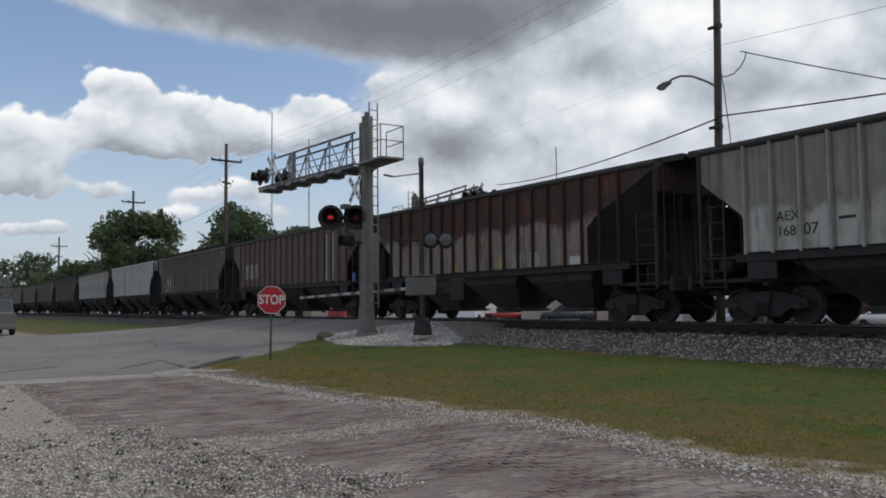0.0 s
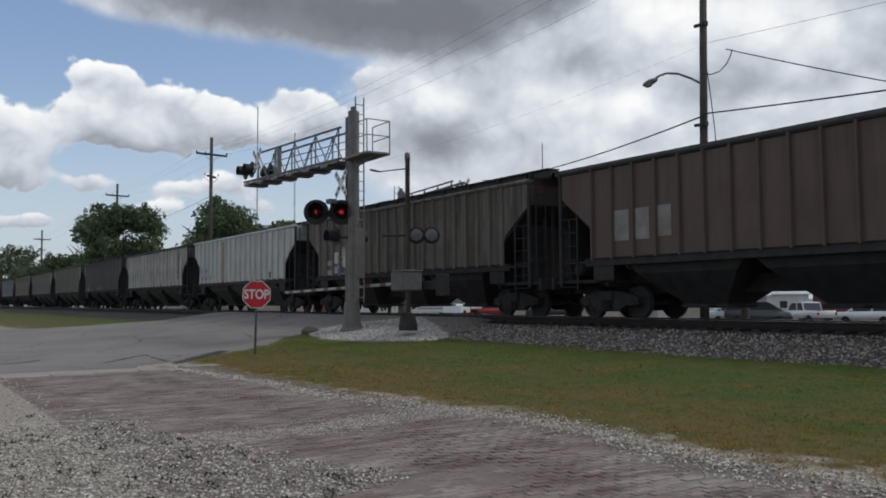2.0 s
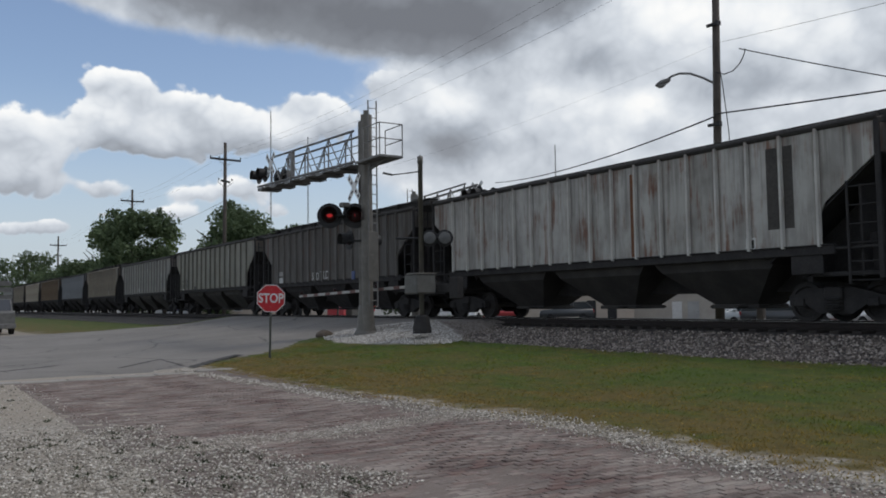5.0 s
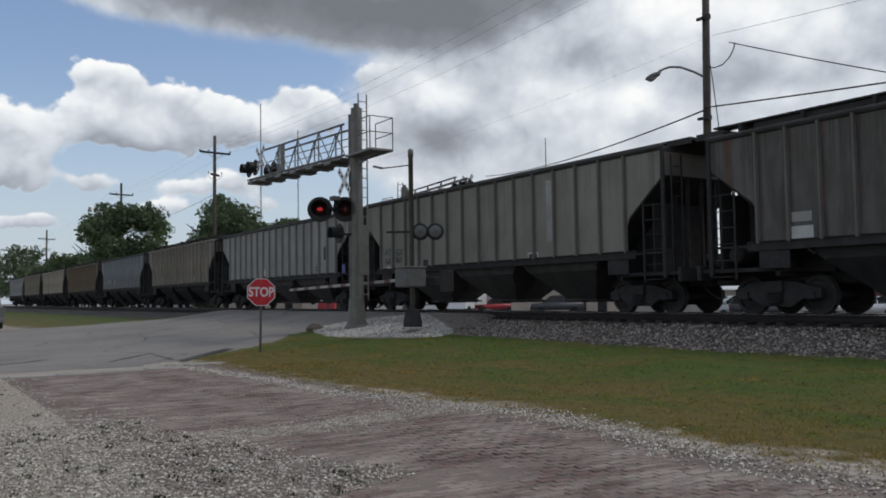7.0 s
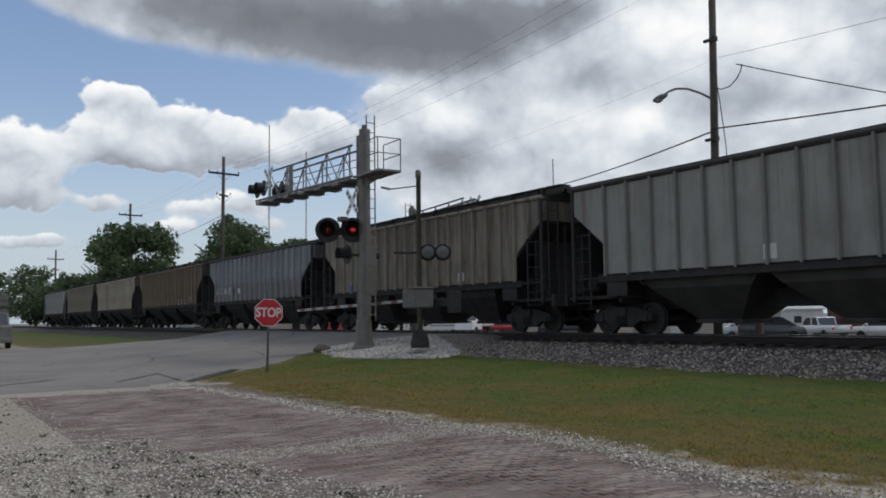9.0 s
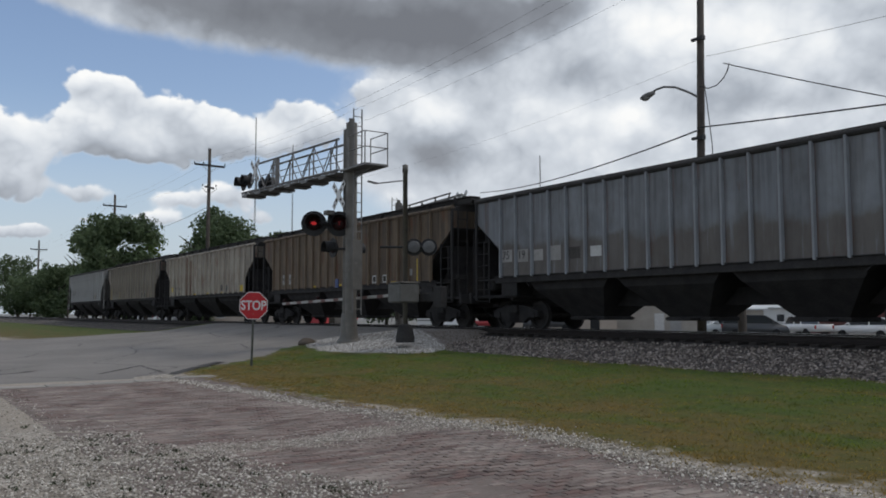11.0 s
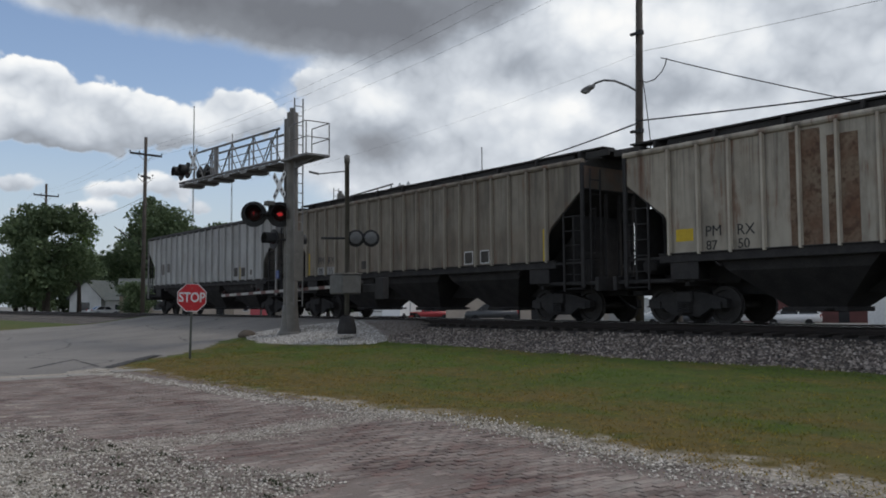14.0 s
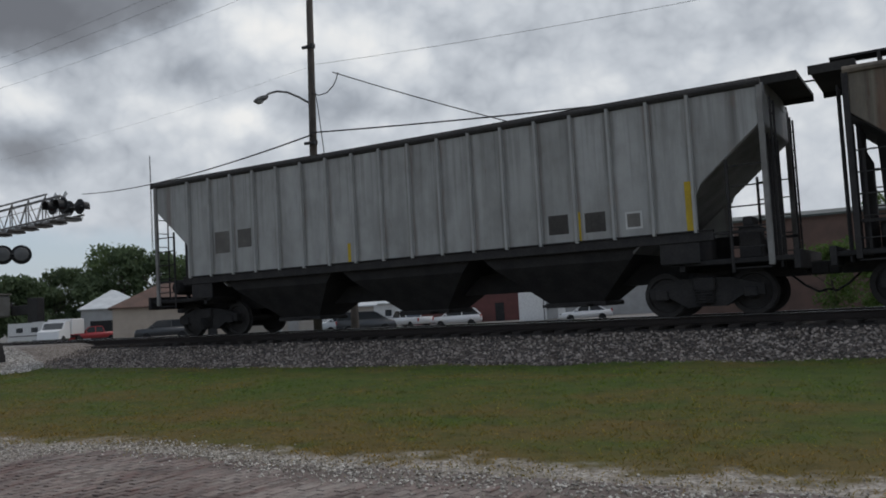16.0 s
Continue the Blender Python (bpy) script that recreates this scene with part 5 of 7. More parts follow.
    part("lamp_rail", tubes((((-arm + 0.1, -0.36, z + 0.42), (-arm + 1.6, -0.36, z + 0.42), 0.03), ((-arm + 0.1, 0.36, z + 0.42), (-arm + 1.6, 0.36, z + 0.42), 0.03))), STEEL, root)
    crossbuck(root, -arm + 1.75, -0.45, z + 0.75, 0, 1.25)
    return root


BLUE_SIGN = mixed("blue_enamel", (0.03, 0.06, 0.20), (0.025, 0.055, 0.17), 5, 50, 0.4)
cantilever(pose(-26.15, 13.5, 0.62), "grey metal cantilever crossing signal on white gravel, red lamps flashing")
cantilever(pose(-39.8, 23.7, 0.2, 0, 0, 180), "metal cantilever crossing signal on the far side of the track", arm=7.05, back=True, mast_h=7.6)


DULL = mixed("dull_grey_housing", (0.15, 0.148, 0.14), (0.11, 0.108, 0.10), 4, 40, 0.7)
ARM_WHITE = mixed("grimy_white_arm", (0.42, 0.41, 0.39), (0.32, 0.31, 0.29), 3, 40, 0.6)
ARM_RED = mixed("faded_red_band", (0.17, 0.085, 0.075), (0.13, 0.07, 0.062), 3, 40, 0.6)
PALE_BACK = mixed("dull_lamp_back", (0.15, 0.15, 0.148), (0.10, 0.10, 0.10), 4, 40, 0.5)


def gate_signal(at):
    root = empty("gate_signal", at, "grey crossing gate mast with round lamps and lowered striped arm", "crossing gate")
    part("mast", lathe(((0.075, 0.0), (0.075, 5.2), (0.09, 5.2), (0.09, 5.42), (0.03, 5.46)), 14), ALU, root, "", None, True)
    part("mast_foot", lathe(((0.30, -0.1), (0.30, 0.05), (0.22, 0.42), (0.12, 0.46)), 8), GRIME, root, "dark cast foot")
    part("top_bracket", tubes((((0, 0, 4.95), (-0.45, -0.75, 4.85), 0.02), ((-0.45, -0.75, 4.85), (-0.62, -1.0, 4.92), 0.035))), STEEL, root)
    part("lamp_arm", tubes((((-0.4, -0.68, 2.85), (0.45, 0.76, 2.85), 0.035),)), BLACK, root)
    for x, y in ((0.14, 0.22), (0.38, 0.62), (-0.28, -0.45)):
        if x > 0:
            flasher(root, x - 0.06, y + 0.05, 2.85, 242, size=0.78)
            part("lamp_back", lathe(((0.05, -0.05), (0.17, -0.035), (0.19, -0.02), (0.19, 0.0)), 20, "y"), PALE_BACK, root, "pale dished lamp back", pose(x + 0.07, y - 0.03, 2.85, 0, 0, 62))
    part("gate_machine", boxes((-0.36, 0.40, -0.42, 0.28, 1.12, 1.72), bevel=0.04), DULL, root, "grey gate machine housing")
    part("machine_lid", boxes((-0.20, 0.42, -0.44, 0.30, 1.722, 1.76), bevel=0.01), ALU, root, "pale lid")
    part("counterweight", boxes((0.25, 1.5, 0.36, 0.46, 1.15, 1.42), (1.1, 1.55, 0.30, 0.52, 0.95, 1.6), bevel=0.02), GRIME, root)
    part("arm_hinge", tubes((((0, 0.2, 1.45), (0, 0.55, 1.45), 0.09),)), GRIME, root)
    arm = part("gate_arm", boxes((-10.6, -0.3, 0.42, 0.46, 1.36, 1.46), bevel=0.008), ARM_WHITE, root, "lowered white gate arm with red bands", pose(0, 0, 0, 0, -1.2, 0))
    for k in range(9):
        x = -1.0 - k * 1.1
        part("band", boxes((x - 0.4, x, 0.414, 0.466, 1.356, 1.464)), ARM_RED, arm)
    for x in (-10.4, -7.2, -3.8):
        part("arm_lamp", lathe(((0.05, 0.0), (0.06, 0.02), (0.06, 0.1), (0.03, 0.13)), 12), LENS, arm, "small red arm lamp", pose(x, 0.44, 1.46))
    return root


gate_signal(pose(-22.45, 13.55, 0.78))


def stop_sign(at):
    root = empty("stop_sign", at, "red octagonal stop sign on a steel post in the grass", "road sign")
    part("post", boxes((-0.03, 0.03, -0.012, 0.022, -0.3, 2.0), (-0.03, -0.015, -0.03, 0.022, -0.3, 2.0), (0.015, 0.03, -0.03, 0.022, -0.3, 2.0)), mixed("green_post_steel", (0.12, 0.13, 0.11), (0.17, 0.17, 0.15), 4, 40, 0.7, 0.2), root, "thin dull steel channel post")
    r = 0.381 / math.cos(radians(22.5))

    def octagon(s):
        return [(math.cos(radians(22.5 + 45 * k)) * r * s, math.sin(radians(22.5 + 45 * k)) * r * s) for k in range(8)]
    part("rim", prism(octagon(1.0), -0.036, -0.033), WHITE_PAINT, root, "white reflective rim", pose(0, 0, 1.68))
    part("panel", prism(octagon(0.945), -0.0385, -0.0362), RED_SHEET, root, "faded red octagon panel", pose(0, 0, 1.68))
    part("back", prism(octagon(1.0), -0.0328, -0.030), STEEL, root, "bare metal back", pose(0, 0, 1.68))
    cu = bpy.data.curves.new("stop_letters", "FONT")
    cu.body, cu.size, cu.extrude, cu.align_x, cu.align_y, cu.offset = "STOP", 0.36, 0.0008, "CENTER", "CENTER", 0.008
    cu.materials.append(WHITE_PAINT)
    t = new("lettering", cu)
    t.parent = root
    t.matrix_basis = pose(0, -0.040, 1.675, 90, 0, 0) @ Matrix.Diagonal((0.80, 1.0, 1.0, 1.0))
    t["label"] = "white letters reading STOP"
    for z in (1.45, 1.92):
        part("bolt", lathe(((0.012, 0), (0.012, 0.006), (0.004, 0.01)), 8, "y"), STEEL, root, "", pose(0, -0.045, z))


stop_sign(pose(-22.5, 8.62, 0.12, 0.5, 1.2, 66.0))


# ---------------------------------------------------------------- poles and wires
def utility_pole(x, y, top, cross, label, lean=0.0, arms=2):
    root = empty("utility_pole", pose(x, y, land(x, y) - 0.3, 0, lean, 0), label, "utility pole", "utility poles along the track")
    z0 = land(x, y) - 0.3
    part("shaft", tube(bmesh.new(), (0, 0, 0), (0, 0, top - z0), 0.23, 0.16, 12), WOOD_POLE, root, "", None, True)
    for k in range(arms):
        zc = cross - z0 - k * 2.3
        w = 1.7 if k == 0 else 0.8
        part("cross_arm", boxes((-0.08, 0.08, -w, w, zc - 0.10, zc + 0.10), bevel=0.01), BLACK, root, "dark wooden cross arm", pose(0.14, 0, 0, 0, 0, 8 if k == 0 else 40))
        part("arm_brace", tubes((((0.14, -0.8, zc - 0.05), (0.14, 0, zc - 0.75), 0.025), ((0.14, 0.8, zc - 0.05), (0.14, 0, zc - 0.75), 0.025)), 6), STEEL, root)
        for yy in ((-w + 0.1, -w * 0.4, w - 0.1) if k == 0 else (-w + 0.1, w - 0.1)):
            part("insulator", lathe(((0.03, 0.0), (0.06, 0.05), (0.05, 0.12), (0.075, 0.16), (0.05, 0.24)), 10), INK, root, "dark insulator", pose(0.14 - 0.14 * yy * (1 if k == 0 else 6) * 0.0, yy, zc + 0.07))
    part("transformer", lathe(((0.2, 0), (0.22, 0.05), (0.22, 0.75), (0.12, 0.85)), 12), STEEL, root, "", pose(0.38, 0, cross - z0 - 3.6)) if arms > 2 else None
    return root


utility_pole(-86.1, 28.0, 18.7, 16.9, "tall wooden utility pole with two cross arms above the trees", 0.8)
utility_pole(-128.5, 28.0, 18.9, 17.2, "wooden utility pole with cross arms rising behind a tree")
utility_pole(-199.0, 28.0, 17.3, 15.3, "distant wooden utility pole with cross arms")


def light_pole():
    x, y = -21.93, 26.75
    root = empty("street_lamp", pose(x, y, land(x, y) - 0.3, -0.75, 0.8, 0), "dark tall pole with a street lamp on a curved arm", "street lamp")
    part("pole", tube(bmesh.new(), (0, 0, 0), (0, 0, 17.5), 0.185, 0.13, 14), WOOD_POLE, root, "dark wooden pole", None, True)
    a = [(0, -0.1, 10.2), (-0.32, -0.36, 10.45), (-0.72, -0.68, 10.68), (-1.05, -0.95, 10.72), (-1.28, -1.12, 10.64), (-1.40, -1.22, 10.54)]
    part("lamp_arm", tubes([(p, q, 0.045) for p, q in zip(a, a[1:])], 8), STEEL, root, "curved steel arm")
    head = bmesh.new()
    bmesh.ops.create_uvsphere(head, u_segments=16, v_segments=8, radius=1.0)
    bmesh.ops.scale(head, vec=(0.33, 0.17, 0.12), verts=head.verts)
    part("lamp_head", head, STEEL, root, "grey cobra lamp head", pose(-1.56, -1.34, 10.40, 0, -22, 40), True)
    bowl = bmesh.new()
    bmesh.ops.create_uvsphere(bowl, u_segments=14, v_segments=8, radius=1.0)
    bmesh.ops.scale(bowl, vec=(0.19, 0.14, 0.13), verts=bowl.verts)
    part("lamp_bowl", bowl, glass_mat("lamp_bowl_glass", (0.2, 0.2, 0.19)), root, "dull glass bowl", pose(-1.60, -1.38, 10.32, 0, -22, 40), True)
    for z in (12.55, 8.55):
        part("bracket", boxes((-0.25, 0.3, -0.28, -0.16, z - 0.05, z + 0.05), (0.22, 0.32, -0.3, -0.1, z - 0.09, z + 0.09)), BLACK, root)
    drip = [(0.12, -0.2, 10.62), (0.45, -0.1, 10.48), (0.78, 0.0, 10.55), (1.02, 0.12, 10.82), (1.13, 0.2, 11.1), (1.17, 0.25, 11.38)]
    cable("drop_wire", drip, 0.022, root)
    cable("drop_wire", [(0.2, -0.2, 11.4), (0.45, -0.2, 10.0), (0.7, -0.2, 8.2), (0.75, -0.2, 7.4)], 0.018, root)
    return root


light_pole()

# ---------------------------------------------------------------- trees
def leaf_cloud(rng, lobes, count, size):
    """Many small leaf sprays on the shells of the lobes."""
    lob = np.array(lobes)
    wt = lob[:, 3] ** 2
    pick = lob[rng.choice(len(lob), count, p=wt / wt.sum())]

    def unit(v):
        return v / (np.linalg.norm(v, axis=1, keepdims=True) + 1e-9)
    d = unit(rng.normal(size=(count, 3)))
    p = pick[:, :3] + d * (pick[:, 3] * rng.uniform(0.45, 1.18, count))[:, None] * (1, 1, 0.85)
    u = unit(rng.normal(size=(count, 3)))
    w = unit(np.cross(u, d + rng.normal(size=(count, 3)) * 0.6))
    s = (size * rng.uniform(0.5, 1.5, count))[:, None]
    quad = np.stack((p - u * s, p + w * s * 0.5, p + u * s, p - w * s * 0.5 + d * s * 0.25), 1).reshape(-1, 3)
    me = bpy.data.meshes.new("crown")
    me.from_pydata(quad.tolist(), [], np.arange(count * 4).reshape(-1, 4).tolist())
    me.update()
    return me


def tree(x, y, height, radius, seed, label, material=None, count=2600, base=0.28, leaf=0.42, name="tree"):
    rng = np.random.default_rng(seed)
    z = land(x, y) - 0.1
    root = empty(name, pose(x, y, z), label, "tree" if name == "tree" else "bush")
    bm = bmesh.new()
    top = height * 0.62
    tube(bm, (0, 0, 0), (rng.uniform(-0.3, 0.3), rng.uniform(-0.3, 0.3), top), 0.026 * height, 0.010 * height, 9)
    for k in range(7):
        a, h = rng.uniform(0, math.tau), height * rng.uniform(0.25, 0.55)
        tube(bm, (0, 0, h), (math.cos(a) * radius * 0.65, math.sin(a) * radius * 0.65, h + height * rng.uniform(0.12, 0.3)), 0.010 * height, 0.003 * height, 6)
    part("trunk", bm, BARK, root)
    lobes = []
    lo = height * base
    for k in range(22):
        h = rng.uniform(0, 1)
        wide = math.sin(math.pi * min(0.93, 0.16 + 0.80 * h)) ** 0.7
        a, d = rng.uniform(0, math.tau), math.sqrt(rng.uniform(0.05, 1)) * radius * 0.78 * wide
        r = radius * rng.uniform(0.22, 0.40)
        lobes.append((math.cos(a) * d, math.sin(a) * d, min(height - r * 0.9, lo + r * 0.6 + (height - lo) * h * 0.95), r))
    for k in range(26):       # sprays that break the outline
        cx, cy, cz, cr = lobes[int(rng.integers(len(lobes)))]
        d = rng.normal(size=3)
        d /= np.linalg.norm(d)
        lobes.append((cx + d[0] * cr, cy + d[1] * cr, min(height, cz + abs(d[2]) * cr * 0.9), cr * rng.uniform(0.22, 0.42)))
    mesh_part("crown", leaf_cloud(rng, lobes, int(count * 2.2), leaf * 0.62), material or LEAF, root)
    return root


tree(-115.6, 25.6, 14.2, 6.6, 1, "broad green tree beside the track, dense crown", LEAF_DARK, 6500, 0.12)
tree(-120.0, 30.6, 13.2, 3.6, 2, "slender paler green tree with gaps in its crown", LEAF_BRIGHT, 1100, 0.4, 0.36)
tree(-122.5, 24.6, 9.0, 4.0, 3, "lower dark tree next to the broad one", LEAF_DARK, 1800, 0.1)
tree(-120.5, 40.5, 16.6, 8.0, 4, "large dark green tree behind the houses", LEAF_DARK, 7500, 0.16)
tree(-118.0, 49.5, 13.8, 5.2, 5, "round dark tree behind the tan building", LEAF_DARK, 3500, 0.1)
tree(-253.0, 31.0, 17.0, 7.5, 6, "distant dark tree beside the far track", LEAF_DARK, 1800, 0.15, 0.6)
tree(-236.0, 36.0, 13.0, 7.0, 7, "distant dark tree of a low row", LEAF_DARK, 1500, 0.1, 0.6)
tree(-330.0, 30.0, 19.0, 9.0, 8, "far grey-green tree by the track", LEAF_DARK, 1500, 0.1, 0.8)
ROW = ((-160, 26, 10), (-158, 33, 11), (-160, 41, 12), (-157, 49, 11), (-150, 56, 12), (-146, 64, 11), (-140, 71, 9), (-136, 78, 8.5), (-170, 22.8, 8), (-190, 29, 10), (-210, 33, 11))
for k, (x, y, h) in enumerate(ROW):
    tree(x, y, h, 5.4, 20 + k, "dark tree in the row behind the houses", LEAF_DARK, 2600, 0.06, 0.5)
tree(-110.4, 86.0, 14.5, 5.6, 9, "tall green tree behind the metal garage", LEAF, 2600)
tree(-104.5, 93.5, 12.5, 5.4, 10, "green tree behind the brown-roofed building", LEAF, 2200)
tree(-114.0, 80.0, 11.0, 4.4, 14, "dark tree beside the tall ones", LEAF_DARK, 1600, 0.1)
tree(-96.0, 104.0, 10.5, 5.0, 15, "dark tree far behind the parking ground", LEAF_DARK, 1500, 0.1)
tree(-122.0, 74.0, 8.5, 4.6, 16, "low dark tree behind the white trailer", LEAF_DARK, 1500, 0.08)
for k, (x, y, h, r) in enumerate(((-176.0, 33.5, 18.5, 6.5), (-174.0, 41.5, 13.6, 5.6), (-172.0, 47.0, 11.6, 5.2), (-170.5, 51.5, 12.6, 5.4), (-169.5, 56.0, 13.8, 5.6), (-166.5, 62.5, 13.0, 5.6), (-164.0, 69.0, 13.8, 5.6))):
    tree(x, y, h, r, 30 + k, "dense dark green tree of the wood behind the houses", LEAF_DARK, 2300, 0.02, 0.62)
for k, (x, y, h, r) in enumerate(((-115.0, 66.0, 11.8, 4.6), (-112.5, 71.0, 9.6, 4.4), (-110.5, 75.5, 7.8, 4.4), (-107.0, 79.5, 9.6, 4.2), (-105.0, 83.5, 13.6, 4.6), (-101.0, 86.5, 12.4, 4.6), (-98.5, 91.0, 10.4, 4.6), (-95.0, 95.5, 9.8, 4.6))):
    tree(x, y, h, r, 40 + k, "dense dark green tree of the wood behind the lot", LEAF_DARK, 2000, 0.02, 0.5)
for k, (x, y, h) in enumerate(((-119.7, 45.3, 13.1), (-116.1, 53.9, 13.0), (-127.6, 44.1, 15.1))):
    tree(x, y, h, 5.0, 60 + k, "dense dark green tree between the houses and the lot", LEAF_DARK, 2400, 0.02, 0.5)
tree(-102.3, 32.2, 4.4, 2.5, 11, "dark round shrub before the tan building", LEAF_DARK, 2600, 0.05, 0.22, "bush")
tree(-5.2, 50.0, 4.0, 2.0, 12, "bright green bush beside the brown building", LEAF_BRIGHT, 1800, 0.05, 0.16, "bush")
tree(-2.6, 48.5, 3.2, 1.8, 13, "bright green bush with loose twigs", LEAF_BRIGHT, 1500, 0.05, 0.16, "bush")
tree(-3.4, 75.0, 9.3, 2.4, 17, "light green treetop above a flat roof", LEAF_BRIGHT, 1200, 0.3, 0.22)
tree(-13.2, 66.0, 7.4, 1.8, 18, "light green treetop above a flat roof", LEAF, 900, 0.3, 0.22)


# ---------------------------------------------------------------- buildings
def siding(name, a, b, lines=6.0, vertical=False):
    m, n = shader(name)
    at = n.add("ShaderNodeTexCoord").outputs["Object"]
    x, y, z = n.xyz(at)
    w = n.math("FRACT", n.math("MULTIPLY", n.math("ADD", x, y) if vertical else z, lines))
    small, mid = n.noise(at, 30.0, 3.0), n.noise(at, 0.9, 5.0)
    col = n.mix(n.step(mid, 0.3, 0.7), a, b)
    col = n.mix(n.math("MULTIPLY", n.step(small, 0.5, 0.8), 0.25), col, tuple(c * 0.6 for c in a))
    finish(n, col, 0.75, 0.0, w, 0.012)
    return m


WHITE_WALL = siding("white_siding", (0.62, 0.62, 0.60), (0.52, 0.52, 0.50))
TAN_WALL = siding("tan_stucco", (0.44, 0.37, 0.30), (0.38, 0.32, 0.26), 1.0)
GREY_METAL = siding("grey_metal_siding", (0.36, 0.36, 0.35), (0.30, 0.30, 0.29), 4.0, True)
BEIGE_WALL = siding("beige_siding", (0.40, 0.37, 0.32), (0.34, 0.31, 0.27), 4.0, True)
BROWN_BRICK = siding("brown_brick", (0.16, 0.10, 0.08), (0.12, 0.08, 0.065), 13.0)
MAROON = siding("maroon_brick", (0.15, 0.06, 0.055), (0.11, 0.05, 0.045), 13.0)
SHINGLE_GREY = siding("grey_green_shingles", (0.10, 0.11, 0.10), (0.075, 0.085, 0.08), 8.0)
SHINGLE_BROWN = siding("brown_shingles", (0.14, 0.085, 0.065), (0.10, 0.065, 0.05), 8.0)
METAL_ROOF = siding("pale_metal_roof", (0.60, 0.62, 0.62), (0.50, 0.52, 0.52), 3.0, True)
GLASS = glass_mat("window_glass")
DARK = mixed("dark_opening", (0.02, 0.02, 0.02), (0.03, 0.03, 0.03))


def window(parent, x, z, w, h, y=0.0, name="window"):
    win = part(name, boxes((x - w / 2 - 0.07, x + w / 2 + 0.07, y - 0.05, y + 0.02, z - h / 2 - 0.07, z - h / 2), (x - w / 2 - 0.07, x + w / 2 + 0.07, y - 0.05, y + 0.02, z + h / 2, z + h / 2 + 0.07),
                           (x - w / 2 - 0.07, x - w / 2, y - 0.05, y + 0.02, z - h / 2, z + h / 2), (x + w / 2, x + w / 2 + 0.07, y - 0.05, y + 0.02, z - h / 2, z + h / 2)), WHITE_PAINT, parent)
    part("pane", boxes((x - w / 2, x + w / 2, y - 0.02, y + 0.01, z - h / 2, z + h / 2)), GLASS, win)


def house(at, w, d, eave, ridge, wall, roof, label, along="x", name="house", overhang=0.4, windows=(), doors=(), hip=False):
    """A gabled building: front along local x at y = 0, depth d. along: the way of its ridge."""
    drop = max(0.0, -0.05 - at.translation.z)
    eave, ridge = eave + drop, ridge + drop
    root = empty(name, at, label, "house" if name == "house" else "building")
    if hip:
        for y0 in (0, d - 0.2):
            part("wall", boxes((-w / 2, w / 2, y0, y0 + 0.2, 0, eave)), wall, root)
        for x0 in (-w / 2, w / 2 - 0.2):
            part("wall", boxes((x0, x0 + 0.2, 0.2, d - 0.2, 0, eave)), wall, root)
        o, lift = overhang, 0.12
        low = [(-w / 2 - o, -o), (w / 2 + o, -o), (w / 2 + o, d + o), (-w / 2 - o, d + o)]
        inset = min(w / 2 - 0.3, d / 2)
        top = [(-w / 2 + inset, d / 2), (w / 2 - inset, d / 2)]
        for quad in ((low[0], low[1], top[1], top[0]), (low[2], low[3], top[0], top[1]), (low[1], low[2], top[1]), (low[3], low[0], top[0])):
            bm = bmesh.new()
            rows = [[bm.verts.new((*p, (ridge if p in top else eave - 0.15) + up)) for p in quad] for up in (0.0, lift)]
            k = len(quad)
            bm.faces.new(rows[0][::-1])
            bm.faces.new(rows[1])
            for i in range(k):
                bm.faces.new((rows[0][i], rows[0][(i + 1) % k], rows[1][(i + 1) % k], rows[1][i]))
            bmesh.ops.recalc_face_normals(bm, faces=bm.faces)
            part("roof", bm, roof, root)
    elif along == "x":
        for y0 in (0, d - 0.2):
            part("wall", boxes((-w / 2, w / 2, y0, y0 + 0.2, 0, eave)), wall, root)
        part("gable_wall", prism(((0.2, 0), (d - 0.2, 0), (d - 0.2, eave), (d / 2, ridge - 0.1), (0.2, eave)), -w / 2, -w / 2 + 0.2, "x"), wall, root)
        part("gable_wall", prism(((0.2, 0), (d - 0.2, 0), (d - 0.2, eave), (d / 2, ridge - 0.1), (0.2, eave)), w / 2 - 0.2, w / 2, "x"), wall, root)
        k = (ridge - eave) / (d / 2)
        for s in (0, 1):
            o = -overhang
            pts = ((o, eave + o * k), (d / 2, ridge), (d / 2, ridge + 0.14), (o, eave + o * k + 0.14))
            if s:
                pts = tuple((d - u, v) for u, v in pts)
            part("roof", prism(pts, -w / 2 - overhang, w / 2 + overhang, "x"), roof, root)
    else:
        part("gable_wall", prism(((-w / 2, 0), (w / 2, 0), (w / 2, eave), (0, ridge - 0.1), (-w / 2, eave)), 0, 0.2), wall, root)
        part("gable_wall", prism(((-w / 2, 0), (w / 2, 0), (w / 2, eave), (0, ridge - 0.1), (-w / 2, eave)), d - 0.2, d), wall, root)
        for x0 in (-w / 2, w / 2 - 0.2):
            part("wall", boxes((x0, x0 + 0.2, 0.2, d - 0.2, 0, eave)), wall, root)
        k = (ridge - eave) / (w / 2)
        for s in (-1, 1):
            pts = ((s * (w / 2 + overhang), eave - overhang * k), (0, ridge), (0, ridge + 0.14), (s * (w / 2 + overhang), eave - overhang * k + 0.14))
            part("roof", prism(pts, -overhang, d + overhang), roof, root)
    for x, z, ww, hh in windows:
        window(root, x, z, ww, hh)
    for x, ww, hh, mat in doors:
        dr = part("door", boxes((x - ww / 2, x + ww / 2, -0.05, 0.02, 0.05, hh), bevel=0.01), mat, root)
        part("handle", boxes((x + ww / 2 - 0.15, x + ww / 2 - 0.09, -0.10, -0.05, 0.95, 1.02)), STEEL, dr)
    return root


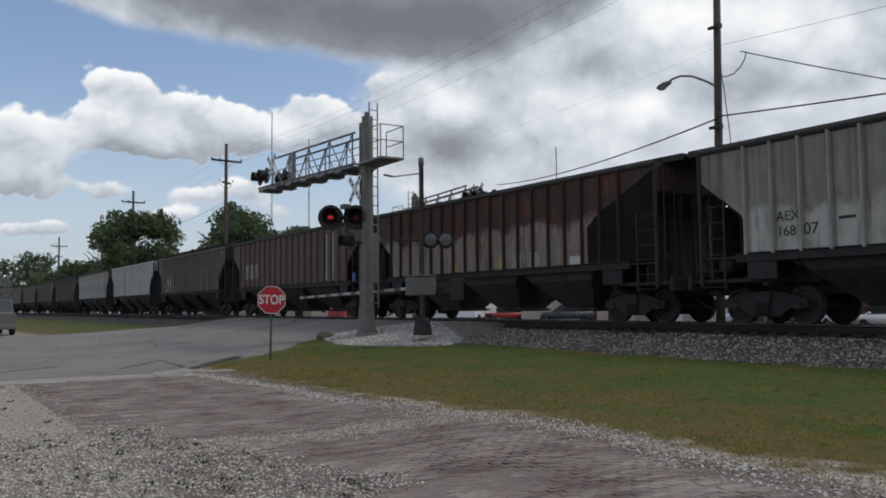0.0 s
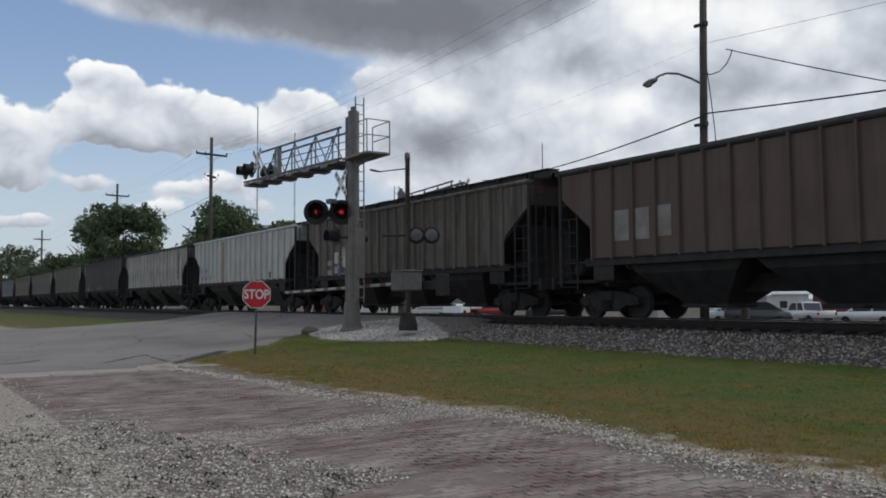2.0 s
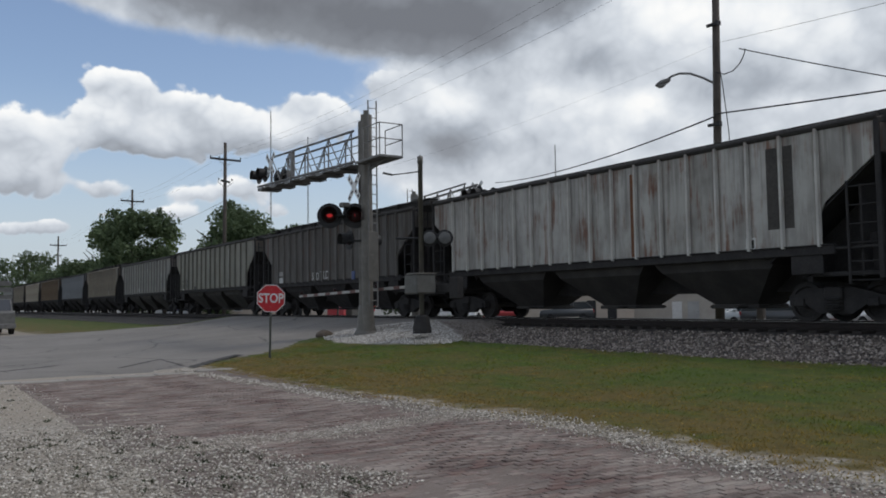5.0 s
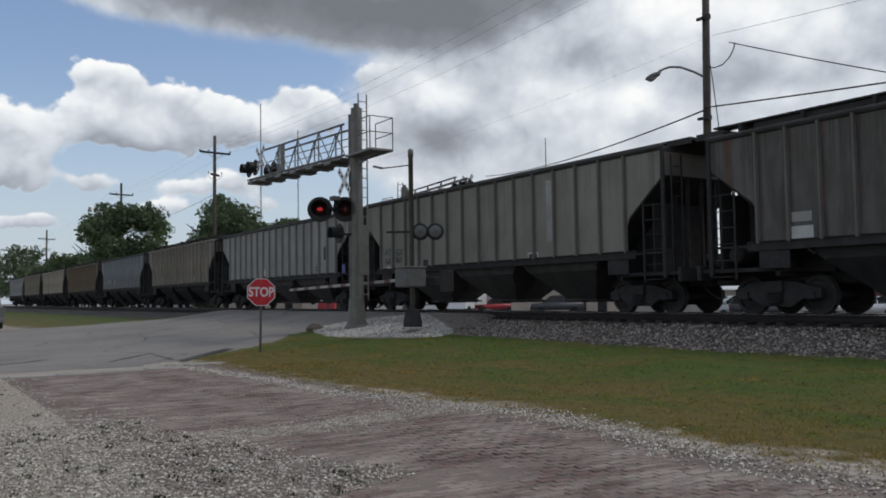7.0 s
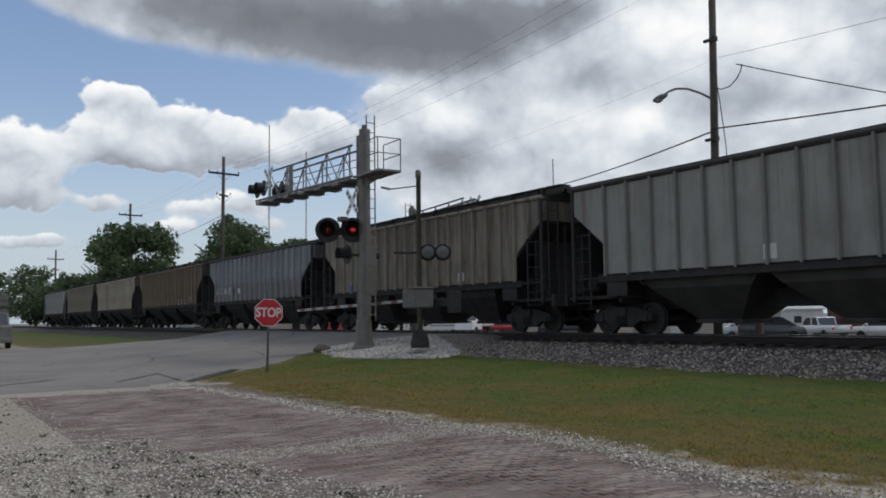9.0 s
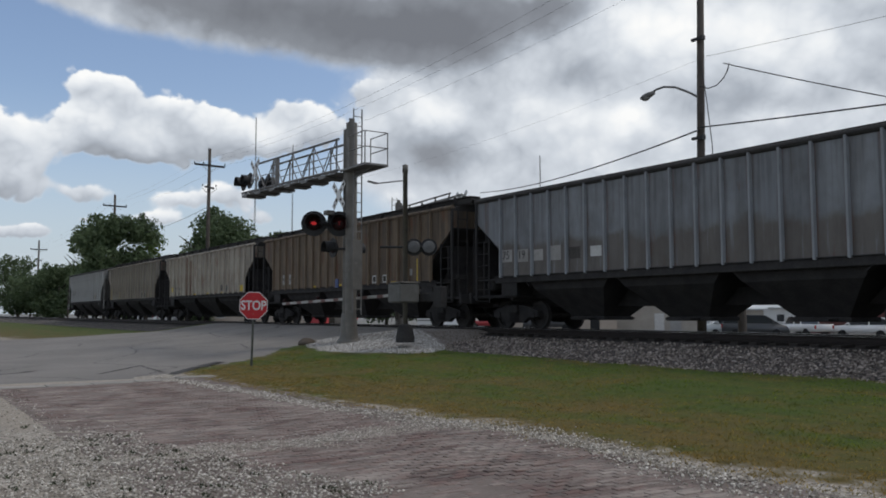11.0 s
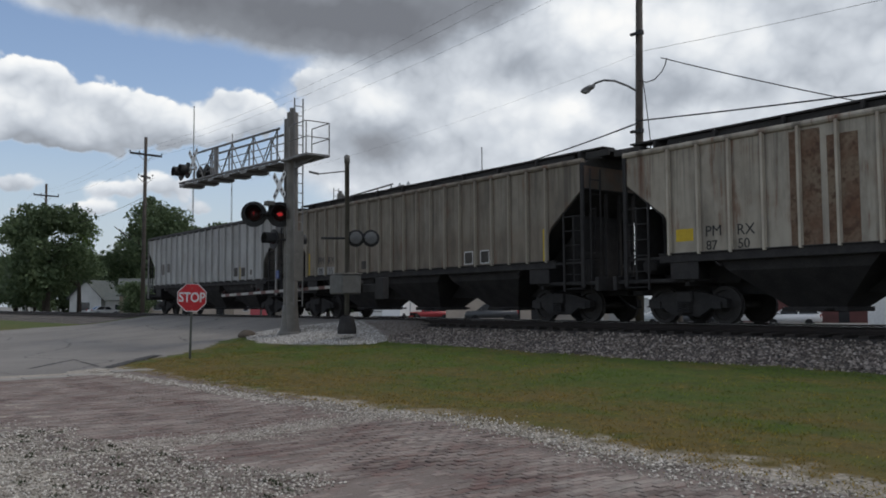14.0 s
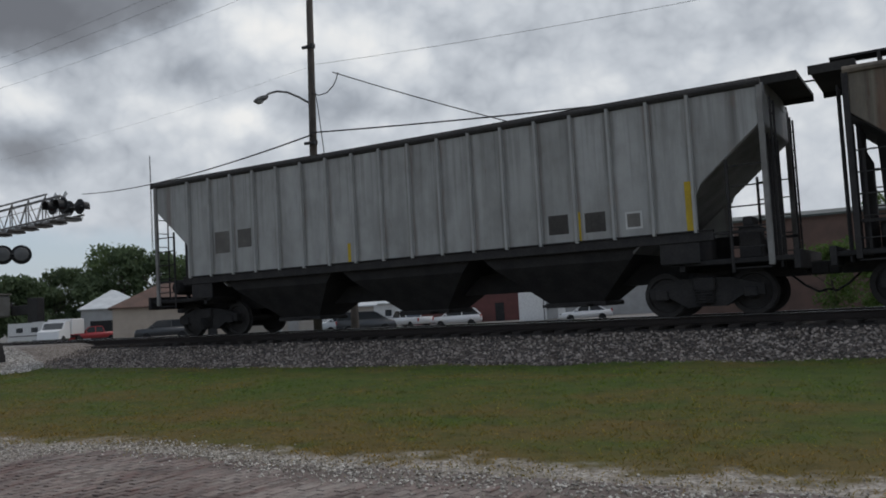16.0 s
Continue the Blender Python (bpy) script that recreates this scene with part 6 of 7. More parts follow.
def face(x0, y0, x1, y1):
    """Pose of a front whose ends are those, seen from the track side."""
    return pose((x0 + x1) / 2, (y0 + y1) / 2, land((x0 + x1) / 2, (y0 + y1) / 2) - 0.05, 0, 0, math.degrees(math.atan2(y1 - y0, x1 - x0)))


house(face(-146.2, 35.6, -142.2, 39.8), 5.4, 9, 3.0, 5.7, WHITE_WALL, SHINGLE_GREY, "small white gabled house with grey shingle roof", "y", windows=((0.0, 1.5, 1.5, 1.3),))
house(face(-141.6, 40.2, -141.0, 43.6), 3.4, 6, 2.5, 3.6, WHITE_WALL, SHINGLE_GREY, "white lean-to beside the small house", windows=((0.2, 1.4, 1.1, 0.8),))
house(face(-105.5, 31.5, -100.3, 45.4), 14.8, 9, 2.9, 4.9, TAN_WALL, SHINGLE_GREY, "long tan building with a dark grey-green shingle roof", "x", "building",
      windows=((-3.0, 1.6, 0.9, 1.1), (-6.2, 1.6, 1.0, 1.2)), doors=((0.4, 0.95, 2.05, DARK), (4.5, 1.0, 2.05, DARK)))
house(face(-99.4, 43.6, -97.6, 48.6), 5.3, 8, 2.5, 3.6, TAN_WALL, SHINGLE_GREY, "low tan wing with a small porch roof", "y", "building", windows=((-1.2, 1.4, 0.6, 0.9),), doors=((1.3, 0.9, 2.0, WHITE_PAINT),))
house(face(-97.1, 70.5, -92.2, 77.0), 8.2, 12, 3.6, 6.0, GREY_METAL, METAL_ROOF, "grey metal garage with a pale metal roof", "x", "garage", hip=True, doors=((-1.5, 3.0, 2.6, DARK),))
house(face(-66.4, 51.5, -59.4, 60.0), 11.0, 9, 3.0, 5.2, TAN_WALL, SHINGLE_BROWN, "tan building with a brown shingle roof", "x", "building", hip=True, doors=((1.4, 0.9, 2.05, DARK), (3.4, 0.9, 2.05, DARK)))
house(face(-69.0, 65.5, -59.8, 73.2), 12.0, 10, 2.8, 3.9, BEIGE_WALL, METAL_ROOF, "beige metal shed with a white door", "x", "building", doors=((1.5, 1.0, 2.1, WHITE_PAINT), (3.2, 1.2, 2.1, GREY_METAL)))
house(face(-58.9, 74.0, -55.0, 77.0), 4.9, 6, 1.9, 2.4, BEIGE_WALL, METAL_ROOF, "low beige shed wall by the parking ground", "x", "building")
house(face(-82.0, 100.8, -71.0, 109.0), 13.7, 10, 2.3, 4.4, WHITE_WALL, METAL_ROOF, "long white building with a pale roof behind parked cars", "x", "building", windows=((3.5, 1.4, 1.0, 1.0),))
house(face(-52.0, 80.5, -40.9, 85.8), 12.3, 8, 3.6, 3.9, MAROON, SHINGLE_GREY, "low maroon brick building with a flat dark roof", "x", "building", 0.2, windows=((0.2, 2.9, 0.7, 0.6),), doors=((3.6, 1.0, 2.1, DARK),))
house(face(-40.2, 87.2, -26.0, 92.5), 15.2, 8, 2.9, 3.2, GREY_METAL, SHINGLE_GREY, "low grey metal building behind the track", "x", "building", 0.2, doors=((-5.0, 1.0, 2.1, DARK),))
house(face(-17.0, 58.3, 16.0, 60.9), 33.1, 12, 6.0, 6.7, BROWN_BRICK, SHINGLE_GREY, "dark brown brick building with a long flat roof", "x", "building", 0.3, windows=((5.0, 1.6, 1.2, 1.2), (9.0, 1.6, 1.2, 1.2)))


def white_cabin(at):
    root = empty("storage_cabin", at, "white storage cabin with a grey door", "cabin")
    part("shell", boxes((-2.3, 2.3, 0, 2.6, 0.15, 3.95), bevel=0.04), WHITE_PAINT, root)
    part("roof_cap", boxes((-2.4, 2.4, -0.1, 2.7, 3.952, 4.05), bevel=0.02), STEEL, root)
    dr = part("door", boxes((0.45, 1.55, -0.04, -0.002, 0.2, 3.1)), GREY_METAL, root)
    part("handle", boxes((0.55, 0.62, -0.10, -0.04, 1.1, 1.3)), BLACK, dr)
    part("wall_box", boxes((1.75, 2.1, -0.30, -0.002, 1.6, 3.2), bevel=0.03), BLACK, root, "black wall box")
    part("post", tubes((((0.2, -0.2, 0), (0.2, -0.2, 3.2), 0.05),)), STEEL, root)
    for x in (-1.6, 1.6):
        part("skid", boxes((x - 0.1, x + 0.1, 0.1, 2.5, 0, 0.148)), TIE, root)


white_cabin(face(-36.6, 76.7, -33.0, 78.3))


# ---------------------------------------------------------------- vehicles
def car_paint(name, col):
    m, n = shader(name)
    at = n.add("ShaderNodeTexCoord").outputs["Object"]
    dust = n.noise(at, 3.0, 4.0)
    finish(n, n.mix(n.math("MULTIPLY", dust, 0.10), col, (0.25, 0.23, 0.20)), 0.3, 0.0, spec=0.5)
    return m


PAINT_WHITE, PAINT_RED, PAINT_DARK, PAINT_SILVER, PAINT_MAROON = (car_paint("car_white", (0.72, 0.72, 0.71)), car_paint("car_red", (0.36, 0.025, 0.03)), car_paint("car_dark", (0.035, 0.04, 0.045)),
                                                                 car_paint("car_silver", (0.42, 0.45, 0.45)), car_paint("car_maroon", (0.20, 0.04, 0.045)))
RUBBER = mixed("tyre_rubber", (0.02, 0.02, 0.02), (0.03, 0.03, 0.03), 6, 60, 0.9)
LAMP_GLASS = glass_mat("headlight_glass", (0.5, 0.5, 0.5))
STYLES = {  # half length, side outline of the body, side outline of the glass house
    "suv": (2.35, ((-2.35, 0.35), (-2.38, 0.75), (-2.25, 0.98), (-1.25, 1.06), (2.2, 1.10), (2.36, 0.95), (2.36, 0.4)), ((-1.30, 1.05), (-0.55, 1.62), (1.70, 1.66), (2.28, 1.09))),
    "van": (2.5, ((-2.5, 0.35), (-2.52, 0.7), (-2.3, 0.95), (-1.7, 1.10), (2.4, 1.12), (2.5, 0.95), (2.5, 0.35)), ((-1.75, 1.08), (-0.75, 1.72), (2.05, 1.76), (2.44, 1.11))),
    "pickup": (2.8, ((-2.8, 0.45), (-2.82, 0.9), (-2.65, 1.08), (-1.35, 1.12), (2.75, 1.14), (2.8, 0.95), (2.8, 0.5)), ((-1.40, 1.11), (-0.75, 1.78), (0.75, 1.80), (0.95, 1.13))),
    "sedan": (2.3, ((-2.3, 0.3), (-2.32, 0.62), (-2.15, 0.82), (-1.1, 0.92), (2.0, 0.96), (2.3, 0.85), (2.3, 0.32)), ((-1.15, 0.91), (-0.4, 1.40), (0.95, 1.42), (1.75, 0.95)))}


def vehicle(x, y, heading, style, paint, label, name="car"):
    """heading: the way its front points, in degrees from +x."""
    half, body, cabin = STYLES[style]
    root = empty(name, pose(x, y, land(x, y), 0, 0, heading + 180), label, "car" if name == "car" else "truck", "parked vehicles")
    w = 0.92 if style != "pickup" else 0.98
    bm = prism(body, -w, w)
    bmesh.ops.bevel(bm, geom=[e for e in bm.edges], offset=0.05, segments=2, affect="EDGES")
    part("body", bm, paint, root, "", None, True)
    roof = (cabin[1], cabin[2])
    part("glass_house", prism(cabin, -w + 0.12, w - 0.12), GLASS, root, "dark window band")
    part("roof", prism(((roof[0][0] - 0.05, roof[0][1] - 0.02), (roof[0][0] + 0.1, roof[0][1] + 0.05), (roof[1][0] - 0.1, roof[1][1] + 0.05), (roof[1][0] + 0.05, roof[1][1] - 0.03)), -w + 0.10, w - 0.10), paint, root)
    for s in (-1, 1):
        for (px, pz), (qx, qz) in ((cabin[0], cabin[1]), (cabin[2], cabin[3])):
            part("pillar", tubes((((px, s * (w - 0.11), pz), (qx, s * (w - 0.11), qz), 0.05),), 6), paint, root)
        mx = (cabin[1][0] + cabin[2][0]) / 2
        part("pillar", boxes((mx - 0.05, mx + 0.05, s * (w - 0.12) - 0.02, s * (w - 0.12) + 0.02, cabin[0][1], roof[0][1])), paint, root)
        part("mirror", boxes((cabin[0][0] + 0.3, cabin[0][0] + 0.45, s * (w + 0.1) - 0.1, s * (w + 0.1) + 0.1, cabin[0][1] + 0.05, cabin[0][1] + 0.22), bevel=0.03), paint, root)
        part("headlight", boxes((-half - 0.03, -half + 0.2, s * (w - 0.22) - 0.18, s * (w - 0.22) + 0.18, body[1][1] - 0.06, body[1][1] + 0.10), bevel=0.03), LAMP_GLASS, root)
        part("tail_light", boxes((half - 0.12, half + 0.02, s * (w - 0.12) - 0.08, s * (w - 0.12) + 0.08, 0.75, 1.05), bevel=0.02), LENS_PLAIN, root)
        for ax in (-half * 0.62, half * 0.60):
            r = 0.34 if style != "pickup" else 0.39
            tyre = mesh_part("wheel", shared(f"wheel:{r}", lambda: lathe(((r * 0.62, -0.11), (r * 0.94, -0.11), (r, -0.07), (r, 0.07), (r * 0.94, 0.11), (r * 0.62, 0.11)), 20, "y")), RUBBER, root, "", pose(ax, s * (w - 0.08), r))
            mesh_part("rim", shared(f"rim:{r}", lambda: lathe(((0.05, -0.10), (r * 0.58, -0.085), (r * 0.61, -0.115), (r * 0.61, 0.115), (r * 0.58, 0.085), (0.05, 0.10)), 14, "y")), STEEL, tyre)
    part("bumper", boxes((-half - 0.06, -half + 0.12, -w + 0.05, w - 0.05, 0.36, 0.55), bevel=0.04), paint, root)
    part("grille", boxes((-half - 0.045, -half + 0.05, -0.5, 0.5, 0.58, 0.78), bevel=0.02), BLACK, root)
    if style == "pickup":
        part("bed", boxes((1.0, 2.72, -w + 0.1, w - 0.1, 1.142, 1.146)), DARK, root)
    return root


def red_lens():
    m, n = shader("tail_lens")
    finish(n, (0.30, 0.01, 0.01), 0.2, spec=0.6)
    return m


LENS_PLAIN = red_lens()
vehicle(-39.9, 69.2, 205, "suv", PAINT_WHITE, "white sport utility car parked on the far lot")
vehicle(-44.0, 67.0, 160, "pickup", PAINT_WHITE, "white pickup parked beside a post", "pickup_truck")
vehicle(-42.4, 58.1, 40, "van", PAINT_DARK, "dark grey minivan seen from behind")
vehicle(-45.9, 59.7, 235, "van", PAINT_SILVER, "silver-green minivan nose towards the track")
vehicle(-57.3, 49.6, 229, "suv", PAINT_DARK, "dark sport utility car parked before the tan building")
vehicle(-86.5, 64.7, 233, "pickup", PAINT_RED, "red pickup beside the metal garage", "pickup_truck")
vehicle(-28.0, 72.0, 200, "sedan", PAINT_WHITE, "white sedan parked near the track")
vehicle(-132.0, 37.2, 100, "sedan", PAINT_WHITE, "white car parked before the white house")
vehicle(-129.5, 41.5, 100, "sedan", PAINT_SILVER, "silver car parked before the white house")


def box_truck(x, y, heading, paint, label, length=5.0, height=3.2):
    root = empty("box_truck", pose(x, y, land(x, y), 0, 0, heading), label, "truck", "parked vehicles")
    part("box", boxes((-length / 2, length / 2, -1.15, 1.15, 0.85, height), bevel=0.04), paint, root)
    part("cab", prism(((length / 2 + 0.1, 0.5), (length / 2 + 0.1, 2.1), (length / 2 + 1.0, 2.1), (length / 2 + 1.5, 1.4), (length / 2 + 2.3, 1.2), (length / 2 + 2.4, 0.5)), -1.0, 1.0), paint, root)
    part("windshield", prism(((length / 2 + 1.03, 2.05), (length / 2 + 1.55, 1.38), (length / 2 + 1.50, 1.34), (length / 2 + 0.98, 2.0)), -0.9, 0.9), GLASS, root)
    part("chassis", boxes((-length / 2, length / 2 + 2.2, -0.5, 0.5, 0.5, 0.75)), BLACK, root)
    for s in (-1, 1):
        for ax in (-length / 2 + 1.0, length / 2 + 1.5):
            tyre = mesh_part("wheel", shared("wheel:0.39", lambda: lathe(((0.24, -0.11), (0.37, -0.11), (0.39, -0.07), (0.39, 0.07), (0.37, 0.11), (0.24, 0.11)), 20, "y")), RUBBER, root, "", pose(ax, s * 0.95, 0.39))
            mesh_part("rim", shared("rim:0.39", lambda: lathe(((0.05, -0.10), (0.23, -0.09), (0.235, 0.09), (0.05, 0.10)), 14, "y")), STEEL, tyre)
    return root


box_truck(-80.3, 40.5, 300, PAINT_RED, "red box truck parked by the road", 3.4, 2.3)
box_truck(-71.8, 50.5, 300, PAINT_WHITE, "white box truck parked by the road", 2.6, 2.3)


def travel_trailer(at):
    root = empty("travel_trailer", at, "white travel trailer with small dark windows", "trailer")
    bm = prism(((-3.9, 0.55), (-3.9, 2.75), (2.3, 2.75), (2.6, 2.95), (4.4, 2.75), (4.5, 1.7), (2.5, 1.45), (2.2, 0.55)), -1.2, 1.2)
    part("shell", bm, WHITE_PAINT, root)
    for x in (-2.6, -0.9, 1.2):
        win = part("window", boxes((x - 0.38, x + 0.38, -1.225, -1.202, 1.55, 2.15), bevel=0.01), BLACK, root)
        part("pane", boxes((x - 0.32, x + 0.32, -1.235, -1.226, 1.6, 2.1)), GLASS, win)
    part("door", boxes((1.75, 2.2, -1.225, -1.202, 0.7, 2.4), bevel=0.01), PLATE, root)
    part("roof_unit", boxes((-1.2, 0.2, -0.5, 0.5, 2.752, 3.05), bevel=0.06), WHITE_PAINT, root)
    part("stripe", boxes((-3.8, 2.1, -1.212, -1.202, 1.05, 1.2)), STEEL, root)
    for x in (-0.9, 0.0):
        for s in (-1, 1):
            mesh_part("wheel", shared("wheel:0.34", lambda: lathe(((0.2, -0.11), (0.32, -0.11), (0.34, -0.07), (0.34, 0.07), (0.32, 0.11), (0.2, 0.11)), 20, "y")), RUBBER, root, "", pose(x, s * 1.05, 0.34))


travel_trailer(face(-102.2, 63.4, -97.4, 70.2))


# ---------------------------------------------------------------- wires, masts, posts
def span(a, b, sag, r, label):
    ob = cable("overhead_wire", (a, b), r, None, "", sag)
    tagged(ob, label, "wire", "overhead wires")


span((-21.7, 26.6, 8.75), (-60.0, 44.0, 12.2), 0.5, 0.032, "black overhead cable from the lamp pole")
span((-21.7, 26.6, 8.85), (12.0, 29.0, 7.6), 0.35, 0.030, "black overhead cable from the lamp pole")
span((-20.76, 27.0, 11.27), (-8.0, 29.0, 6.2), 0.15, 0.022, "thin black service wire sloping from the lamp pole")
span((-21.55, 27.0, 11.75), (14.0, 27.0, 10.6), 0.45, 0.007, "thin overhead wire at the lamp pole")
span((-21.55, 27.0, 11.75), (-60.0, 27.5, 11.2), 0.6, 0.003, "thin overhead wire at the lamp pole")
for k, (y, z) in enumerate(((26.4, 17.15), (27.4, 17.15), (29.6, 17.15))):
    span((-86.0, y, z - 0.05), (-22.0, y + 0.6, 17.6), 1.3, 0.0055, "thin power line wire strung along the track")
    span((-128.4, y, z + 0.3), (-86.0, y, z - 0.05), 0.6, 0.0055, "thin power line wire strung along the track")
    span((-199.0, y, 15.5), (-128.4, y, z + 0.3), 1.0, 0.0055, "thin power line wire strung along the track")
span((-86.1, 28.0, 12.6), (-128.5, 28.0, 12.6), 0.7, 0.02, "sagging cable between utility poles")
span((-128.5, 28.0, 12.6), (-199.0, 28.0, 11.0), 1.1, 0.02, "sagging cable between utility poles")


def radio_mast(x, y, top):
    root = empty("radio_mast", pose(x, y, 0), "slender distant lattice radio mast", "radio mast", "distant radio masts")
    for k in range(3):
        a = k * math.tau / 3
        part("leg", tubes((((math.cos(a) * 0.45, math.sin(a) * 0.45, 0), (math.cos(a) * 0.16, math.sin(a) * 0.16, top), 0.10),), 5), STEEL, root)
    bm = bmesh.new()
    z, k = 2.0, 0
    while z < top - 2:
        r = 0.45 - 0.29 * z / top
        a, b = k * math.tau / 3, (k + 1) * math.tau / 3
        tube(bm, (math.cos(a) * r, math.sin(a) * r, z), (math.cos(b) * r, math.sin(b) * r, z + 2), 0.05, seg=4)
        z, k = z + 2, k + 1
    part("lattice", bm, STEEL, root)


radio_mast(-373.0, 143.5, 93.0)
radio_mast(-366.8, 159.5, 81.0)
radio_mast(-305.0, 259.0, 76.0)


def stub_pole(x, y, h, r, label, name="wooden_post"):
    ob = part(name, tube(bmesh.new(), (0, 0, -0.3), (0, 0, h), r, r * 0.85, 12), WOOD_POLE, None, "", pose(x, y, land(x, y)))
    tagged(ob, label, "post")


stub_pole(-20.75, 27.7, 3.6, 0.17, "dark weathered wooden post beyond the track")
stub_pole(-132.8, 22.8, 4.6, 0.12, "thin grey post beside the far track")
stub_pole(-178.0, 21.6, 6.0, 0.12, "thin grey post far along the track")


def marker(x, y):
    ob = part("marker_post", boxes((-0.25, 0.25, -0.12, 0.12, -0.1, 1.35), (-0.18, 0.18, -0.10, 0.10, 1.35, 1.5), bevel=0.03), WHITE_PAINT, None, "", pose(x, y, land(x, y), 0, 0, 70))
    tagged(ob, "short white marker post beside the track", "marker")


marker(-121.0, 24.0)


def round_sign(x, y):
    root = empty("round_sign", pose(x, y, land(x, y), 0, 0, 78), "grey round sign on a thin post", "road sign")
    part("post", tubes((((0, 0, -0.2), (0, 0, 1.8), 0.04),)), STEEL, root)
    part("disc", lathe(((0.45, -0.05), (0.46, -0.045), (0.46, -0.035), (0.45, -0.03)), 20, "y"), STEEL, root, "", pose(0, 0, 1.6))


round_sign(-124.5, 25.6)


def crossing_backs():
    """The second, small signal across the road."""
    root = empty("side_signal", pose(-47.5, 22.6, 0.6), "small signal mast with a white sign across the crossing", "crossing signal")
    part("mast", tubes((((0, 0, 0), (0, 0, 3.6), 0.06),)), ALU, root)
    part("sign", boxes((-0.5, 0.5, -0.10, -0.07, 2.0, 2.7), bevel=0.01), WHITE_PAINT, root, "white sign board", pose(0, 0, 0, 0, 0, 62))
    part("cabinet", boxes((0.5, 1.3, 0.3, 0.9, 0, 1.6), bevel=0.03), ALU, root)


crossing_backs()


def flat_truck():
    root = empty("grey_truck", pose(-61.6, 4.6, land(-61.6, 4.6), 0, 0, 4), "grey slatted truck parked by the road", "truck", "parked vehicles")
    for z in (1.35, 1.85, 2.35, 2.85, 3.25):
        part("slat", boxes((-3.0, 1.0, -1.15, -1.10, z - 0.16, z + 0.16), (0.95, 1.0, -1.10, 1.15, z - 0.16, z + 0.16)), DULL, root)
    part("bed", boxes((-3.0, 1.0, -1.15, 1.15, 0.85, 1.05), bevel=0.02), GRIME, root)
    part("cab", prism(((1.1, 0.5), (1.1, 2.2), (2.0, 2.25), (2.5, 1.5), (3.3, 1.35), (3.4, 0.5)), -1.0, 1.0), DULL, root)
    part("bumper", boxes((3.35, 3.5, -1.05, 1.05, 0.4, 0.7), bevel=0.03), STEEL, root)
    part("windshield", prism(((2.05, 2.2), (2.53, 1.5), (2.49, 1.47), (2.01, 2.17)), -0.9, 0.9), GLASS, root)
    for x in (-2.0, 2.4):
        for s in (-1, 1):
            part("wheel", lathe(((0.25, -0.12), (0.42, -0.12), (0.45, -0.07), (0.45, 0.07), (0.42, 0.12), (0.25, 0.12)), 18, "y"), RUBBER, root, "", pose(x, s * 0.95, 0.45))


flat_truck()


def boulder():
    bm = bmesh.new()
    bmesh.ops.create_icosphere(bm, subdivisions=3, radius=0.30)
    for v in bm.verts:
        v.co *= 1 + 0.25 * noise.noise(v.co * 3.0)
        v.co.z *= 0.62
    ob = part("boulder", bm, mixed("brown_stone", (0.085, 0.068, 0.052), (0.13, 0.105, 0.082), 4, 30, 0.95, 0, 0.02), None, "", pose(-27.5, 12.55, land(-27.5, 12.55) + 0.04), True)
    tagged(ob, "brown boulder at the corner of the grass", "rock")


boulder()

# ---------------------------------------------------------------- loose ground cover


def yard_edge(x):
    """The line to which limestone chippings have spread over the brick street."""
    edge = lerp_table(x, (-22, -20.1, -13.4, -12.7, -11.9, -10.7, -9.7, -8.2, -7.4, -7.0, -6.6, -6.3, -5.8), (2.0, 2.24, 2.28, 2.6, 2.78, 2.72, 3.25, 3.42, 3.78, 3.93, 3.8, 3.2, 2.4))
    return edge + 0.10 * noise.noise((x * 1.7, 0, 9.0))


def verge_line(x):
    """The lower edge of the chippings along the grass."""
    return lerp_table(x, (-20, -15.4, -12.7, -10, -8.4, -7, -5, 3), (5.62, 5.93, 6.06, 6.18, 6.62, 6.46, 6.12, 6.05))


def yard_spot(rng):
    while True:
        x, y = -4.0 - 16.0 * rng.random() ** 1.3, rng.uniform(0.2, 4.2)
        if x < -12.0 and rng.random() < 0.86:
            continue
        if y < yard_edge(x) + abs(rng.normal(0, 0.10)):
            return x, y, under(x, y) + (0.012 if y < 3.2 else 0.042)


def verge_spot(rng):
    x = 3.0 - 24.0 * rng.random()
    y = verge_line(x) + (0.16 if x < -12 else 0.32) + rng.normal(0, 0.13 if x < -12 else 0.22) + 0.12 * noise.noise((x * 0.8, 0, 3.0))
    return x, y, under(x, y) + (0.012 if y > 6.4 else 0.04)


def mound_spot(rng):
    while True:
        x, y = rng.uniform(-28.4, -20.6), rng.uniform(12.0, 16.2)
        if ((x + 24.8) / 3.7) ** 2 + ((y - 13.7) / 1.65) ** 2 < 1 + 0.2 * noise.noise((x, y, 0)):
            return x, y, land(x, y) + 0.012


stones("yard_chippings", 19000, yard_spot, 0.0145, LIMESTONE, "pale grey limestone chippings strewn on the yard", 5, 0.6)
stones("verge_chippings", 8500, verge_spot, 0.0155, LIMESTONE, "pale limestone chippings along the grass verge", 6, 0.6)
stones("mound_stones", 6000, mound_spot, 0.030, CRUSHED, "white crushed stone heaped round the signal mast", 7)


def drift_spot(rng):
    y = rng.uniform(3.2, 6.6)
    x = -9.75 + rng.normal(0, 0.24) + 0.15 * noise.noise((y, 0, 6.0))
    return x, y, land(x, y) + 0.018


stones("drift_chippings", 3600, drift_spot, 0.010, LIMESTONE, "fine limestone grit in a trail over the bricks", 9, 0.5)


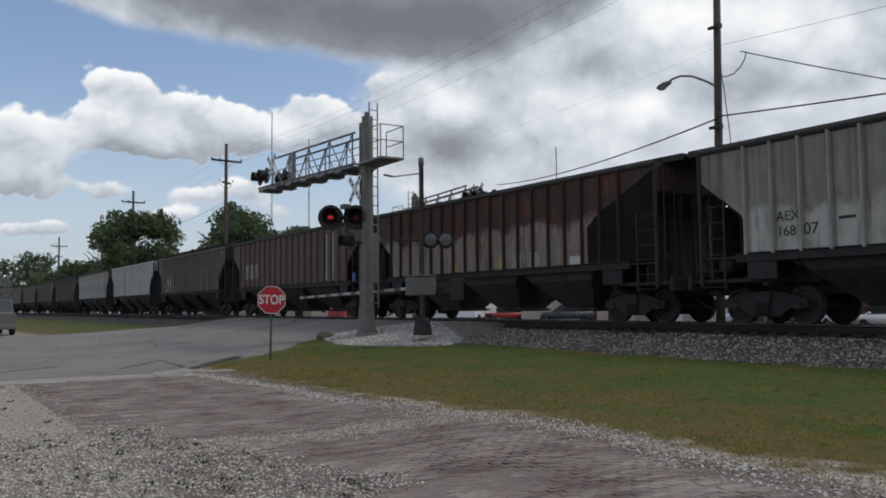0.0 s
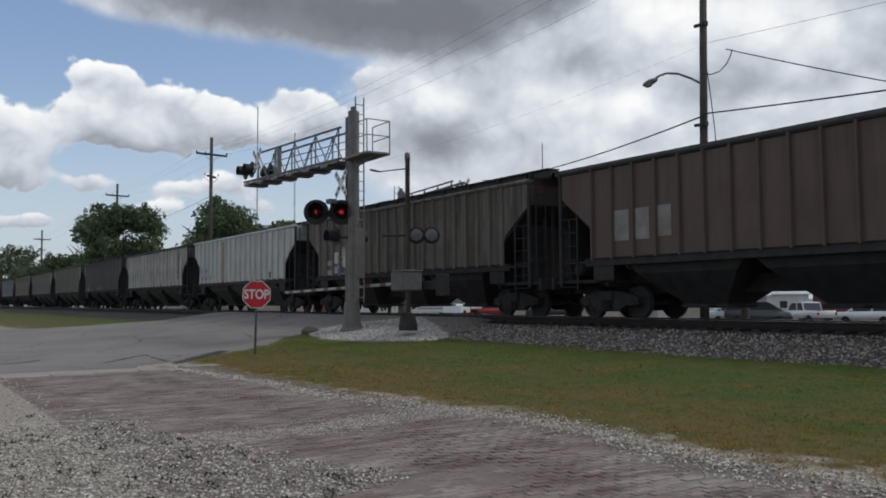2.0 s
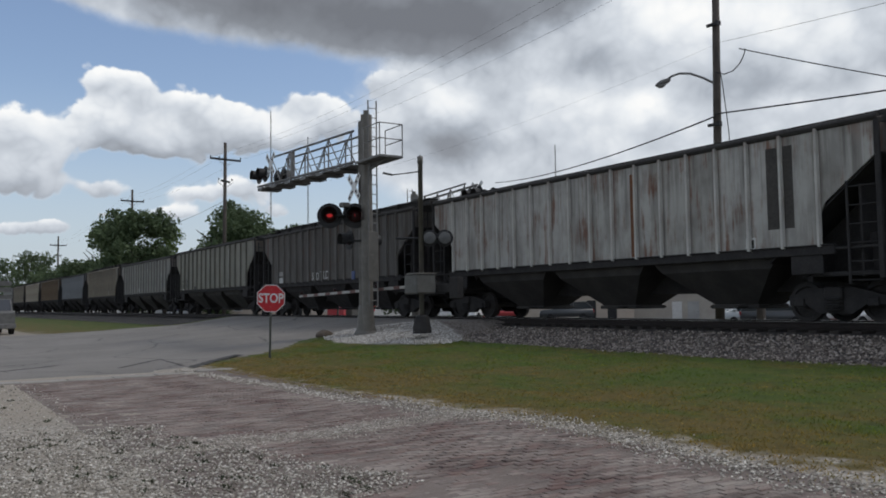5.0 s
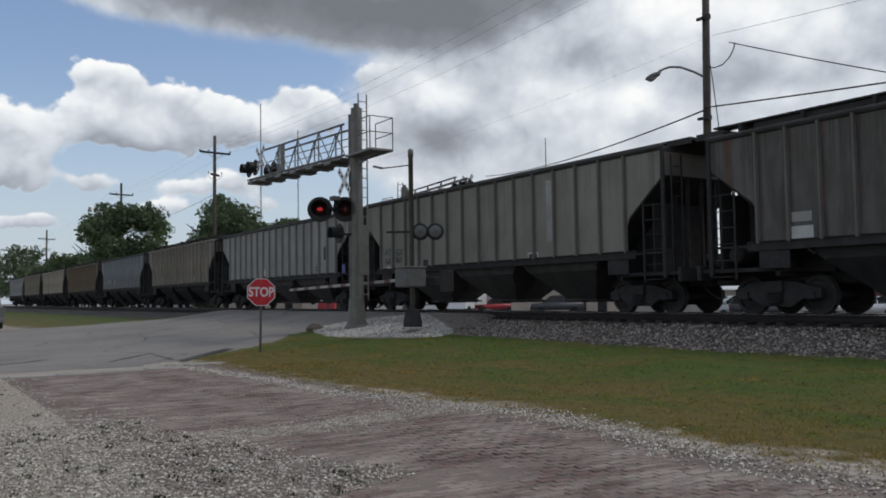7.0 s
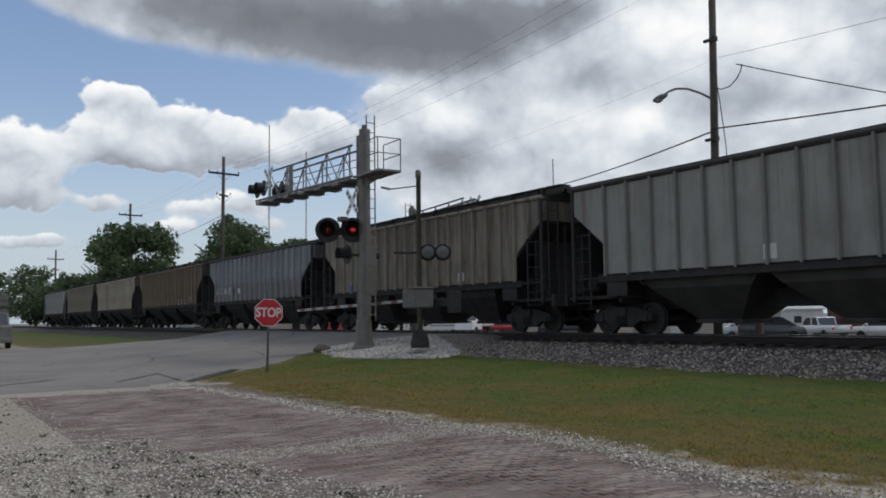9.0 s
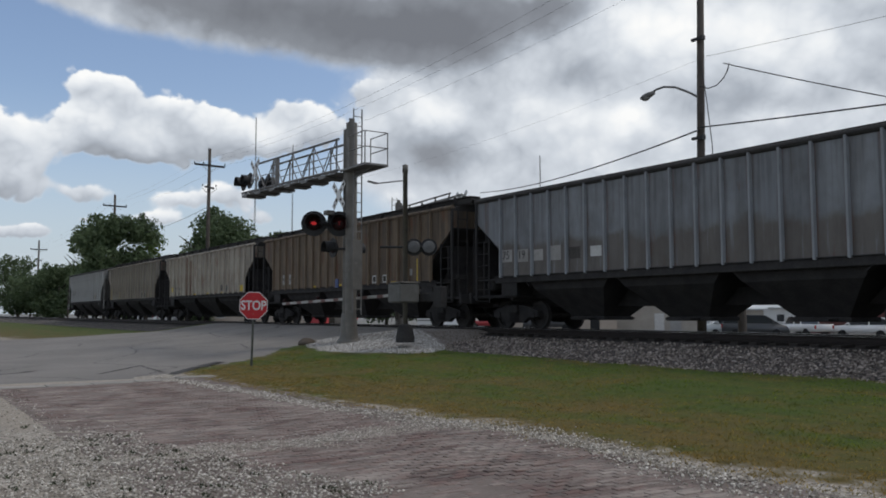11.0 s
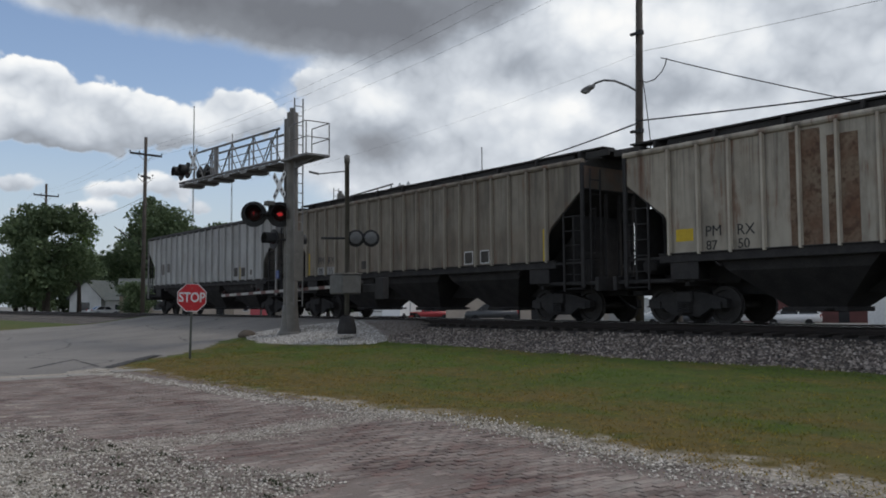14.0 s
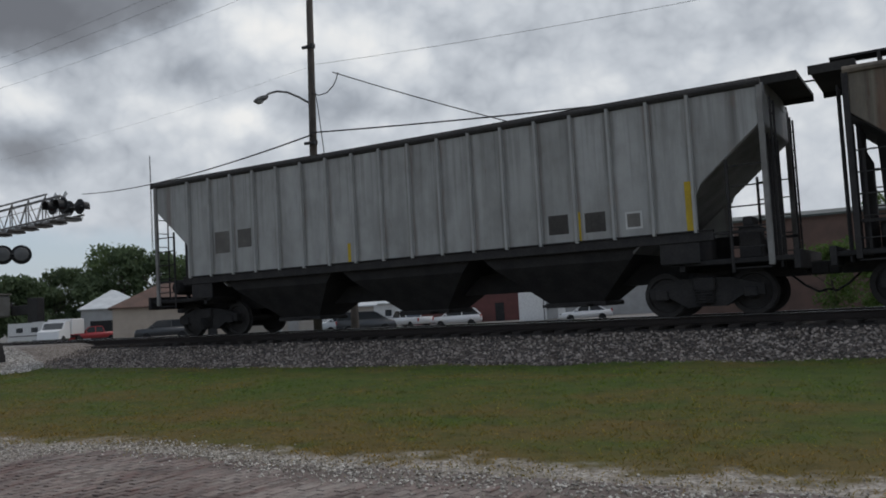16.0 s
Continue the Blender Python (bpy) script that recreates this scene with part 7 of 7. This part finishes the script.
def grass():
    rng = np.random.default_rng(3)
    vs, fs = [], []
    made = 0
    while made < 42000:
        x, y = rng.uniform(-27.5, 5.0), 6.4 + 7.7 * rng.random() ** 1.25
        lo, hi = road_edges(y)
        if x < hi + 0.35 + 0.3 * noise.noise((y, 0, 0)) or ((x + 24.8) / 3.8) ** 2 + ((y - 13.7) / 1.7) ** 2 < 1:
            continue
        rim = verge_line(x) + (0.35 if x < -12 else 0.62)
        if y < rim + 0.25 * noise.noise((x * 0.8, 0, 3.0)) and rng.random() < 0.85:
            continue
        z = under(x, y)
        patch = noise.noise((x * 0.6, y * 0.6, 7.0))
        for k in range(2):
            a = rng.uniform(0, math.tau)
            h = rng.uniform(0.012, 0.030) * (1.1 + 0.7 * patch)
            w = rng.uniform(0.004, 0.010)
            px, py = x + rng.normal(0, 0.04), y + rng.normal(0, 0.04)
            i = len(vs)
            dx, dy = math.cos(a) * w, math.sin(a) * w
            vs += [(px - dx, py - dy, z - 0.008), (px + dx, py + dy, z - 0.008), (px + rng.normal(0, 0.04), py + rng.normal(0, 0.04), z + h)]
            fs.append((i, i + 1, i + 2))
        made += 1
    me = bpy.data.meshes.new("grass")
    me.from_pydata(vs, [], fs)
    me.update()
    tagged(mesh_part("grass", me, BLADE), "short mown yellow-green grass blades", "grass", kind="stuff")


grass()


def yard_weeds():
    """Low dark weeds and clover between the chippings."""
    rng = np.random.default_rng(21)
    vs, fs = [], []
    for c in range(130):
        x, y, z = yard_spot(rng)
        for k in range(int(rng.integers(6, 16))):
            a, h, w = rng.uniform(0, math.tau), rng.uniform(0.010, 0.030), rng.uniform(0.010, 0.022)
            px, py, i = x + rng.normal(0, 0.05), y + rng.normal(0, 0.03), len(vs)
            vs += [(px - math.cos(a) * w, py - math.sin(a) * w, z - 0.01), (px + math.cos(a) * w, py + math.sin(a) * w, z - 0.01), (px + rng.normal(0, 0.02), py + rng.normal(0, 0.02), z + h)]
            fs.append((i, i + 1, i + 2))
    me = bpy.data.meshes.new("yard_weeds")
    me.from_pydata(vs, [], fs)
    me.update()
    tagged(mesh_part("yard_weeds", me, WEED), "low dark green weeds between limestone chippings", "weeds", kind="stuff")


WEED = mixed("weed_leaf", (0.045, 0.060, 0.030), (0.075, 0.080, 0.045), 4, 30, 0.8)
yard_weeds()


def edge_strip():
    root = empty("concrete_edging", pose(0, 0, 0), "pale worn concrete edging along the brick street", "edging")
    root["kind"] = "structure"
    y = 1.2
    while y < 6.9:
        part("slab", boxes((-20.62 + 0.03 * noise.noise((y, 0, 0)), -20.12, y, y + 0.93, -0.1, 0.022 + land(-20.4, y + 0.5)), bevel=0.015), LIMEWASH, root)
        y += 0.95


LIMEWASH = mixed("pale_concrete", (0.36, 0.335, 0.30), (0.28, 0.26, 0.23), 1.5, 30, 0.9)
edge_strip()


def brick_street():
    """Courses run across the street; each brick lies a little uneven."""
    rng = np.random.default_rng(8)
    street = empty("brick_street", pose(0, 0, 0), "old purple-red brick street, worn and dusted with limestone", "street")
    street["kind"] = "structure"
    bed = sheet("bedding", spaced(((-20.4, 0.3), (4.0, 0))), spaced(((2.0, 0.3), (6.7, 0))), lambda x, y: land(x, y) + 0.0015 + 0.003 * noise.noise((x * 2.2, y * 1.1, 6.0)))
    mesh_part("bedding", bed, BEDDING, street, "dusty sand and grit between the bricks")
    bw, bl, th = 0.098, 0.205, 0.05
    me = bpy.data.meshes.new("brick")
    bm = boxes((-bw / 2 + 0.004, bw / 2 - 0.004, -bl / 2 + 0.004, bl / 2 - 0.004, -th, 0.0), bevel=0.005)
    bm.to_mesh(me)
    bm.free()
    vs0, fs0 = [v.co.copy() for v in me.vertices], [list(p.vertices) for p in me.polygons]
    vs, fs, single = [], [], 0
    x, c = -20.0, 0
    while x < 2.5:
        y = 2.1 + (0.5 * bl if c % 2 else 0)
        while y < 6.62:
            edge = yard_edge(x) - 0.15
            if y > edge and y < verge_line(x) + 0.15 + 0.2 * noise.noise((x * 0.9, 1, 1)):
                z = land(x, y) + 0.006 + rng.normal(0, 0.0025) + 0.007 * noise.noise((x * 1.2, y * 1.2, 4.0))
                m = pose(x + rng.normal(0, 0.003), y + rng.normal(0, 0.004), z, rng.normal(0, 0.7), rng.normal(0, 0.9), rng.normal(0, 1.5))
                if single < 300 and -7.6 < x < -4.2 and 3.9 < y < 6.3:
                    mesh_part("brick", me, BRICK, street, at=m)
                    single += 1
                else:
                    i = len(vs)
                    vs += [tuple(m @ v) for v in vs0]
                    fs += [[k + i for k in f] for f in fs0]
            y += bl
        x += bw
        c += 1
    rest = bpy.data.meshes.new("bricks")
    rest.from_pydata(vs, [], fs)
    rest.update()
    mesh_part("bricks", rest, BRICK, street)["kind"] = "stuff"


BEDDING = mixed("sandy_grit", (0.215, 0.178, 0.155), (0.145, 0.115, 0.10), 1.2, 60, 0.95, 0.0, 0.01)
brick_street()


def motions():
    for car, x in CARS:
        walk(car, [(t, pose(x + SPEED * t, TRACK_Y, RAIL_TOP)) for t in (0.0, 4.0, 8.0, 12.0, 16.0)])
    # the two lamps of the mast flash in turn: each insert swings edge-on and back
    for ins, k in FLASH:
        rows = []
        for j in range(-1, 27):
            on = (j % 2 == 1) == (k == 1)
            m = pose(0, -0.05, 0, 0, 0, 0 if on else 88)
            rows += [(max(0.0, 0.24 + 0.61 * j), m), (min(16.0, 0.24 + 0.61 * j + 0.51), m)]
        rows = [r for r in rows if 0.0 <= r[0] <= 16.0]
        keep = {}
        for r in rows:
            keep.setdefault(frame(r[0]), r)
        walk(ins, [keep[f] for f in sorted(keep)])
    turn = math.degrees(SPEED / FPS / WHEEL_R)
    for wheels, x in ROLLING:
        walk(wheels, [(k / FPS, pose(x, 0, WHEEL_R, 0, turn * k, 0)) for k in range(0, 16 * FPS + 1)])


motions()
